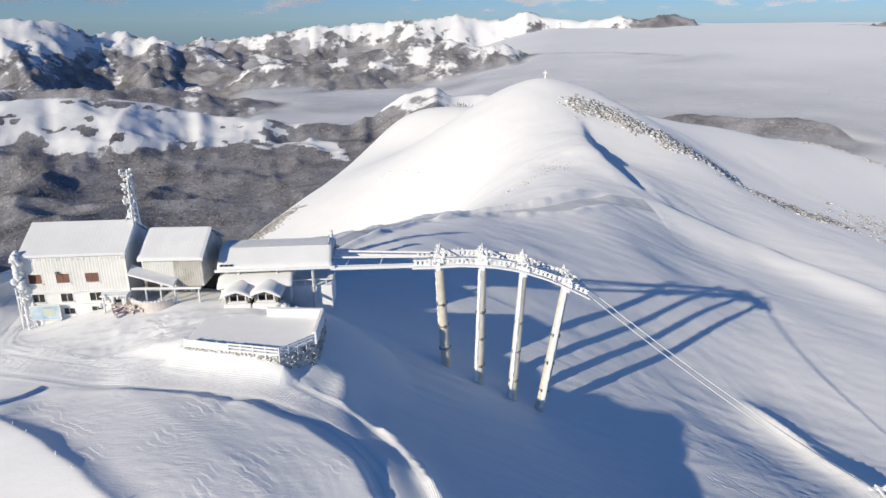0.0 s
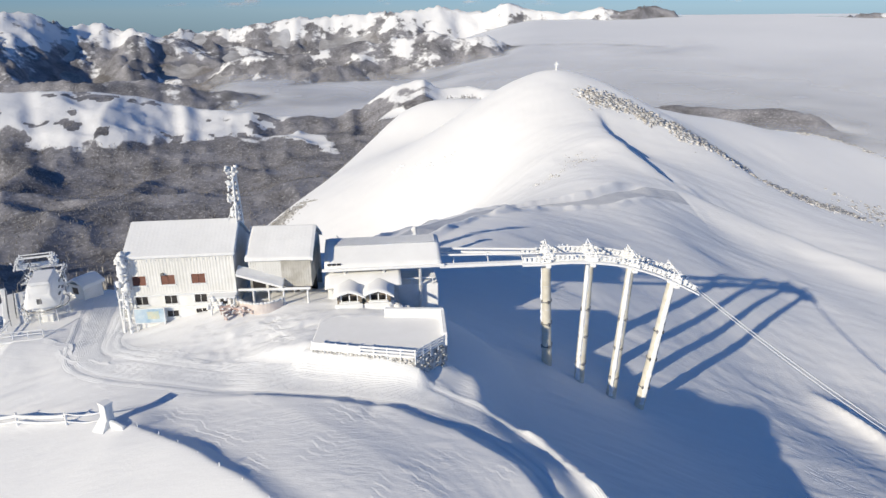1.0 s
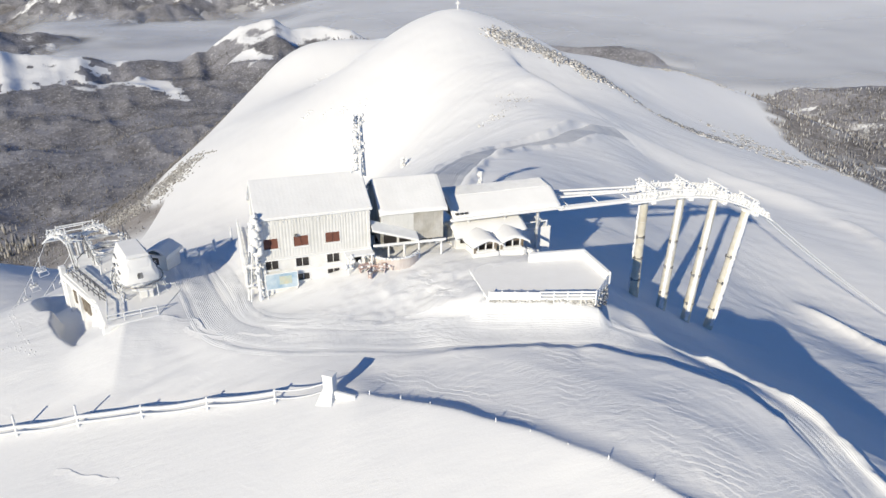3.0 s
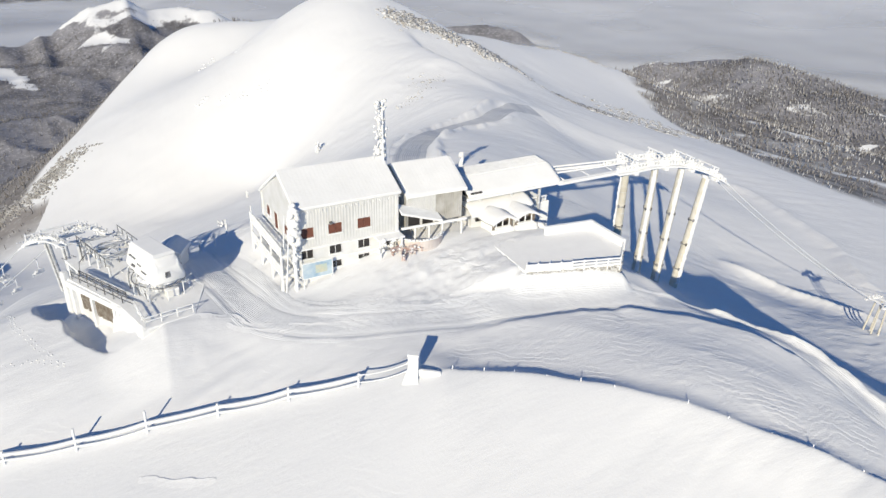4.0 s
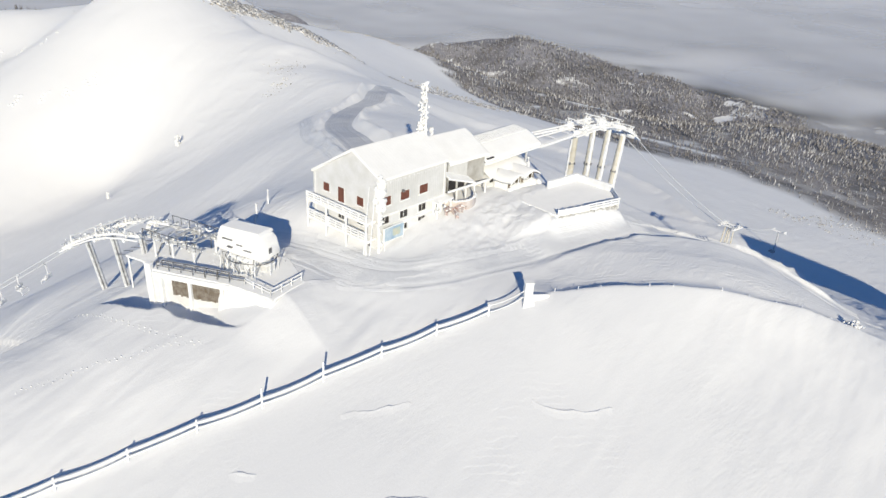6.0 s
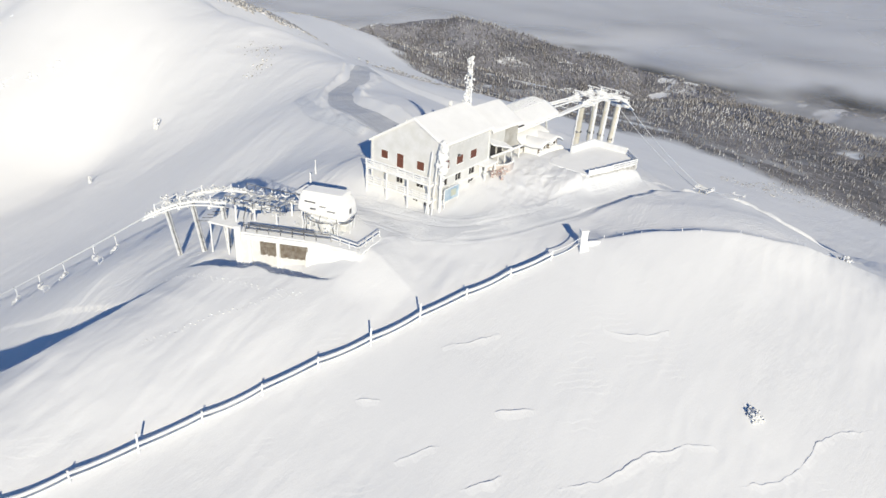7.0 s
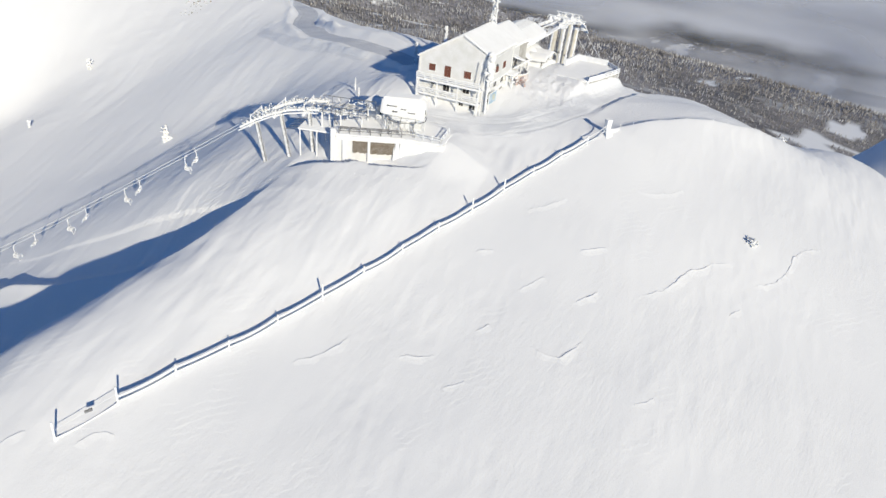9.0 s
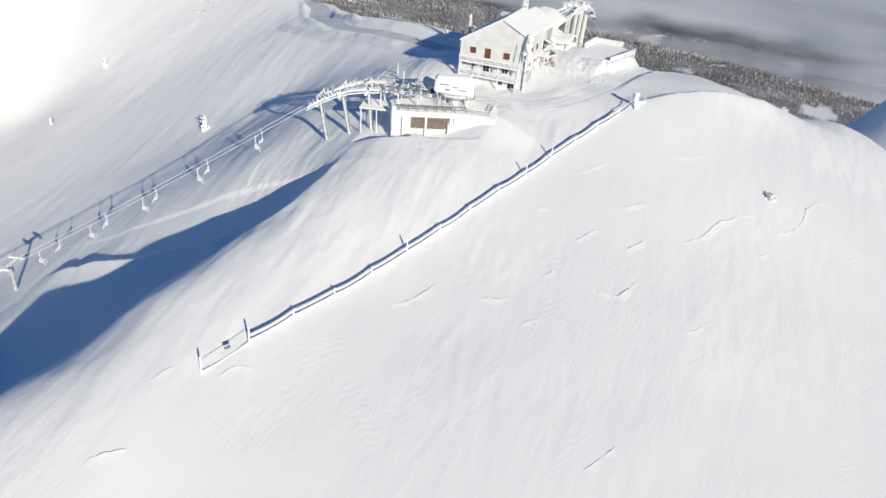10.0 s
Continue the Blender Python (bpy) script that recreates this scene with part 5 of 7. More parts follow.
# ---- chairlift station canopy ----
canopy = thing("lift_canopy", "long snow-covered chairlift station canopy with a ribbed top", "building", pose(-31.9, 84.2, 0, 0, 0, 7.4))
CL = 14.9
sec = [(0.0, 7.75), (0.06, 8.1), (0.3, 8.3), (2.5, 9.55), (2.9, 9.72), (5.6, 9.95), (7.6, 9.2), (8.6, 8.2), (8.7, 7.75)]
shell = thick(snow_roof(sec, 0.0, CL, 6, 0.08, 26), 0.25)
part("roof", shell, M_ROOFSNOW, canopy, "smooth snow-covered shell", True)
part("end_wall", extrude_profile([(y, z - 0.14) for y, z in sec], CL - 0.75, CL - 0.35), M_RIME, canopy)
# dark sheet across the open end, the shade under the shell as colour
part("end_wall", extrude_profile([(y, z - 0.14) for y, z in sec], 0.3, 0.6), M_DARK, canopy, "dark sheet painted for the shade of the open end")
for k in range(58):
    x = 1.2 + k * 0.228
    part("rib", extrude_profile([(2.75, 9.58), (2.8, 9.78), (5.4, 10.03), (5.5, 9.88)], x, x + 0.12), M_RIME, canopy)
part("edge_beam", bevelled(box(-0.3, CL + 0.4, -0.25, 0.1, 7.35, 7.72), 0.06, 1), M_RIME, canopy, "snow-edged steel beam")
part("edge_beam", bevelled(box(-0.3, CL + 0.4, 8.5, 8.8, 7.35, 7.72), 0.06, 1), M_RIME, canopy)
part("soffit", box(0.2, CL, 0.1, 8.5, 7.5, 7.6), M_BOARD, canopy)
for x0 in (0.4, 1.0, 1.6):
    part("vent", box(x0, x0 + 0.45, -0.03, 0.25, 8.12, 8.3), M_DARK, canopy, "dark vent slot")
for x in (2.5, 7.5, 12.2):
    for y in (1.0, 7.4):
        part("post", tube((x, y, -1.5), (x, y, 7.5), 0.24, 0.2, 10), M_STEEL, canopy)
part("machinery", bevelled(box(2.2, 6.0, 3.0, 6.0, 4.4, 6.4), 0.2), M_RIME, canopy, "rime-covered drive housing")
part("platform", bevelled(box(1.0, 14.6, 1.6, 7.2, 1.0, 4.4), 0.12), M_RIME, canopy, "snowy loading platform")
part("railing", box(8.0, 14.0, 1.5, 1.62, 5.2, 5.35), M_RIME, canopy)
for k in range(5):
    x = 8.2 + 1.4 * k
    part("railing_post", box(x, x + 0.1, 1.5, 1.62, 4.4, 5.2), M_RIME, canopy)


def kiosk(m):
    """A small snack hut: low gable roof deep in snow, dark timber front with an open counter."""
    k = thing("snack_kiosk", "small timber snack kiosk half buried in snow with a dark counter", "kiosk", m, "kiosks by the lift")
    part("wall", wall_with_holes(-1.5, 1.5, -0.5, 1.75, -1.3, -1.15, [(-1.0, 1.0, 0.75, 1.5)]), M_WOOD, k)
    part("wall", box(-1.5, -1.35, -1.15, 1.4, -0.5, 1.75), M_RIME, k)
    part("wall", box(1.35, 1.5, -1.15, 1.4, -0.5, 1.75), M_WOOD, k)
    part("wall", box(-1.35, 1.35, 1.25, 1.4, -0.5, 1.75), M_RIME, k)
    # near-black panel behind the counter, painting the shade inside the hut
    part("interior_shade_panel", box(-1.3, 1.3, -0.7, -0.6, 0.2, 1.7), M_DARK, k, "dark opening")
    part("counter", bevelled(box(-1.25, 1.25, -1.6, -1.1, 0.6, 0.78), 0.05, 1), M_RIME, k)
    part("snow_bank", bevelled(box(-1.75, 1.75, -1.8, -1.2, -0.6, 0.55), 0.25, 3), M_RIME, k, "snow banked under the counter")
    for x in (-1.0, 0.0, 1.0):
        part("front_post", box(x - 0.07, x + 0.07, -1.36, -1.27, 0.5, 1.7), M_RIME, k)
    line = [(-2.0, 1.55), (-1.95, 1.85), (-1.0, 2.3), (0.0, 2.62), (1.0, 2.3), (1.95, 1.85), (2.0, 1.55)]
    r = part("roof", thick(snow_roof(line, -2.2, 1.9, 9, 0.2, 14), 0.24), M_ROOFSNOW, k, "snow-laden gable roof", True)
    r.matrix_basis = pose(0, 0, 0, 0, 0, 90)
    return k


k0 = kiosk(pose(-28.6, 82.4, 3.8, 0, 0, 8))
copy_thing(k0, pose(-25.0, 82.9, 3.8, 0, 0, 5))
shed = thing("storage_shed", "low shed behind the kiosks under one broad snowy roof", "shed", pose(-27.2, 86.0, 3.6, 0, 0, 7))
part("wall", wall_with_holes(-4.6, 4.4, -0.5, 2.2, -1.6, -1.4, [(-4.0, -3.0, 0.8, 1.7)]), M_PLASTER, shed)
part("wall", box(-4.6, 4.4, 1.4, 1.6, -0.5, 2.2), M_PLASTER, shed)
for x in (-4.6, 4.2):
    part("wall", box(x, x + 0.2, -1.4, 1.4, -0.5, 2.2), M_PLASTER, shed)
part("pane", box(-4.0, -3.0, -1.52, -1.46, 0.8, 1.7), M_DARK, shed)
part("roof", thick(snow_roof([(-2.3, 2.0), (-2.25, 2.3), (-1.0, 2.9), (0.3, 3.15), (1.6, 2.8), (2.2, 2.3), (2.25, 2.0)], -4.9, 4.8, 15, 0.28, 20), 0.26), M_ROOFSNOW, shed, "uneven deep roof snow", True)
rnd = random.Random(21)
snowpile = thing("snow_heap", "heap of wind-blown snow behind the kiosks", "snow", pose(-22.6, 82.3, 3.4))
lumps("heap", [(rnd.uniform(-1.6, 1.6), rnd.uniform(-0.8, 0.8), rnd.uniform(-0.3, 0.3), rnd.uniform(0.5, 0.9), 0.7) for _ in range(9)], M_RIME, snowpile)

# ---- terrace ----
TERR = [(-31.2, 70.2), (-25.5, 69.1), (-19.5, 68.1), (-16.4, 71.9), (-16.9, 78.2), (-23.6, 78.3), (-31.5, 78.5)]
terr = thing("terrace", "stone-walled viewing terrace under level snow", "terrace")
part("slab", prism(TERR, -4.5, 3.55), M_STONE, terr, "rimed rubble retaining wall")
snow_top = prism([(x * 0.992 + -0.19, y * 0.995 + 0.37) for x, y in TERR], 3.55, 3.9)
part("snow", bevelled(snow_top, 0.1), M_ROOFSNOW, terr, "level snow cover")


def wall_run(a, b, z0, z1, w, mat, parent, name="parapet", label=""):
    (ax, ay), (bx, by) = a, b
    L = math.hypot(bx - ax, by - ay)
    o = part(name, bevelled(box(0, L, -w / 2, w / 2, z0, z1), min(0.08, w / 4), 2), mat, parent, label)
    o.matrix_basis = pose(ax, ay, 0, 0, 0, math.degrees(math.atan2(by - ay, bx - ax)))
    return o


wall_run((-23.8, 78.3), (-16.7, 78.2), 3.3, 5.0, 0.55, M_RIME, terr, label="snow-capped parapet")
wall_run((-16.9, 78.4), (-16.4, 71.7), 3.3, 4.95, 0.5, M_RIME, terr)
for pa, pb, n in (((-30.9, 70.15), (-25.5, 69.05), 4), ((-25.5, 69.05), (-19.6, 68.05), 4), ((-19.5, 68.05), (-16.4, 71.8), 4)):
    for k in range(n):
        a = (pa[0] + (pb[0] - pa[0]) * k / n, pa[1] + (pb[1] - pa[1]) * k / n)
        b = (pa[0] + (pb[0] - pa[0]) * (k + 1) / n, pa[1] + (pb[1] - pa[1]) * (k + 1) / n)
        part("railing_post", tube((*a, 3.0), (*a, 4.75), 0.1, 0.09, 6), M_RIME, terr)
        if pa[0] < -30:
            wall_run(a, b, 3.75, 4.62, 0.16, M_RIME, terr, "railing_panel", "snow-plastered railing panel")
            continue
        for z in (3.75, 4.15, 4.5):
            wall_run(a, b, z, z + 0.2, 0.14, M_RIME, terr, "rail")
rnd = random.Random(31)
stones = []
for pa, pb in (((-31, 70.1), (-19.5, 68.0)), ((-19.5, 68.0), (-16.3, 71.8)), ((-16.3, 71.8), (-16.7, 78.2))):
    L = math.hypot(pb[0] - pa[0], pb[1] - pa[1])
    nx, ny = (pb[1] - pa[1]) / L, -(pb[0] - pa[0]) / L
    for _ in range(int(L * 13)):
        u = rnd.random()
        x, y = pa[0] + (pb[0] - pa[0]) * u + nx * 0.03, pa[1] + (pb[1] - pa[1]) * u + ny * 0.03
        stones.append((x, y, rnd.uniform(ground_z(x, y) - 0.2, 3.6), rnd.uniform(0.09, 0.19), 0.8))
tagged(lumps("rubble_facing", stones, M_STONE, terr, "rough frosted rubble", 5), kind="stuff")

# ---- four-pillar lift head ----
HEAD = [(-9.5, 7.1), (-3.4, 7.15), (2.8, 7.1), (8.4, 6.1), (14.3, 3.7), (17.4, 1.9)]


def head_z(x):
    """Height of the sheave line over x, a smooth curve through its supports."""
    xs, zs = [p[0] for p in HEAD], [p[1] for p in HEAD]
    if x <= -3.4:
        return 7.12
    return float(np.interp(x, xs, zs)) + 0.25 * math.sin(math.pi * ((x + 3.4) % 6.0) / 6.0) * 0.6


def head_y(x):
    return 90.0 + 0.095 * (x + 3.4)


def pillar(name, foot, top, label):
    p = thing("lift_pillar", label, "pillar", pose(*foot), "pillars of the lift head")
    f, t = Vector(foot), Vector(top)
    d = t - f
    L = d.length
    p.matrix_basis = Matrix.Translation(f) @ d.to_track_quat("Z", "Y").to_matrix().to_4x4()
    part("shaft", tube((0, 0, -1.5), (0, 0, L), 0.74, 0.55, 20), M_CONCRETE, p, smooth_shade=False)
    for z in (0.17, 0.4, 0.62):
        r = 0.74 - 0.19 * z
        part("collar", tube((0, 0, L * z), (0, 0, L * z + 0.16), r + 0.05, r + 0.05, 20), M_BARE_STEEL, p, "dark steel collar")
        for k in range(4):
            a = math.tau * k / 4 + 4.1
            part("clamp", bevelled(box((r + 0.02) * math.cos(a) - 0.12, (r + 0.02) * math.cos(a) + 0.12, (r + 0.02) * math.sin(a) - 0.12, (r + 0.02) * math.sin(a) + 0.12, L * z - 0.16, L * z + 0.34), 0.04, 1), M_BARE_STEEL, p, "dark steel clamp")
    for z in (0.31, 0.55, 0.78):
        r = 0.745 - 0.19 * z
        part("joint", tube((0, 0, L * z), (0, 0, L * z + 0.05), r, r, 20), M_STEEL, p)
    part("cap", tube((0, 0, L - 0.1), (0, 0, L + 0.35), 0.6, 0.8, 16), M_RIME, p)
    for s in (-0.2, 0.2):
        part("ladder_rail", tube((-0.76, s, 1.0), (-0.6, s, L), 0.045, 0.045, 5), M_RIME, p)
    lad = bmesh.new()
    z = 1.2
    while z < L - 0.3:
        xx = -0.76 + 0.16 * z / L
        add_tube(lad, (xx, -0.2, z), (xx, 0.2, z), 0.035, 0.035, 4)
        z += 0.4
    part("ladder_rungs", lad, M_RIME, p)
    strip = bmesh.new()
    n = 40
    rnd = random.Random(int(L * 100))
    rows = []
    for k in range(n + 1):
        z = 0.8 + (L - 0.8) * k / n
        r = 0.74 - 0.19 * z / L
        w, dpt = 0.24 + rnd.uniform(0, 0.14), 0.1 + rnd.uniform(0, 0.16)
        rows.append([strip.verts.new((-r + 0.1, -w, z)), strip.verts.new((-r - dpt, -w * 0.6, z)), strip.verts.new((-r - dpt, w * 0.6, z)), strip.verts.new((-r + 0.1, w, z))])
    for a, b in zip(rows[:-1], rows[1:]):
        for q in range(3):
            strip.faces.new((a[q], a[q + 1], b[q + 1], b[q]))
    strip.faces.new(rows[0][::-1])
    strip.faces.new(rows[-1])
    bmesh.ops.recalc_face_normals(strip, faces=strip.faces)
    part("rime_crust", strip, M_RIME, p, "rime on the windward side")
    return p


PILLARS = [((-2.4, 91.0, -9.0), (-3.15, 90.0, 6.5)), ((2.3, 90.8, -12.2), (2.75, 90.5, 6.45)), ((7.2, 91.5, -15.2), (8.4, 91.0, 5.4)), ((11.4, 91.4, -16.6), (14.3, 91.6, 2.95))]
for foot, top in PILLARS:
    pillar("lift_pillar", foot, top, "tall frosted concrete lift pillar with steel collars")

head = thing("sheave_head", "rime-covered sheave trains on the pillar heads", "lift machinery")
for side in (-1.75, 1.75):
    xs = np.arange(-6.6, 17.6, 0.6)
    out = math.copysign(1, side)
    bm, bm2 = bmesh.new(), bmesh.new()
    run_tube(bm, [(x, head_y(x) + side, head_z(x)) for x in xs], 0.17, 6)
    run_tube(bm2, [(x, head_y(x) + side, head_z(x) + 0.72) for x in xs], 0.1, 6)
    part("track_beam", bm, M_RIME, head, "rime-thick track beam")
    part("upper_beam", bm2, M_RIME, head, "rime-thick upper rail")
    # perforated sheave trains between the two rails, with open gaps
    for x in np.arange(-6.2, 17.2, 0.62):
        near_head = min(abs(x - top[0]) for _, top in PILLARS)
        tilt = math.atan2(head_z(x + 0.3) - head_z(x - 0.3), 0.6)
        tb = bevelled(box(-0.2, 0.2, -0.14, 0.14, 0.1, 0.62 + (0.25 if near_head < 1.4 else 0.0)), 0.05, 1)
        bmesh.ops.transform(tb, matrix=Matrix.Translation((x, head_y(x) + side, head_z(x))) @ Matrix.Rotation(-tilt, 4, "Y"), verts=tb.verts)
        part("sheave_box", tb, M_RIME, head, "snow-packed sheave")
        if near_head < 2.3:
            part("sheave", tube((x + 0.3, head_y(x) + side - 0.1, head_z(x) + 0.42), (x + 0.3, head_y(x) + side + 0.1, head_z(x) + 0.42), 0.22, 0.22, 10), M_STEEL, head)
    wk = bmesh.new()
    rows = []
    for x in xs:
        y = head_y(x) + side + 0.62 * out
        rows.append([wk.verts.new((x, y + dy, head_z(x) + dz)) for dy, dz in ((-0.38, -0.16), (0.38, -0.16), (0.38, 0.08), (-0.38, 0.08))])
    for p, q in zip(rows[:-1], rows[1:]):
        for k in range(4):
            wk.faces.new((p[k], p[(k + 1) % 4], q[(k + 1) % 4], q[k]))
    wk.faces.new(rows[0][::-1])
    wk.faces.new(rows[-1])
    part("walkway", wk, M_RIME, head, "snowed-up maintenance walkway")
for foot, top in PILLARS:
    x, y, z = top
    part("crossarm", bevelled(box(x - 0.35, x + 0.35, y - 2.7, y + 2.7, z + 0.05, z + 0.5), 0.08, 1), M_RIME, head, "rime-thick crossarm")
    for s_ in (-1.75, 1.75):
        part("head_box", bevelled(box(x - 0.75, x + 0.75, y + s_ - 0.42, y + s_ + 0.42, z + 0.45, z + 1.25), 0.14, 2), M_RIME, head, "rime-packed pillar head")
        fr = bmesh.new()
        for dx in (-0.6, 0.6):
            add_tube(fr, (x + dx, y + s_, z + 1.1), (x + dx * 0.35, y + s_, z + 2.3), 0.12, 0.09, 6)
        add_tube(fr, (x - 0.75, y + s_, z + 1.75), (x + 0.75, y + s_, z + 1.75), 0.09, 0.09, 6)
        part("lifting_frame", fr, M_RIME, head)
    part("lifting_beam", tube((x, y - 2.4, z + 2.3), (x, y + 2.4, z + 2.3), 0.12, 0.12, 7), M_RIME, head)
rnd = random.Random(41)
spots = []
for _ in range(170):
    x = rnd.uniform(-5.0, 17.2)
    s = rnd.choice((-1, 1))
    spots.append((x, head_y(x) + s * rnd.uniform(1.5, 2.5), head_z(x) + rnd.uniform(-0.2, 0.9), rnd.uniform(0.06, 0.16), rnd.uniform(0.5, 1.2)))
for foot, top in PILLARS:
    for _ in range(14):
        spots.append((top[0] + rnd.gauss(0, 0.4), top[1] + rnd.uniform(-2.6, 2.6), top[2] + rnd.uniform(0.6, 2.5), rnd.uniform(0.08, 0.2)))
tagged(lumps("rime", spots, M_RIME, head, "rime clinging to the machinery", 11), kind="stuff")
gantry = thing("cable_gantry", "pair of snow-covered beams from the canopy to the pillars", "beam")
for a, b, w, h in (((-17.4, 86.4, 7.3), (-4.0, 88.6, 7.05), 0.95, 0.4), ((-17.6, 91.9, 7.4), (-4.0, 92.2, 7.1), 0.8, 0.34), ((-17.6, 88.6, 8.0), (-4.4, 89.6, 7.9), 0.3, 0.26), ((-18.0, 90.6, 8.25), (-4.4, 91.0, 8.0), 0.3, 0.26)):
    d = Vector(b) - Vector(a)
    slab = bevelled(box(0, d.length, -w / 2, w / 2, -h / 2, h / 2), 0.09, 2)
    bmesh.ops.transform(slab, matrix=Matrix.Translation(a) @ d.to_track_quat("X", "Z").to_matrix().to_4x4(), verts=slab.verts)
    part("beam", slab, M_ROOFSNOW, gantry, "beam with a level snow load")
for k in range(3):
    u = 0.15 + 0.35 * k
    part("hanger", tube((-17.5 + 13 * u, 86.5 + 3.1 * u, 7.2), (-17.6 + 13 * u, 91.9 + 1.3 * u, 7.3), 0.09, 0.09, 6), M_RIME, gantry)


def cable(name, pts, r, label, mat):
    bm = bmesh.new()
    run_tube(bm, pts, r, 6)
    return tagged(part(name, bm, mat), label, "cable")


def sag_line(a, b, sag, n=14):
    a, b = Vector(a), Vector(b)
    return [a.lerp(b, k / n) - Vector((0, 0, sag * 4 * (k / n) * (1 - k / n))) for k in range(n + 1)]


TOWER = (60.5, 86.2)
tz = ground_z(*TOWER)
PYLON = (116.0, 94.2)
pz = ground_z(*PYLON)
for s in (-1.75, 1.75):
    cable("lift_cable", sag_line((17.4, 91.9 + s, 2.2), (TOWER[0] - 1, TOWER[1] + s, tz + 7.0), 1.2), 0.075, "rime-white haul cable of the lift", M_CABLE)
    cable("lift_cable", sag_line((TOWER[0] + 2, TOWER[1] + s, tz + 6.8), (PYLON[0], PYLON[1] + s, pz + 7.3), 1.0), 0.06, "rime-white haul cable of the lift", M_CABLE)


def line_tower(x, y, turn, h, label):
    """A tower of four slim legs with a cross head of sheaves."""
    t = thing("lift_tower", label, "lift tower", pose(x, y, ground_z(x, y), 0, 0, turn), "lift towers down the slope")
    for dx in (-0.9, 0.9):
        for dy in (-0.7, 0.7):
            part("leg", tube((dx * 1.25, dy * 1.4, -1.0), (dx + 0.6, dy, h), 0.2, 0.16, 8), M_CONCRETE, t)
    part("crossarm", bevelled(box(-1.6, 2.8, -2.3, -1.7, h, h + 0.4), 0.08, 1), M_RIME, t)
    part("crossarm", bevelled(box(-1.6, 2.8, 1.7, 2.3, h, h + 0.4), 0.08, 1), M_RIME, t)
    for dx in (-0.3, 1.5):
        part("arm", bevelled(box(dx - 0.2, dx + 0.2, -2.5, 2.5, h + 0.1, h + 0.5), 0.08, 1), M_RIME, t)
    rnd = random.Random(int(x))
    lumps("rime", [(rnd.uniform(-1.6, 2.8), rnd.choice((-2.0, 2.0)) + rnd.gauss(0, 0.25), h + rnd.uniform(0.2, 0.8), rnd.uniform(0.1, 0.22)) for _ in range(34)], M_RIME, t)
    return t


line_tower(TOWER[0], TOWER[1], -4, 6.6, "white four-legged lift tower far down the slope")
pole = thing("lift_pylon_far", "distant single-mast lift pylon on the slope", "lift tower", pose(PYLON[0], PYLON[1], pz), "lift towers down the slope")
part("mast", tube((0, 0, -1.0), (0, 0, 7.0), 0.3, 0.22, 10), M_STEEL, pole)
part("crossarm", bevelled(box(-0.25, 0.25, -2.4, 2.4, 6.9, 7.3), 0.06, 1), M_RIME, pole)
part("foot_box", bevelled(box(-2.8, -0.6, -0.8, 0.8, -0.6, 0.7), 0.1), M_RUST, pole, "rust-red box at the foot")
for y in (-1.9, 1.9):
    part("sheave_box", bevelled(box(-1.0, 1.0, y - 0.2, y + 0.2, 7.2, 7.6), 0.06, 1), M_RIME, pole)

# ---- old chairlift top station ----
DECK_Z = 0.6
AX = Vector((0.385, -0.923, 0.0))   # along the lift, uphill
SIDE = Vector((0.923, 0.385, 0.0))
DECK = [(-80.0, 92.6), (-74.0, 83.6), (-71.7, 77.4), (-66.5, 79.0), (-64.8, 86.0), (-68.5, 92.5), (-75.5, 96.5)]
st = thing("lift_station_deck", "snow-covered concrete deck of an old chairlift station with timber doors", "platform")
part("base", prism(DECK, -6.0, DECK_Z - 0.3), M_PLASTER, st, "frosted concrete retaining wall")
part("snow", bevelled(prism(DECK, DECK_Z - 0.3, DECK_Z), 0.1), M_ROOFSNOW, st, "level snow cover")
dwx, dwy = 6.0, -9.0
dl = math.hypot(dwx, dwy)
front = new("front_wall")
front.parent, front.matrix_basis = st, pose(-80.0, 92.6, 0, 0, 0, math.degrees(math.atan2(dwy, dwx)))
part("lintel", bevelled(box(0.4, dl + 0.2, -0.35, 0.1, -0.25, 0.45), 0.06, 1), M_RIME, front)
for a, b in ((3.0, 5.3), (5.8, 9.6)):
    d = new("timber_door")
    d.parent = front
    n = int((b - a) / 0.24)
    rnd = random.Random(int(a * 10))
    for k in range(n):
        x = a + (b - a) * k / n
        part("plank", box(x, x + (b - a) / n - 0.03, -0.16 - rnd.uniform(0, 0.03), -0.02, -2.4 + rnd.uniform(0, 0.25), -0.3 - rnd.uniform(0, 0.12)), M_WOOD, d)
    part("batten", box(a, b, -0.22, -0.16, -0.9, -0.72), M_WOOD, d)
for x in (1.4, 5.35, 9.7, 10.4):
    part("pier", bevelled(box(x, x + 0.4, -0.5, 0.05, -5.0, -0.1), 0.05, 1), M_RIME, front)
part("corner_pier", bevelled(box(-0.5, 0.3, -0.4, 0.4, -5.0, 1.5), 0.15), M_RIME, front, "thick rimed corner pier")

plaster = bmesh.new()
edge = [(-74.75, 84.7), (-74.0, 83.6), (-73.2, 81.5), (-72.4, 79.4), (-71.7, 77.4), (-71.1, 77.6)]
rows = []
for k in range(31):
    f = k / 30 * (len(edge) - 1)
    q = min(int(f), len(edge) - 2)
    x, y = (edge[q][i] + (edge[q + 1][i] - edge[q][i]) * (f - q) for i in (0, 1))
    row = []
    for v in np.linspace(0, 1, 12):
        bulge = 0.12 + 0.75 * v ** 1.4 + 0.5 * float(fbm(np.array([k / 3.0]), np.array([v * 5.0]), 301, 3)[0])
        row.append(plaster.verts.new((x - 0.93 * bulge, y - 0.36 * bulge, DECK_Z - 0.02 - 4.6 * v)))
    rows.append(row)
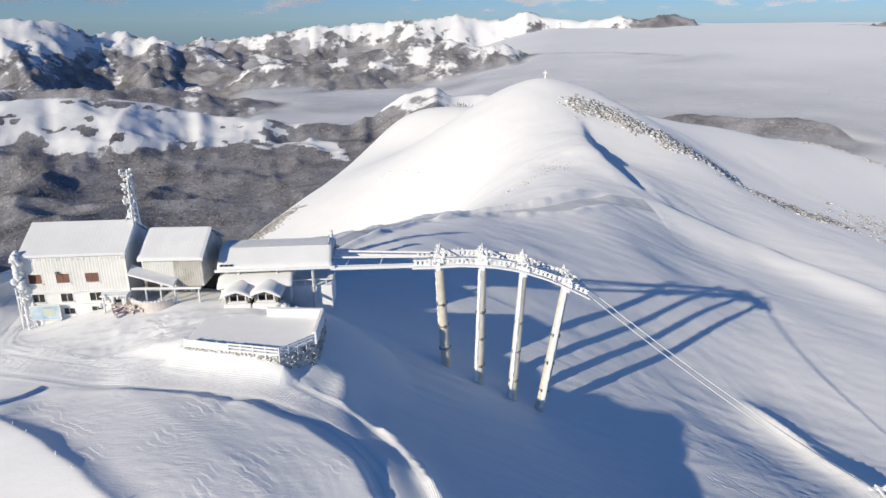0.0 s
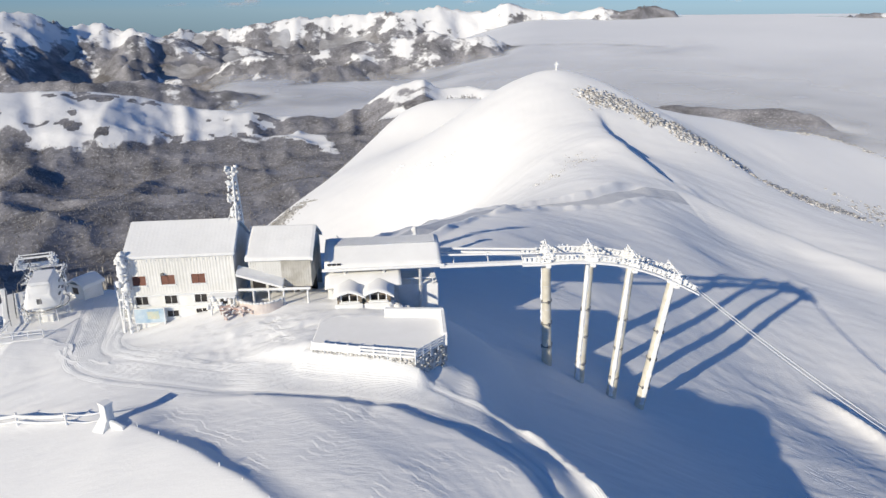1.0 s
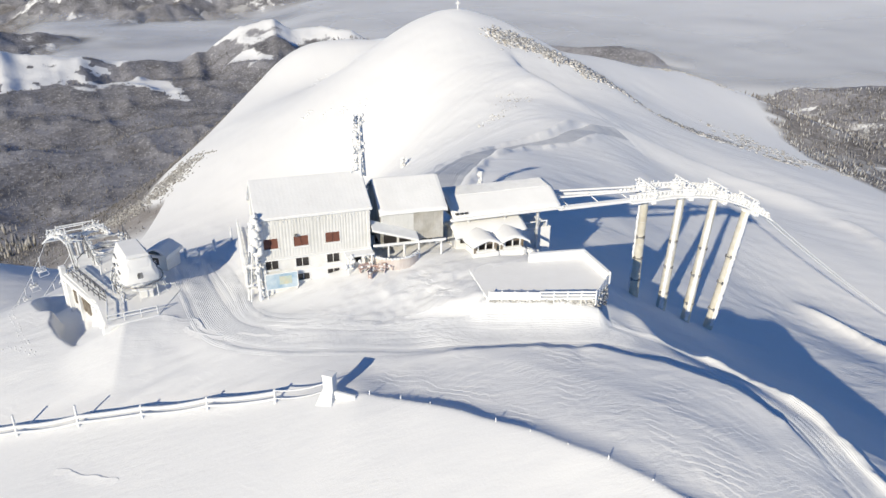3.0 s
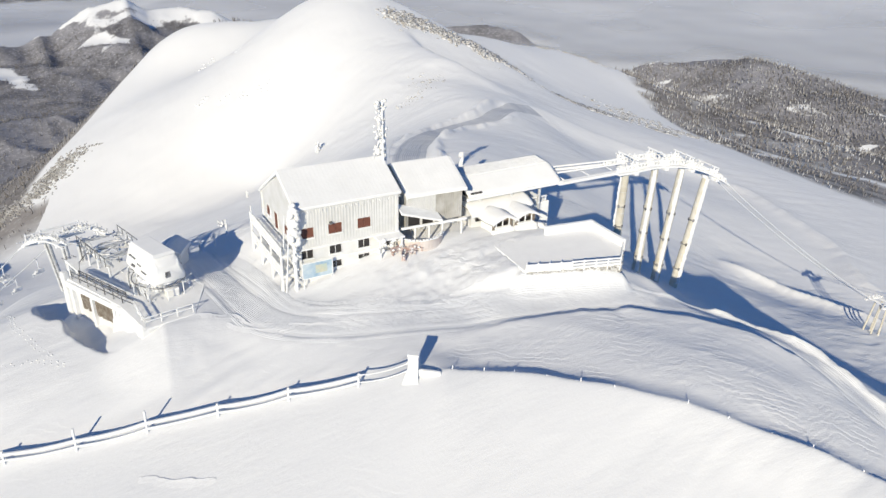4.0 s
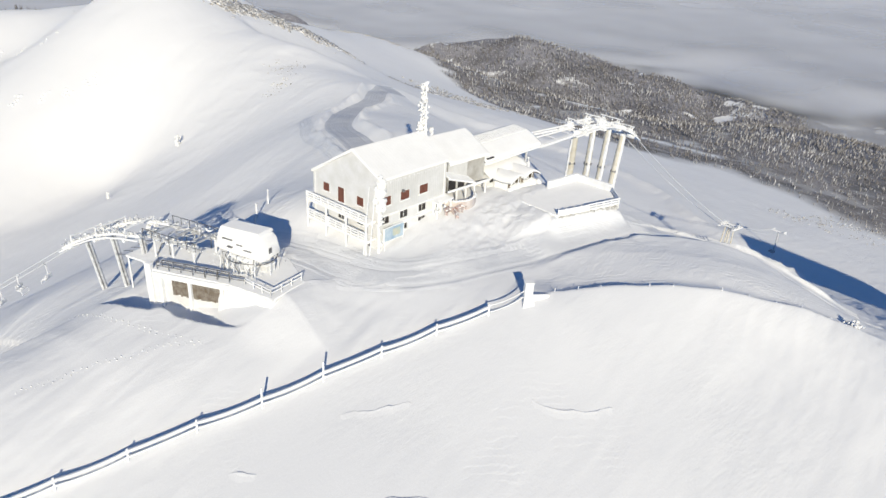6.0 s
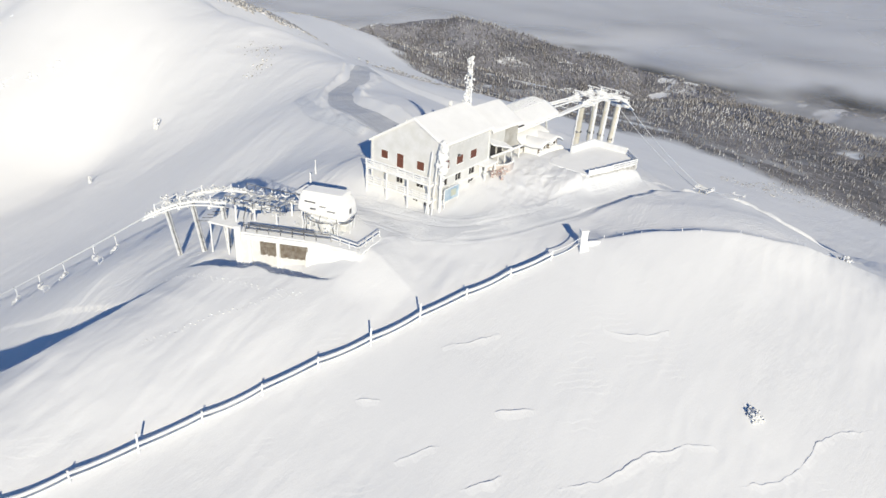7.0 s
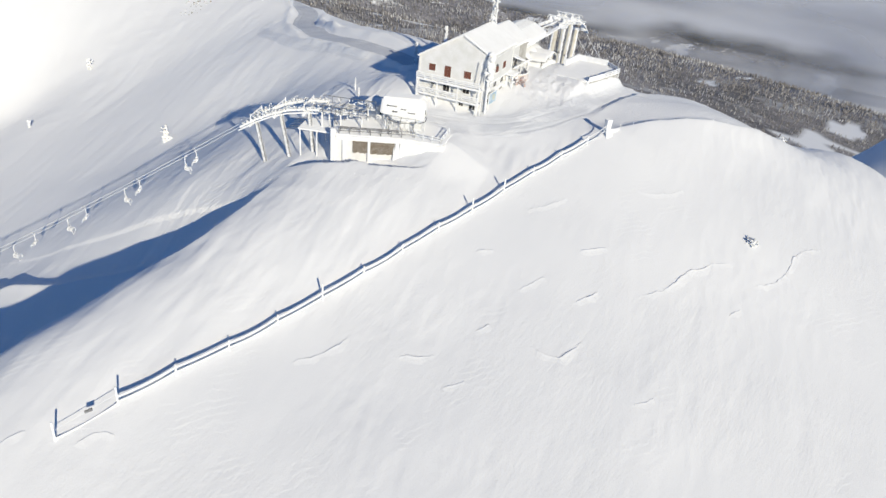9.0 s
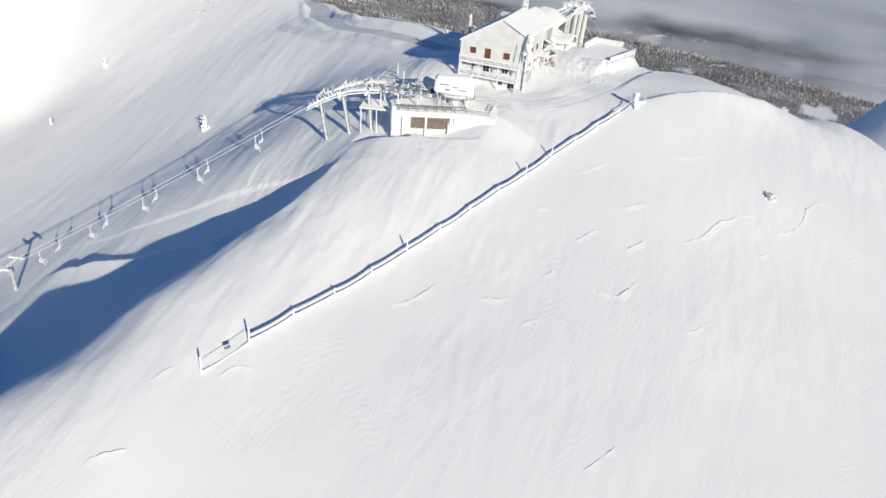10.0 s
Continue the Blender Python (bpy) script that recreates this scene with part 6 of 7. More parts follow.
for r0, r1 in zip(rows[:-1], rows[1:]):
    for k in range(11):
        plaster.faces.new((r0[k], r0[k + 1], r1[k + 1], r1[k]))
back_rim = bmesh.ops.extrude_face_region(plaster, geom=plaster.faces[:])
for v in back_rim["geom"]:
    if isinstance(v, bmesh.types.BMVert):
        v.co += Vector((0.6, 0.22, -0.05))
part("snow_plaster", plaster, M_RIME, st, "snow plastered on the wall", True)


def railing(parent, pts, z, h=1.0, mat=None):
    for a, b in zip(pts[:-1], pts[1:]):
        L = math.hypot(b[0] - a[0], b[1] - a[1])
        n = max(1, int(L / 1.5))
        for k in range(n + 1):
            x, y = a[0] + (b[0] - a[0]) * k / n, a[1] + (b[1] - a[1]) * k / n
            part("railing_post", tube((x, y, z), (x, y, z + h), 0.06, 0.06, 5), mat or M_STEEL, parent)
        for dz in (0.5, h):
            part("rail", tube((*a, z + dz), (*b, z + dz), 0.065, 0.065, 6), mat or M_STEEL, parent)


guard = thing("deck_railing", "steel deck railing crusted with rime", "railing")
railing(guard, [(-79.3, 92.1), (-73.8, 84.0), (-72.6, 82.4)], DECK_Z, 1.0, M_BARE_STEEL)
railing(guard, [(-78.5, 92.5), (-73.4, 84.9)], DECK_Z, 0.8, M_BARE_STEEL)
railing(guard, [(-71.6, 78.0), (-66.7, 79.5)], DECK_Z, 0.95, M_RIME)
railing(guard, [(-72.6, 82.4), (-71.6, 78.0)], DECK_Z, 0.9, M_RIME)

# drive hood on its column
hood = thing("drive_hood", "boxy white drive hood of the chairlift, iced over", "lift machinery", Matrix.Translation((-69.9, 86.3, DECK_Z)) @ Matrix.Rotation(math.atan2(AX.y, AX.x), 4, "Z"))
hb = bmesh.new()
loops = []
for x, w, zb, zt in [(-3.7, 1.5, 2.7, 4.5), (-3.5, 1.72, 2.5, 4.8), (-2.7, 1.8, 2.4, 5.05), (0.0, 1.9, 2.3, 5.2), (2.1, 1.9, 2.25, 5.15), (2.8, 1.86, 2.2, 4.95), (3.2, 1.75, 2.1, 4.6), (3.4, 1.55, 2.15, 4.1)]:
    row = []
    for k in range(28):
        a = math.tau * (k + 0.5) / 28
        c, sn = math.cos(a), math.sin(a)
        up = math.copysign(abs(sn) ** 0.2, sn)
        wide = w * (1.0 - 0.3 * max(up, -0.35))
        row.append(hb.verts.new((x + 0.05 * math.sin(5 * a), wide * math.copysign(abs(c) ** 0.2, c), (zb + zt) / 2 + (zt - zb) / 2 * up + 0.04 * math.sin(3 * a + 2 * x))))
    loops.append(row)
for r0, r1 in zip(loops[:-1], loops[1:]):
    for k in range(28):
        hb.faces.new((r0[k], r0[(k + 1) % 28], r1[(k + 1) % 28], r1[k]))
hb.faces.new(loops[0][::-1])
hb.faces.new(loops[-1])
part("hood", hb, M_ROOFSNOW, hood, "iced hood with sloping sides", True)
part("roof_slab", bevelled(hull([(x, y, z) for x, y, z in ((-3.4, -1.3, 4.85), (-3.4, 1.3, 4.85), (2.9, -1.35, 5.15), (2.9, 1.35, 5.15), (-3.2, -1.1, 5.2), (-3.2, 1.1, 5.2), (2.6, -1.15, 5.48), (2.6, 1.15, 5.48))]), 0.07, 2), M_ROOFSNOW, hood, "slab of snow on the hood")
part("column", tube((0, 0, -0.3), (0, 0, 2.2), 0.9, 0.8, 12), M_RIME, hood)
part("skirt", bevelled(prism([(2.9 * math.cos(k * math.tau / 14) + 0.3, 2.3 * math.sin(k * math.tau / 14)) for k in range(14)], 1.75, 2.2), 0.12, 2), M_RIME, hood, "round snowy skirt under the hood")
ring_pts = [(0.3 + 3.3 * math.cos(a), 2.8 * math.sin(a), 1.75 + 0.08 * math.sin(4 * a)) for a in np.linspace(-2.5, 2.3, 26)]
ring = bmesh.new()
run_tube(ring, ring_pts, 0.07, 6)
part("ring_rail", ring, M_BARE_STEEL, hood, "bent dark rail round the hood")
for k in range(0, 26, 4):
    x, y, z = ring_pts[k]
    part("rail_post", tube((x, y, -0.2), (x, y, z), 0.06, 0.05, 5), M_RIME, hood)
part("hatch", bevelled(box(3.26, 3.44, -0.45, 0.15, 2.75, 3.5), 0.04, 1), M_BARE_STEEL, hood, "dark hatch")
for side in (-1, 1):
    for x, w, z, h in ((-2.6, 1.6, 3.9, 0.14), (-0.3, 0.9, 3.6, 0.12), (-1.6, 0.8, 3.1, 0.18), (0.9, 1.2, 3.2, 0.12)):
        y = 1.88 * (1.0 - 0.3 * ((z - 3.7) / 1.4)) * side
        part("louvre", box(x, x + w, min(y, y - 0.25 * side), max(y, y - 0.25 * side) + 0.03, z, z + h), M_BARE_STEEL, hood)
# pipes and brackets hanging off the sunny side, thick with rime
rnd = random.Random(53)
for k in range(9):
    x = -3.0 + 0.72 * k
    y0 = -1.9 - rnd.uniform(0.0, 0.3)
    bm = bmesh.new()
    run_tube(bm, [(x, -1.5, 2.2 + rnd.uniform(-0.3, 0.5)), (x + rnd.uniform(-0.2, 0.3), y0, 2.0 + rnd.uniform(-0.2, 0.4)), (x + rnd.uniform(-0.3, 0.6), y0 - 0.4, 1.2 + rnd.uniform(-0.3, 0.3)), (x + rnd.uniform(-0.4, 0.4), y0 - 0.2, -0.1)], rnd.uniform(0.05, 0.09), 6)
    part("pipe", bm, M_BARE_STEEL if k % 3 == 1 else M_RIME, hood)
tagged(lumps("rime", [(rnd.uniform(-3.4, 3.4), rnd.choice((-2.2, -2.7, -2.4, 2.6)) + rnd.gauss(0, 0.25), rnd.uniform(0.0, 2.3), rnd.uniform(0.05, 0.14), rnd.uniform(0.5, 1.1)) for _ in range(110)], M_RIME, hood, "rime on pipes and rails", 5), kind="stuff")

# bent handrail at the deck's rear corner
rear = thing("rear_handrail", "bent dark steel handrail along the rear of the deck", "railing")
bm = bmesh.new()
run_tube(bm, [(-78.6, 93.6, DECK_Z), (-78.4, 93.7, DECK_Z + 1.3), (-77.6, 94.4, DECK_Z + 2.0), (-75.0, 95.4, DECK_Z + 2.0), (-72.4, 94.6, DECK_Z + 2.0), (-71.4, 93.6, DECK_Z + 1.9)], 0.075, 6)
part("rail", bm, M_BARE_STEEL, rear)
for x, y in ((-76.6, 94.8), (-74.2, 95.2), (-71.6, 93.8)):
    part("post", tube((x, y, DECK_Z - 0.1), (x, y, DECK_Z + 2.0), 0.06, 0.05, 6), M_BARE_STEEL, rear)

# return wheel frame between hood and arch
yoke = thing("bullwheel_frame", "steel bullwheel frame coated in rime", "lift machinery", Matrix.Translation((-74.6, 94.6, 0)) @ Matrix.Rotation(math.atan2(AX.y, AX.x), 4, "Z"))
wheel = bmesh.new()
for k in range(28):
    a, b = math.tau * k / 28, math.tau * (k + 1) / 28
    add_tube(wheel, (2.0 * math.cos(a), 2.0 * math.sin(a), 2.9), (2.0 * math.cos(b), 2.0 * math.sin(b), 2.9), 0.14, 0.14, 6)
part("bullwheel", wheel, M_STEEL, yoke)
for k in range(6):
    a = math.tau * k / 6
    part("spoke", tube((0, 0, 2.9), (2.0 * math.cos(a), 2.0 * math.sin(a), 2.9), 0.07, 0.07, 5), M_STEEL, yoke)
for y in (-1.9, 1.9):
    part("rail_beam", bevelled(box(-4.8, 4.6, y - 0.16, y + 0.16, 2.45, 2.75), 0.05, 1), M_STEEL, yoke)
for x in (-3.4, -0.3, 3.2):
    part("cross_beam", box(x - 0.12, x + 0.12, -2.3, 2.3, 3.0, 3.25), M_STEEL, yoke)
    for y in (-1.9, 1.9):
        part("leg", tube((x, y, -0.8), (x, y, 2.5), 0.14, 0.12, 7), M_RIME, yoke)
for y in (-2.5, 2.5):
    part("guard_rail", tube((-4.6, y, 3.7), (4.4, y, 3.7), 0.06, 0.06, 5), M_BARE_STEEL, yoke)
    for x in np.linspace(-4.5, 4.2, 7):
        part("guard_post", tube((x, y, 2.6), (x, y, 3.7), 0.05, 0.05, 5), M_BARE_STEEL, yoke)
rnd = random.Random(57)
tagged(lumps("rime", [(rnd.uniform(-4.6, 4.4), rnd.choice((-2.2, -1.9, 1.9, 2.2)) + rnd.gauss(0, 0.15), rnd.uniform(2.2, 3.6), rnd.uniform(0.06, 0.17)) for _ in range(150)], M_RIME, yoke, "rime on the beams", 6), kind="stuff")

# loading ramp under the arch
ramp = thing("loading_ramp", "snowy timber loading ramp on posts", "platform", Matrix.Translation((-76.9, 97.2, 0)) @ Matrix.Rotation(math.atan2(AX.y, AX.x), 4, "Z"))
part("ramp_floor", bevelled(box(-3.6, 2.5, -2.6, 2.6, -0.4, -0.1), 0.06, 1), M_RIME, ramp)
for x in (-3.3, -0.5, 2.2):
    for y in (-2.4, 2.4):
        part("post", tube((x, y, -6.0), (x, y, -0.3), 0.12, 0.12, 6), M_RIME, ramp)
for k in range(5):
    part("net_bar", tube((-3.5, -2.4 + 1.2 * k, -0.15), (-5.6, -2.4 + 1.2 * k, -0.6), 0.06, 0.05, 5), M_BARE_STEEL, ramp)

# arch of sheaves on three legs
arch = thing("lift_arch", "curved sheave arch of the chairlift on three frosted legs", "lift machinery")
ARCH = [(-77.4, 96.9, 2.95), (-78.6, 99.1, 2.8), (-79.8, 101.3, 2.4), (-81.1, 103.3, 1.7), (-82.7, 105.5, 0.5), (-84.1, 107.5, -0.9)]
for foot, top in (((-78.2, 98.4, -5.5), (-78.5, 99.0, 2.4)), ((-80.25, 101.6, -7.0), (-80.9, 102.9, 1.6)), ((-82.1, 105.2, -9.0), (-83.2, 106.0, 0.0))):
    part("leg", tube(foot, top, 0.4, 0.36, 12), M_STEEL, arch, "frosted steel leg")
    # raised dark strip stands in for the dark gap between two rails
    part("leg_gap_strip", tube(Vector(foot) + Vector((-0.12, -0.36, 0)), Vector(top) + Vector((-0.12, -0.33, 0)), 0.09, 0.09, 6), M_BARE_STEEL, arch, "dark strip standing in for the gap between the leg's rails")
    part("leg_rail", tube(Vector(foot) + Vector((-0.4, -0.1, 0.3)), Vector(top) + Vector((-0.4, -0.1, 0)), 0.06, 0.06, 5), M_RIME, arch)
    c = Vector(top)
    part("crossarm", tube(c - SIDE * 2.8 + Vector((0, 0, 0.1)), c + SIDE * 2.8 + Vector((0, 0, 0.1)), 0.22, 0.22, 8), M_RIME, arch)
    fr = bmesh.new()
    for s in (-2.3, 2.3):
        add_tube(fr, c + SIDE * s, c + SIDE * s + Vector((0, 0, 1.8)), 0.12, 0.09, 6)
    add_tube(fr, c - SIDE * 2.3 + Vector((0, 0, 1.6)), c + SIDE * 2.3 + Vector((0, 0, 1.6)), 0.1, 0.1, 6)
    part("lifting_frame", fr, M_RIME, arch)
arch_spots = []
rnd = random.Random(61)
for s in (-2.3, 2.3):
    pts = [Vector(p) + SIDE * s + Vector((0, 0, 0.45)) for p in ARCH]
    bm = bmesh.new()
    run_tube(bm, pts, 0.17, 6)
    part("track_beam", bm, M_RIME, arch)
    wb = bmesh.new()
    run_tube(wb, [p + SIDE * math.copysign(0.55, s) - Vector((0, 0, 0.35)) for p in pts], 0.12, 6)
    part("walkway", wb, M_RIME, arch)
    for p, q in zip(pts[:-1], pts[1:]):
        for k in range(4):
            c = p.lerp(q, k / 4) + Vector((0, 0, 0.3))
            part("sheave", tube(c - SIDE * 0.08, c + SIDE * 0.08, 0.24, 0.24, 10), M_STEEL, arch)
            for _ in range(4):
                arch_spots.append((c.x + rnd.gauss(0, 0.3), c.y + rnd.gauss(0, 0.3), c.z + rnd.gauss(0.0, 0.25), rnd.uniform(0.07, 0.19), rnd.uniform(0.6, 1.2)))
tagged(lumps("rime", arch_spots, M_RIME, arch, "rime along the sheaves", 8), kind="stuff")

# attendant's hut
hut = thing("attendant_hut", "small lift attendant's hut with a snow roof and dark window", "hut", pose(-68.0, 92.8, 0.1, 0, 0, -22) @ Matrix.Scale(0.82, 4))
part("wall", wall_with_holes(-1.7, 1.7, -2.5, 3.1, -1.9, -1.75, [(-1.0, 0.4, 1.4, 2.6)]), M_PLASTER, hut)
part("window_pane", box(-1.0, 0.4, -1.82, -1.78, 1.4, 2.6), M_DARK, hut, "dark window")
part("wall", box(-1.7, -1.55, -1.75, 1.9, -2.5, 3.1), M_PLASTER, hut)
part("wall", box(1.55, 1.7, -1.75, 1.9, -2.5, 3.1), M_PLASTER, hut)
part("wall", box(-1.55, 1.55, 1.75, 1.9, -2.5, 3.1), M_PLASTER, hut)
line = [(-2.2, 2.95), (-2.15, 3.25), (-0.5, 4.2), (0, 4.35), (0.5, 4.2), (2.15, 3.25), (2.2, 2.95)]
hr = part("roof", thick(snow_roof(line, -2.3, 2.3, 13, 0.12, 12), 0.25), M_ROOFSNOW, hut, "snow-laden roof")
hr.matrix_basis = pose(0, 0, 0, 0, 0, 90)
crate = thing("crate", "grey crate half buried in the deck snow", "box", pose(-68.6, 84.2, DECK_Z, 0, 0, 12))
part("box", bevelled(box(-0.7, 0.7, -0.5, 0.5, -0.2, 0.8), 0.08), M_PLASTER, crate)
part("lid", bevelled(box(-0.75, 0.75, -0.55, 0.55, 0.8, 0.98), 0.06), M_RIME, crate)

# ---- chairs on the old lift ----
LINE_B = ((-86.2, 106.6, -0.4), (-5.7, 10.0, -7.15))
LINE_A = ((-82.0, 108.4, -0.4), (-5.7, 10.0, -7.15))


def line_point(line, k):
    (x, y, z), (dx, dy, dz) = line
    return Vector((x + dx * k, y + dy * k, z + dz * k - 0.55 * math.sin(math.pi * min(k / 5.2, 1.0))))


for ln in (LINE_A, LINE_B):
    cable("chairlift_cable", [line_point(ln, k * 0.26) for k in range(0, 41)], 0.05, "rime-white cable of the chairlift", M_CABLE)


def lift_chair(m):
    c = thing("lift_chair", "double chairlift chair white with rime", "chair", m, "chairs on the old lift")
    bm = bmesh.new()
    run_tube(bm, [(0, 0, 0), (0.25, 0, -0.3), (0.3, 0, -1.4), (0.1, 0, -1.7)], 0.07, 6)
    part("hanger", bm, M_RIME, c)
    part("grip", bevelled(box(-0.18, 0.18, -0.12, 0.12, -0.14, 0.14), 0.04, 1), M_STEEL, c)
    part("seat", bevelled(box(-0.35, 0.3, -0.65, 0.65, -2.35, -2.2), 0.05, 1), M_RIME, c)
    part("backrest", bevelled(box(0.26, 0.4, -0.65, 0.65, -2.2, -1.6), 0.05, 1), M_RIME, c)
    for y in (-0.68, 0.68):
        f = bmesh.new()
        run_tube(f, [(0.1, 0, -1.7), (0.2, y, -1.7), (0.35, y, -2.2), (-0.4, y, -2.35), (-0.5, y, -2.9)], 0.06, 5)
        part("side_frame", f, M_RIME, c)
    part("footrest", tube((-0.5, -0.68, -2.9), (-0.5, 0.68, -2.9), 0.06, 0.06, 5), M_RIME, c)
    lumps("rime", [(0.2, 0.3, -1.7, 0.2), (0.3, -0.4, -1.9, 0.22), (0, 0, -2.2, 0.2, 0.6), (0.25, 0, -0.6, 0.14)], M_RIME, c)
    return c


turn = math.degrees(math.atan2(10.0, -5.7))
first = lift_chair(Matrix.Translation(line_point(LINE_B, 0.8)) @ pose(0, 0, 0, 0, 0, turn + 12))
for ln, ks in ((LINE_B, (1.75, 2.7, 3.65, 4.6, 5.6, 6.6, 7.6)), (LINE_A, (0.88, 1.8, 2.72, 3.64, 4.55, 5.5, 6.5, 7.5))):
    for k in ks:
        copy_thing(first, Matrix.Translation(line_point(ln, k)) @ pose(0, 0, 0, 0, 0, turn + (12 if ln is LINE_B else 190)))


def lift_pylon(k):
    p = (line_point(LINE_A, k) + line_point(LINE_B, k)) / 2
    t = thing("lift_pylon", "single-leg chairlift pylon with rimed crossarm", "lift tower", Matrix.Translation((p.x, p.y, 0)) @ Matrix.Rotation(math.atan2(AX.y, AX.x), 4, "Z"))
    g = ground_z(p.x, p.y)
    part("leg", tube((0, 0, g - 0.5), (0, 0, p.z - 0.2), 0.4, 0.28, 10), M_STEEL, t)
    part("crossarm", bevelled(box(-0.25, 0.25, -2.9, 2.9, p.z - 0.2, p.z + 0.25), 0.06, 1), M_RIME, t)
    for y in (-2.3, 2.3):
        part("sheave_train", bevelled(box(-1.6, 1.6, y - 0.15, y + 0.15, p.z - 0.1, p.z + 0.4), 0.1, 1), M_RIME, t)
    return t


lift_pylon(5.35)

# ---- snow fence along the slope ----
FENCE_A, FENCE_B = Vector((-53.6, 60.6)), Vector((-134.8, 83.3))
NP = 13
posts = [FENCE_A.lerp(FENCE_B, k / NP) for k in range(NP + 1)]
fence = thing("snow_fence", "long sagging snow fence thickly coated with rime", "fence")
tall = {3, 4, 8, 12, 13}
for k, p in enumerate(posts):
    g = ground_z(p.x, p.y)
    h = 2.5 if k in tall else 1.5
    part("post", tube((p.x, p.y, g - 0.4), (p.x + 0.05, p.y, g + h), 0.13, 0.11, 7), M_RIME, fence)
for k in range(NP):
    a, b = posts[k], posts[k + 1]
    ga, gb = ground_z(a.x, a.y), ground_z(b.x, b.y)
    rows = ((0.45, 0.12), (1.12, 0.17)) if k < NP - 1 else ((0.25, 0.1),)
    for h, r in rows:
        pts = sag_line((a.x, a.y, ga + h), (b.x, b.y, gb + h), 0.16 + 0.1 * math.sin(k * 2.3), 8)
        bm = bmesh.new()
        run_tube(bm, pts, r, 6)
        part("rail", bm, M_RIME, fence, "rime-thick sagging rail")
part("wire", tube((posts[-2].x, posts[-2].y, ground_z(*posts[-2]) + 1.5), (posts[-1].x, posts[-1].y, ground_z(*posts[-1]) + 1.3), 0.03, 0.03, 4), M_RIME, fence)
part("wire_sign", box(-0.4, 0.4, -0.03, 0.03, -0.2, 0.2), M_BARE_STEEL, fence, "small dark plate").matrix_basis = Matrix.Translation((*posts[-2].lerp(posts[-1], 0.45), ground_z(*posts[-2].lerp(posts[-1], 0.45)) + 1.35)) @ Matrix.Rotation(2.87, 4, "Z")

endpost = thing("boundary_post", "stout square post plastered with snow at the fence's end", "post", pose(-48.6, 59.3, ground_z(-48.6, 59.3), 0, 0, -32))
part("post", bevelled(box(-0.5, 0.5, -0.42, 0.42, -0.6, 2.3), 0.07, 2), M_RIME, endpost)
part("cap", bevelled(box(-0.56, 0.56, -0.48, 0.48, 2.3, 2.5), 0.06, 2), M_ROOFSNOW, endpost, "cap of packed snow")
part("wall_stub", bevelled(box(0.45, 2.6, -0.2, 0.2, -0.5, 0.75), 0.12, 2), M_RIME, endpost, "snowed-over low wall")
part("rime", hull([(-0.55, -0.5, -0.3), (0.55, -0.5, -0.3), (-0.9, -1.3, -0.4), (0.7, -1.2, -0.4), (-0.5, -0.42, 1.0), (0.45, -0.42, 0.8)]), M_RIME, endpost, "snow packed against the foot")
for h0, h1 in ((1.35, 1.5), (0.5, 0.7)):
    a, b = posts[0], Vector((-48.9, 59.4))
    bm = bmesh.new()
    run_tube(bm, sag_line((a.x, a.y, ground_z(*a) + h0), (b.x, b.y, ground_z(*b) + h1), 0.3, 8), 0.07, 5)
    part("rail", bm, M_RIME, fence, "thin sagging rail to the end post")
# stakes of a buried fence along the edge
edge_run = [(-45.2, 58.1), (-42.6, 56.7), (-40.2, 55.2), (-37.7, 53.5), (-35.2, 51.7), (-32.7, 50.0), (-30.1, 48.3), (-27.4, 46.4), (-24.6, 44.2), (-21.8, 41.8), (-19.0, 39.7), (-15.4, 37.1)]
stake0 = thing("edge_stake", "short rimed stake of a fence buried in the snow", "stake", pose(*edge_run[0], ground_z(*edge_run[0])), "stakes along the snow edge")
part("stake", tube((0, 0, -0.4), (0.04, 0.02, 0.3), 0.07, 0.05, 6), M_RIME, stake0)
for k, (x, y) in enumerate(edge_run[1:]):
    copy_thing(stake0, pose(x, y, ground_z(x, y) - 0.12 * (k % 3), 6 * math.sin(k * 2.1), 5 * math.cos(k * 1.7), 40 * k))

# ---- poles and stakes on the open snow ----
def marker(x, y, h, r, label, name="marker_pole"):
    g = ground_z(x, y)
    s = thing(name, label, "pole", pose(x, y, g))
    part("pole", tube((0, 0, -0.4), (0.05, 0, h), r, r * 0.8, 7), M_RIME, s)
    rnd = random.Random(int(x * 10))
    lumps("rime", [(rnd.gauss(-0.5 * r, r * 0.4), rnd.gauss(0, r * 0.4), rnd.uniform(0.1, h), r * rnd.uniform(0.5, 0.95), 1.8) for _ in range(int(6 + h * 5))], M_RIME, s)
    return s


marker(-22.0, 108.4, 6.4, 0.3, "tall rimed pole behind the station canopy")
marker(-34.5, 108.0, 5.0, 0.28, "rimed pole on the snow behind the annex")
for x, y, h in ((-62.5, 99.5, 1.8), (-64.5, 98.5, 1.5), (-60.5, 103.0, 2.2), (-56.5, 107.0, 2.4), (-66.0, 97.0, 1.6)):
    marker(x, y, h, 0.12, "small rimed stake beside the track")
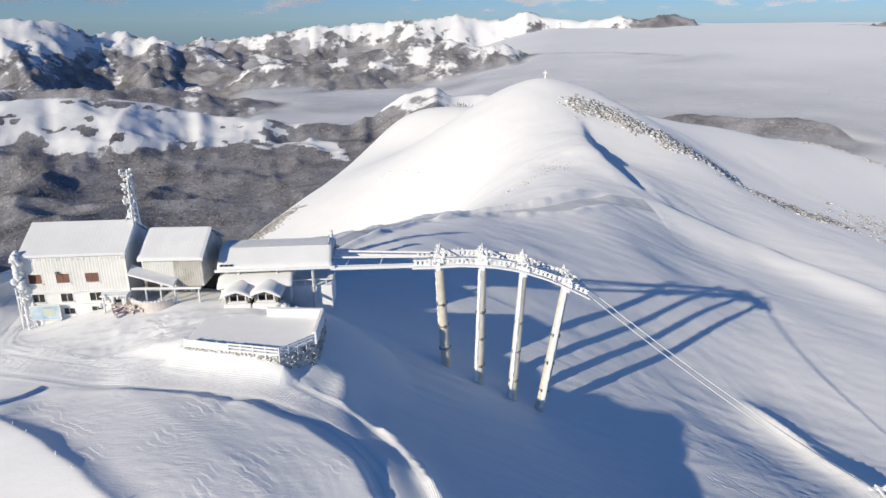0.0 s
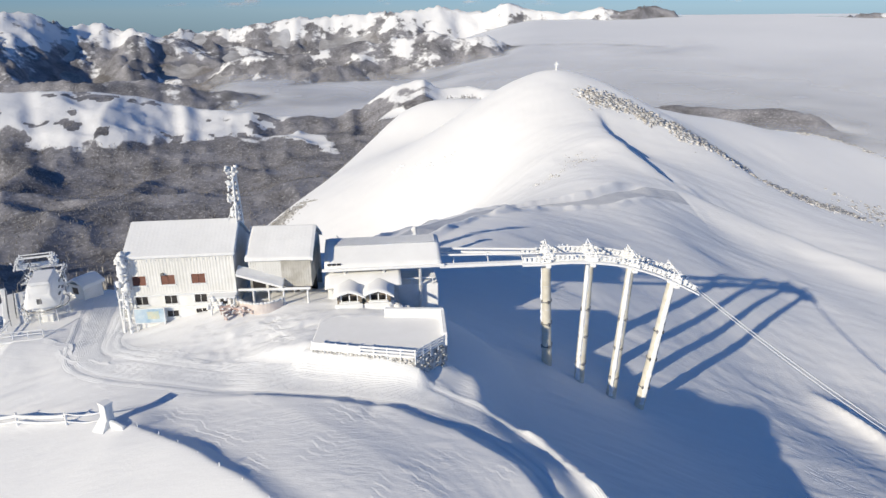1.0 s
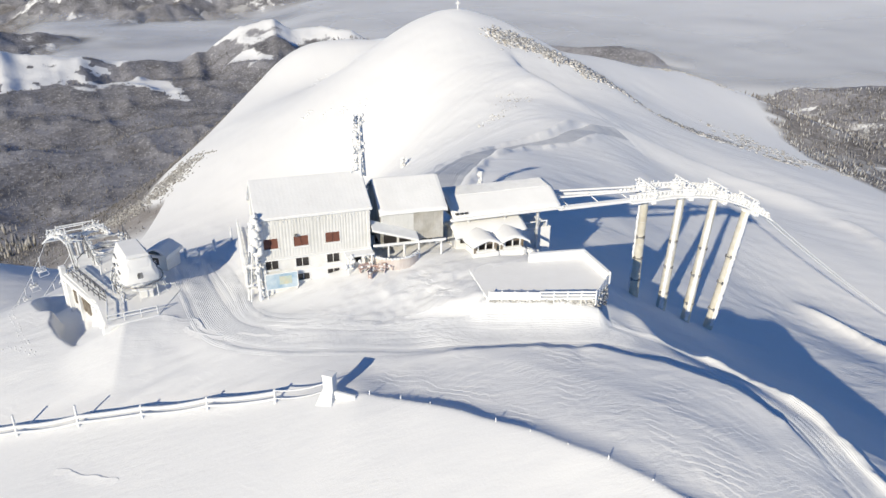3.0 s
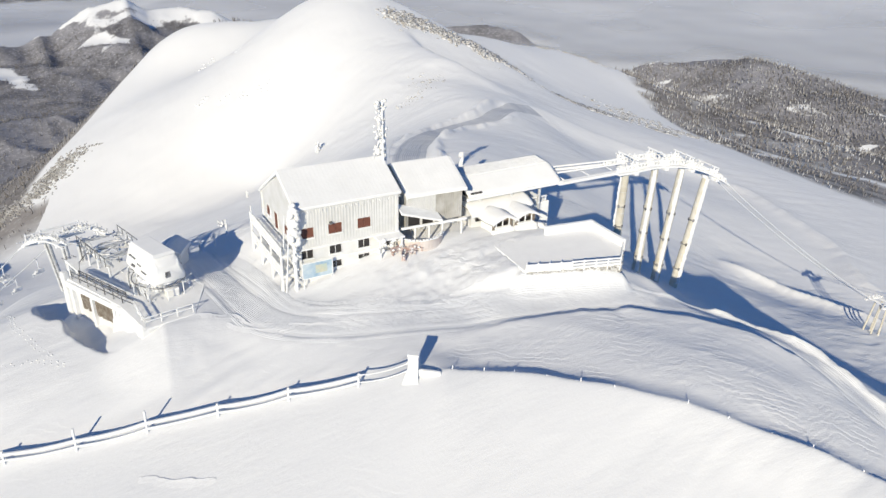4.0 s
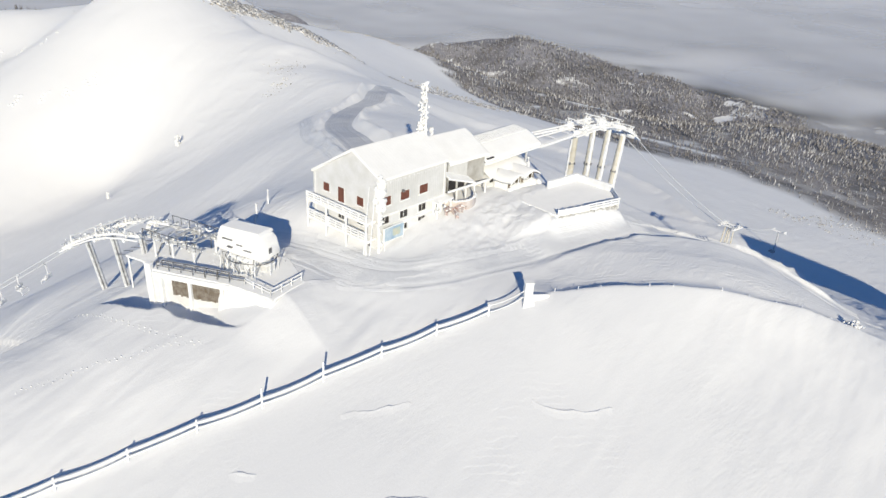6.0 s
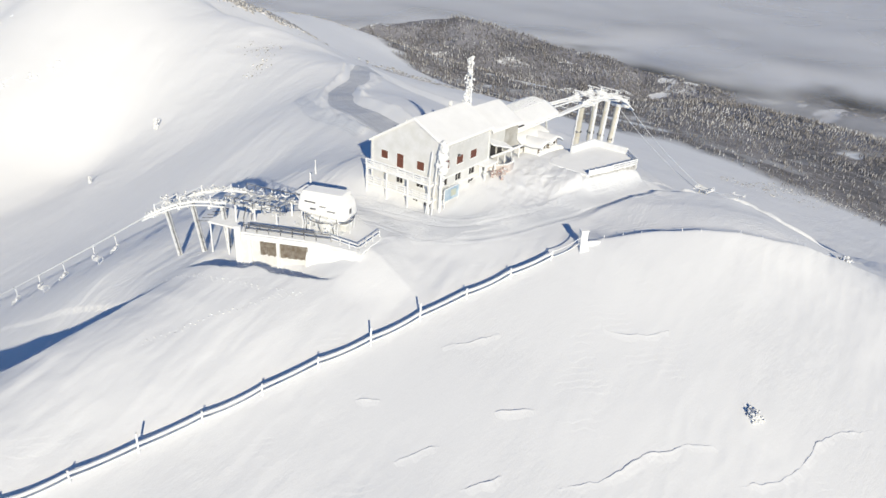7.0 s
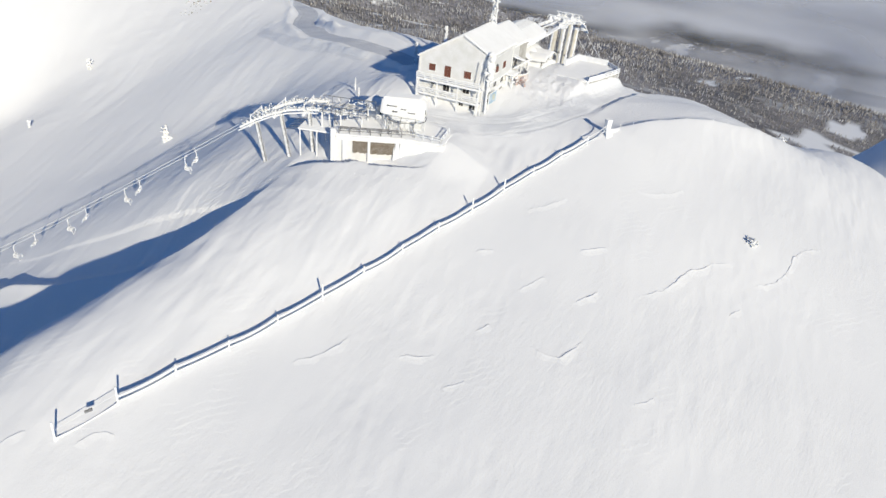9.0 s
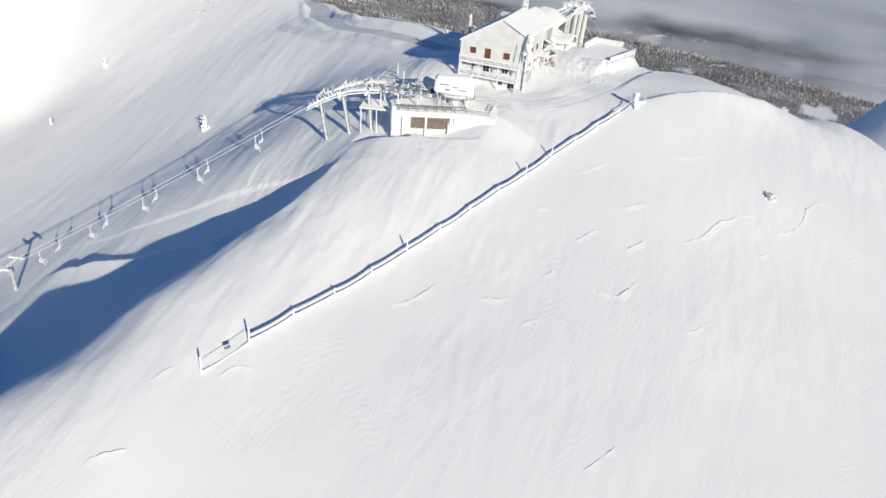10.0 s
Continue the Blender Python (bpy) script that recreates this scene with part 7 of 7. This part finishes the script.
for x, y, s in ((-56.7, 165.6, 1.7), (-11.5, 265.5, 1.7), (-40.0, 260.5, 1.1)):
    g = ground_z(x, y)
    t = thing("rimed_sapling", "lone stunted tree buried in rime on the open slope", "tree", pose(x, y, g - 0.2))
    part("trunk", tube((0, 0, 0), (0.1 * s, 0, 2.4 * s), 0.16 * s, 0.06 * s, 7), M_WOOD, t)
    rnd = random.Random(int(x))
    lumps("crown", [(rnd.gauss(0, 0.24 * s), rnd.gauss(-0.12 * s, 0.22 * s), rnd.uniform(0.1, 2.4) * s, rnd.uniform(0.1, 0.24) * s, 1.2) for _ in range(64)], M_RIME, t, "ragged rime-covered crown", 4)
for x, y, s in ((-53.6, 31.8, 0.9), (-12.0, 35.3, 1.0)):
    t = thing("snowy_bush", "low bush poking through the snow, dusted with rime", "bush", pose(x, y, ground_z(x, y) - 0.1))
    rnd = random.Random(int(y))
    tw = bmesh.new()
    for _ in range(26):
        a, e = rnd.uniform(0, math.tau), rnd.uniform(0.5, 1.4)
        add_tube(tw, (0, 0, 0), (s * math.cos(a) * math.cos(e), s * math.sin(a) * math.cos(e), s * math.sin(e)), 0.035, 0.012, 4)
    part("twigs", tw, M_RIME, t, "twigs white with rime")
    lumps("rime", [(rnd.gauss(0, 0.35), rnd.gauss(0, 0.35), rnd.uniform(0.0, 0.8), rnd.uniform(0.1, 0.26)) for _ in range(110)], M_RIME, t)
for n, run in enumerate(([(-88.5, 98.0), (-86.6, 93.8), (-85.9, 89.5), (-84.3, 86.7), (-82.9, 83.6), (-81.0, 80.6)], [(-97.0, 86.0), (-93.0, 84.6), (-89.9, 83.9), (-86.5, 82.1), (-83.1, 81.4), (-79.4, 78.6)])):
    rnd = random.Random(71 + n)
    spots = []
    for (ax, ay), (bx, by) in zip(run[:-1], run[1:]):
        far = math.hypot(bx - ax, by - ay)
        for k in range(int(far / 0.42)):
            f, wob = (k + rnd.uniform(-0.2, 0.2)) * 0.42 / far, (0.2 if k % 2 else -0.2) + rnd.gauss(0, 0.05)
            x, y = ax + (bx - ax) * f - (by - ay) / far * wob, ay + (by - ay) * f + (bx - ax) / far * wob
            spots.append((x, y, ground_z(x, y), rnd.uniform(0.07, 0.14), rnd.uniform(0.4, 0.7)))
    tagged(lumps("footprint_clods", spots, M_ROOFSNOW, None, "", 75 + n), "line of snow clods kicked up along a footpath", "snow", kind="stuff")
cross = thing("summit_cross", "white rimed cross on the summit of the hill", "cross", pose(37.6, 389.5, ground_z(37.6, 389.5)))
part("upright", box(-0.35, 0.35, -0.35, 0.35, -0.5, 4.2), M_RIME, cross)
part("crossbar", box(-1.2, 1.2, -0.3, 0.3, 2.6, 3.2), M_RIME, cross)

# ---- groomed tracks ----
M_TRACK = material("groomed_snow", (0.82, 0.83, 0.845), 0.7, spread=0.03, scale=0.3, fine=2.2, bump=0.9, tint=(0.79, 0.80, 0.815), matte=0.2)


# trodden snow; its grey also carries the shade of the road's cut banks
M_ROAD = material("trodden_shaded_road_snow", (0.58, 0.595, 0.63), 0.75, spread=0.05, scale=0.25, fine=1.6, bump=0.8, tint=(0.67, 0.685, 0.71), matte=0.2)


def smooth_run(run, step):
    """Points every step metres along a rounded polyline."""
    p = np.array(run, float)
    out = []
    for k in range(len(p) - 1):
        p0, p1, p2, p3 = p[max(k - 1, 0)], p[k], p[k + 1], p[min(k + 2, len(p) - 1)]
        n = max(2, int(np.hypot(*(p2 - p1)) / step))
        for t in np.arange(n) / n:
            out.append(0.5 * (2 * p1 + (p2 - p0) * t + (2 * p0 - 5 * p1 + 4 * p2 - p3) * t ** 2 + (3 * p1 - p0 - 3 * p2 + p3) * t ** 3))
    return np.array(out + [p[-1]])


def track(name, run, half, step, lines, depth, lift, label, seed, mat=None):
    """A groomed ribbon laid on the ground, with ruts running along it."""
    c = smooth_run(run, step)
    d = np.gradient(c, axis=0)
    d /= np.linalg.norm(d, axis=1)[:, None]
    nrm = np.stack([-d[:, 1], d[:, 0]], 1)
    off = np.linspace(-half, half, lines)
    wob = 0.35 * fbm(np.arange(len(c)) * step / 9.0, np.full(len(c), 3.3), seed, 2)
    px = c[:, None, 0] + nrm[:, None, 0] * (off[None] + wob[:, None])
    py = c[:, None, 1] + nrm[:, None, 1] * (off[None] + wob[:, None])
    rut = depth * (np.arange(lines) % 2)[None] * (0.5 + fbm(px / 3, py / 3, seed + 2, 2))
    wheel = -0.09 * np.exp(-((np.abs(off)[None] - half * 0.55 + 0.5 * wob[:, None]) / 0.4) ** 2)
    groove = 0.055 * np.abs(np.sin(math.pi * (off[None] + 1.5 * wob[:, None]) / 0.85)) * smooth(-0.1, 0.25, fbm(px / 7, py / 7, seed + 4, 2))
    pz = ground_height(px, py) + lift + rut + wheel + groove
    rim_fade = smooth(0.0, 0.9, half - np.abs(off))[None]
    pz = pz - (1 - rim_fade) * (lift + rut + wheel + groove + 0.06)
    n, m = px.shape
    co = np.stack([px, py, pz], -1).reshape(-1, 3)
    i = (np.arange(n - 1)[:, None] * m + np.arange(m - 1)[None]).reshape(-1)
    ob = mesh_object(name, co.tolist(), np.stack([i, i + m, i + m + 1, i + 1], -1).tolist(), mat or M_TRACK)
    return tagged(ob, label, "track", kind="structure")


track("groomed_track", TRACK, 3.2, 0.5, 65, 0.05, 0.06, "groomed snow track with fine parallel ruts", 201)
track("groomed_track", [(-62, 95), (-58.5, 84), (-55.5, 75), (-47, 71), (-36, 69.2), (-26, 67.6)], 2.2, 0.5, 45, 0.05, 0.05, "groomed snow track beside the hotel with ruts", 203)
track("upper_track", UPPER_TRACK, 3.7, 1.0, 37, 0.06, 0.1, "groomed snow track curving over the saddle", 205, M_ROAD)
track("upper_track", [(-33, 122), (-27, 137), (-20, 156), (-13.5, 168), (-7, 180), (-1, 187), (5, 189), (10, 187.5)], 2.2, 1.0, 23, 0.06, 0.1, "older snow track bending beside the road", 207)



def wind_lips():
    """Thin crusts of wind-packed snow: a gentle rise to windward, a sharp broken edge to leeward."""
    rng = np.random.default_rng(81)
    verts, faces = [], []
    prof = [(-1.7, -0.06), (-0.9, 0.02), (-0.35, 0.09), (-0.05, 0.16), (0.03, 0.13), (0.09, -0.06)]
    for n, run in enumerate(LIPS):
        c = smooth_run(run, 0.3)
        d = np.gradient(c, axis=0)
        d /= np.linalg.norm(d, axis=1)[:, None]
        side = np.stack([-d[:, 1], d[:, 0]], 1)
        t = np.arange(len(c)) * 0.3
        c = c + side * (0.5 * fbm(t / 1.8, np.full(len(c), 7.7 * n), 96, 4))[:, None]
        fade = np.sin(np.pi * np.linspace(0.02, 0.98, len(c))) ** 0.5 * (0.75 + 0.8 * fbm(t / 1.1, np.full(len(c), 3.1 * n), 97, 3))
        for k in range(len(c)):
            for o, h in prof:
                x, y = c[k] + side[k] * o * (0.6 + 0.4 * fade[k])
                verts.append((x, y, (h + 0.02) * max(fade[k], 0.0) * 0.9 - 0.02))
        b, m = len(verts) - len(c) * len(prof), len(prof)
        faces += [(b + k * m + q, b + (k + 1) * m + q, b + (k + 1) * m + q + 1, b + k * m + q + 1) for k in range(len(c) - 1) for q in range(m - 1)]
    co = np.array(verts)
    co[:, 2] += ground_height(co[:, 0], co[:, 1])
    ob = mesh_object("wind_lips", co.tolist(), [f[::-1] for f in faces], M_LAND, None, False)
    return tagged(ob, "thin wind-carved snow crusts on the open slope", "snow", kind="stuff")


wind_lips()

# ---- woods, scrub and rocks ----
M_BUSH = material("grey_brushwood", (0.27, 0.255, 0.235), 0.95, spread=0.2, scale=0.3, fine=2.0, bump=0.8, tint=(0.52, 0.51, 0.50))
M_SCRUB = material("rimed_scrub", (0.40, 0.37, 0.33), 0.9, spread=0.2, scale=0.45, fine=3.0, bump=0.8, tint=(0.82, 0.82, 0.82))
def tree_material(name, bark, rime):
    """Bare crowns, some white with rime, in broad drifts of more and less."""
    m = bpy.data.materials.new(name)
    m.use_nodes = True
    tn, tl = m.node_tree.nodes, m.node_tree.links
    tg, tm = tn.new("ShaderNodeNewGeometry"), tn.new("ShaderNodeMix")
    tm.data_type = "RGBA"
    tm.inputs["A"].default_value, tm.inputs["B"].default_value = bark, rime
    tv = tn.new("ShaderNodeTexNoise")
    tv.inputs["Scale"].default_value, tv.inputs["Detail"].default_value = 0.012, 4
    tl.new(tg.outputs["Position"], tv.inputs["Vector"])
    ta = tn.new("ShaderNodeMath")
    ta.operation = "MULTIPLY"
    tq = tn.new("ShaderNodeMath")
    tq.operation = "POWER"
    tq.inputs[1].default_value = 1.7
    tl.new(tg.outputs["Random Per Island"], tq.inputs[0])
    tl.new(tq.outputs[0], ta.inputs[0])
    tw = tn.new("ShaderNodeMapRange")
    tw.inputs["From Min"].default_value, tw.inputs["From Max"].default_value = 0.38, 0.66
    tw.inputs["To Min"].default_value, tw.inputs["To Max"].default_value = 0.25, 1.3
    tl.new(tv.outputs["Fac"], tw.inputs["Value"])
    tl.new(tw.outputs[0], ta.inputs[1])
    tl.new(ta.outputs[0], tm.inputs["Factor"])
    tl.new(tm.outputs["Result"], tn["Principled BSDF"].inputs["Base Color"])
    tn["Principled BSDF"].inputs["Roughness"].default_value = 0.9
    return m


M_TREES = tree_material("frosted_bare_trees", (0.21, 0.197, 0.192, 1), (0.74, 0.74, 0.75, 1))
# rime greyed here: the hazy valley's low contrast put into the colour
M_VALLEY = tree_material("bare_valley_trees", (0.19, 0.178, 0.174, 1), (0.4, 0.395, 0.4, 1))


def trees(name, x, y, z, h, w, mat, seed):
    """Many small ragged crowns in one mesh: a five-sided spindle each, with an uneven waist."""
    rng = np.random.default_rng(seed)
    n = len(x)
    a = np.arange(5) * math.tau / 5
    ang = a[None] + rng.uniform(0, 6.28, (n, 1))
    rad = w[:, None] * rng.uniform(0.6, 1.25, (n, 5))
    waist = h[:, None] * rng.uniform(0.25, 0.6, (n, 5))
    vx, vy = x[:, None] + rad * np.cos(ang), y[:, None] + rad * np.sin(ang)
    vz = z[:, None] + waist
    top = np.stack([x + rng.normal(0, 0.3, n), y + rng.normal(0, 0.3, n), z + h], -1)[:, None]
    bot = np.stack([x, y, z - 0.5], -1)[:, None]
    co = np.concatenate([np.stack([vx, vy, vz], -1), top, bot], 1).reshape(-1, 3)
    base = (np.arange(n) * 7)[:, None]
    tris = [np.stack([base[:, 0] + k, base[:, 0] + (k + 1) % 5, base[:, 0] + 5], -1) for k in range(5)]
    tris += [np.stack([base[:, 0] + (k + 1) % 5, base[:, 0] + k, base[:, 0] + 6], -1) for k in range(5)]
    f = np.concatenate(tris)
    me = bpy.data.meshes.new(name)
    me.vertices.add(len(co))
    me.vertices.foreach_set("co", co.reshape(-1))
    me.loops.add(f.size)
    me.loops.foreach_set("vertex_index", f.reshape(-1).astype(np.int32))
    me.polygons.add(len(f))
    me.polygons.foreach_set("loop_start", np.arange(0, f.size, 3))
    me.update(calc_edges=True)
    me.materials.append(mat)
    return new(name, me)


def wood(name, az0, az1, r0, r1, count, least, label, seed, tall=(3.0, 6.0), most=2.4, mat=M_TREES):
    rng = np.random.default_rng(seed)
    az = np.radians(rng.uniform(az0, az1, count * 3))
    r = np.sqrt(rng.uniform(r0 ** 2, r1 ** 2, count * 3))
    x, y = r * np.sin(az), r * np.cos(az)
    z = relief(x, y)
    keep = wood_cover(x, y, z) + rng.uniform(-0.12, 0.12, len(x)) > least
    x, y, z = x[keep][:count], y[keep][:count], z[keep][:count]
    h = rng.uniform(*tall, len(x)) * np.clip(np.hypot(x, y) / 350, 1, most)
    ob = trees(name, x, y, z, h, h * rng.uniform(0.09, 0.17, len(x)), mat, seed + 1)
    return tagged(ob, label, "woods", kind="stuff")


wood("eastern_woods", 30, 124, 225, 1250, 46000, 0.42, "bare grey-brown woods dusted with rime", 301, (1.2, 3.0))
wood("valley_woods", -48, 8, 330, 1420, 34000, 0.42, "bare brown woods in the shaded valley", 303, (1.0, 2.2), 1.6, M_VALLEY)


def frosted_belt():
    """A belt of taller trees, white with rime, above the dark valley."""
    rng = np.random.default_rng(307)
    az, r = np.radians(rng.uniform(-35, -25, 420)), rng.uniform(600, 735, 420)
    x, y = r * np.sin(az), r * np.cos(az)
    keep = fbm(x / 45, y / 45, 111, 2) > -0.05
    x, y = x[keep], y[keep]
    h = rng.uniform(5, 13, len(x))
    ob = trees("frosted_trees", x, y, relief(x, y), h, h * rng.uniform(0.08, 0.15, len(x)), M_BUSH, 308)
    return tagged(ob, "tall thin trees white with rime in the valley", "woods", kind="stuff")


def scrub(name, run, across, count, size, mat, label, seed, clump=2.2, each=9):
    """Rimed bushes and rocks in clumps scattered about a line."""
    rng = np.random.default_rng(seed)
    pts = smooth_run(run, 2.0)
    heads = pts[rng.integers(0, len(pts), max(4, count // each))]
    heads = heads + rng.normal(0, across, heads.shape)
    p = heads[rng.integers(0, len(heads), count)] + rng.normal(0, clump, (count, 2))
    r, flat = rng.uniform(*size, count), rng.uniform(0.5, 1.1, count)
    z = ground_height(p[:, 0], p[:, 1]) - 0.3 * r
    spots = list(zip(p[:, 0].tolist(), p[:, 1].tolist(), z.tolist(), r.tolist(), flat.tolist()))
    return tagged(lumps(name, spots, mat, None, "", seed), label, "scrub", kind="stuff")


frosted_belt()
scrub("ridge_scrub", BAND, 3.2, 3200, (0.3, 1.6), M_SCRUB, "rime-covered rocks and scrub along the ridge", 311, 4.4, 110)
scrub("shoulder_scrub", [(258, 560), (273, 570), (290, 562), (310, 540)], 9.0, 260, (0.6, 1.6), M_SCRUB, "rimed scrub on the far shoulder", 313)
scrub("valley_scrub", SHRUB, 5.0, 1700, (0.3, 0.9), M_BUSH, "pale rimed scrub at the foot of the hill", 315, 3.2)
scrub("slope_scrub", [(195, 350), (217, 362), (240, 350), (262, 330)], 11.0, 420, (0.5, 1.2), M_SCRUB, "rimed scrub patches on the lower slope", 317, 4.0)
scrub("hollow_scrub", [(205, 128), (225, 120), (245, 112), (265, 95), (275, 75)], 8.0, 420, (0.3, 0.75), M_SCRUB, "brown-grey rimed scrub above the eastern woods", 321, 4.0)
scrub("hill_tussocks", [(14, 236), (21, 241), (28, 246), (30, 256)], 4.0, 110, (0.2, 0.55), M_SCRUB, "rimed tussocks on the white hillside", 319)
scrub("slope_tussocks", [(-20, 374), (-34, 430), (-52, 434)], 3.0, 40, (0.4, 0.9), M_RIME, "scattered tussocks white with rime", 323, 2.5)
scrub("hollow_tussocks", [(-47, 351), (-33, 342), (-14, 320)], 2.0, 36, (0.4, 0.9), M_RIME, "scattered tussocks white with rime", 325, 2.0)
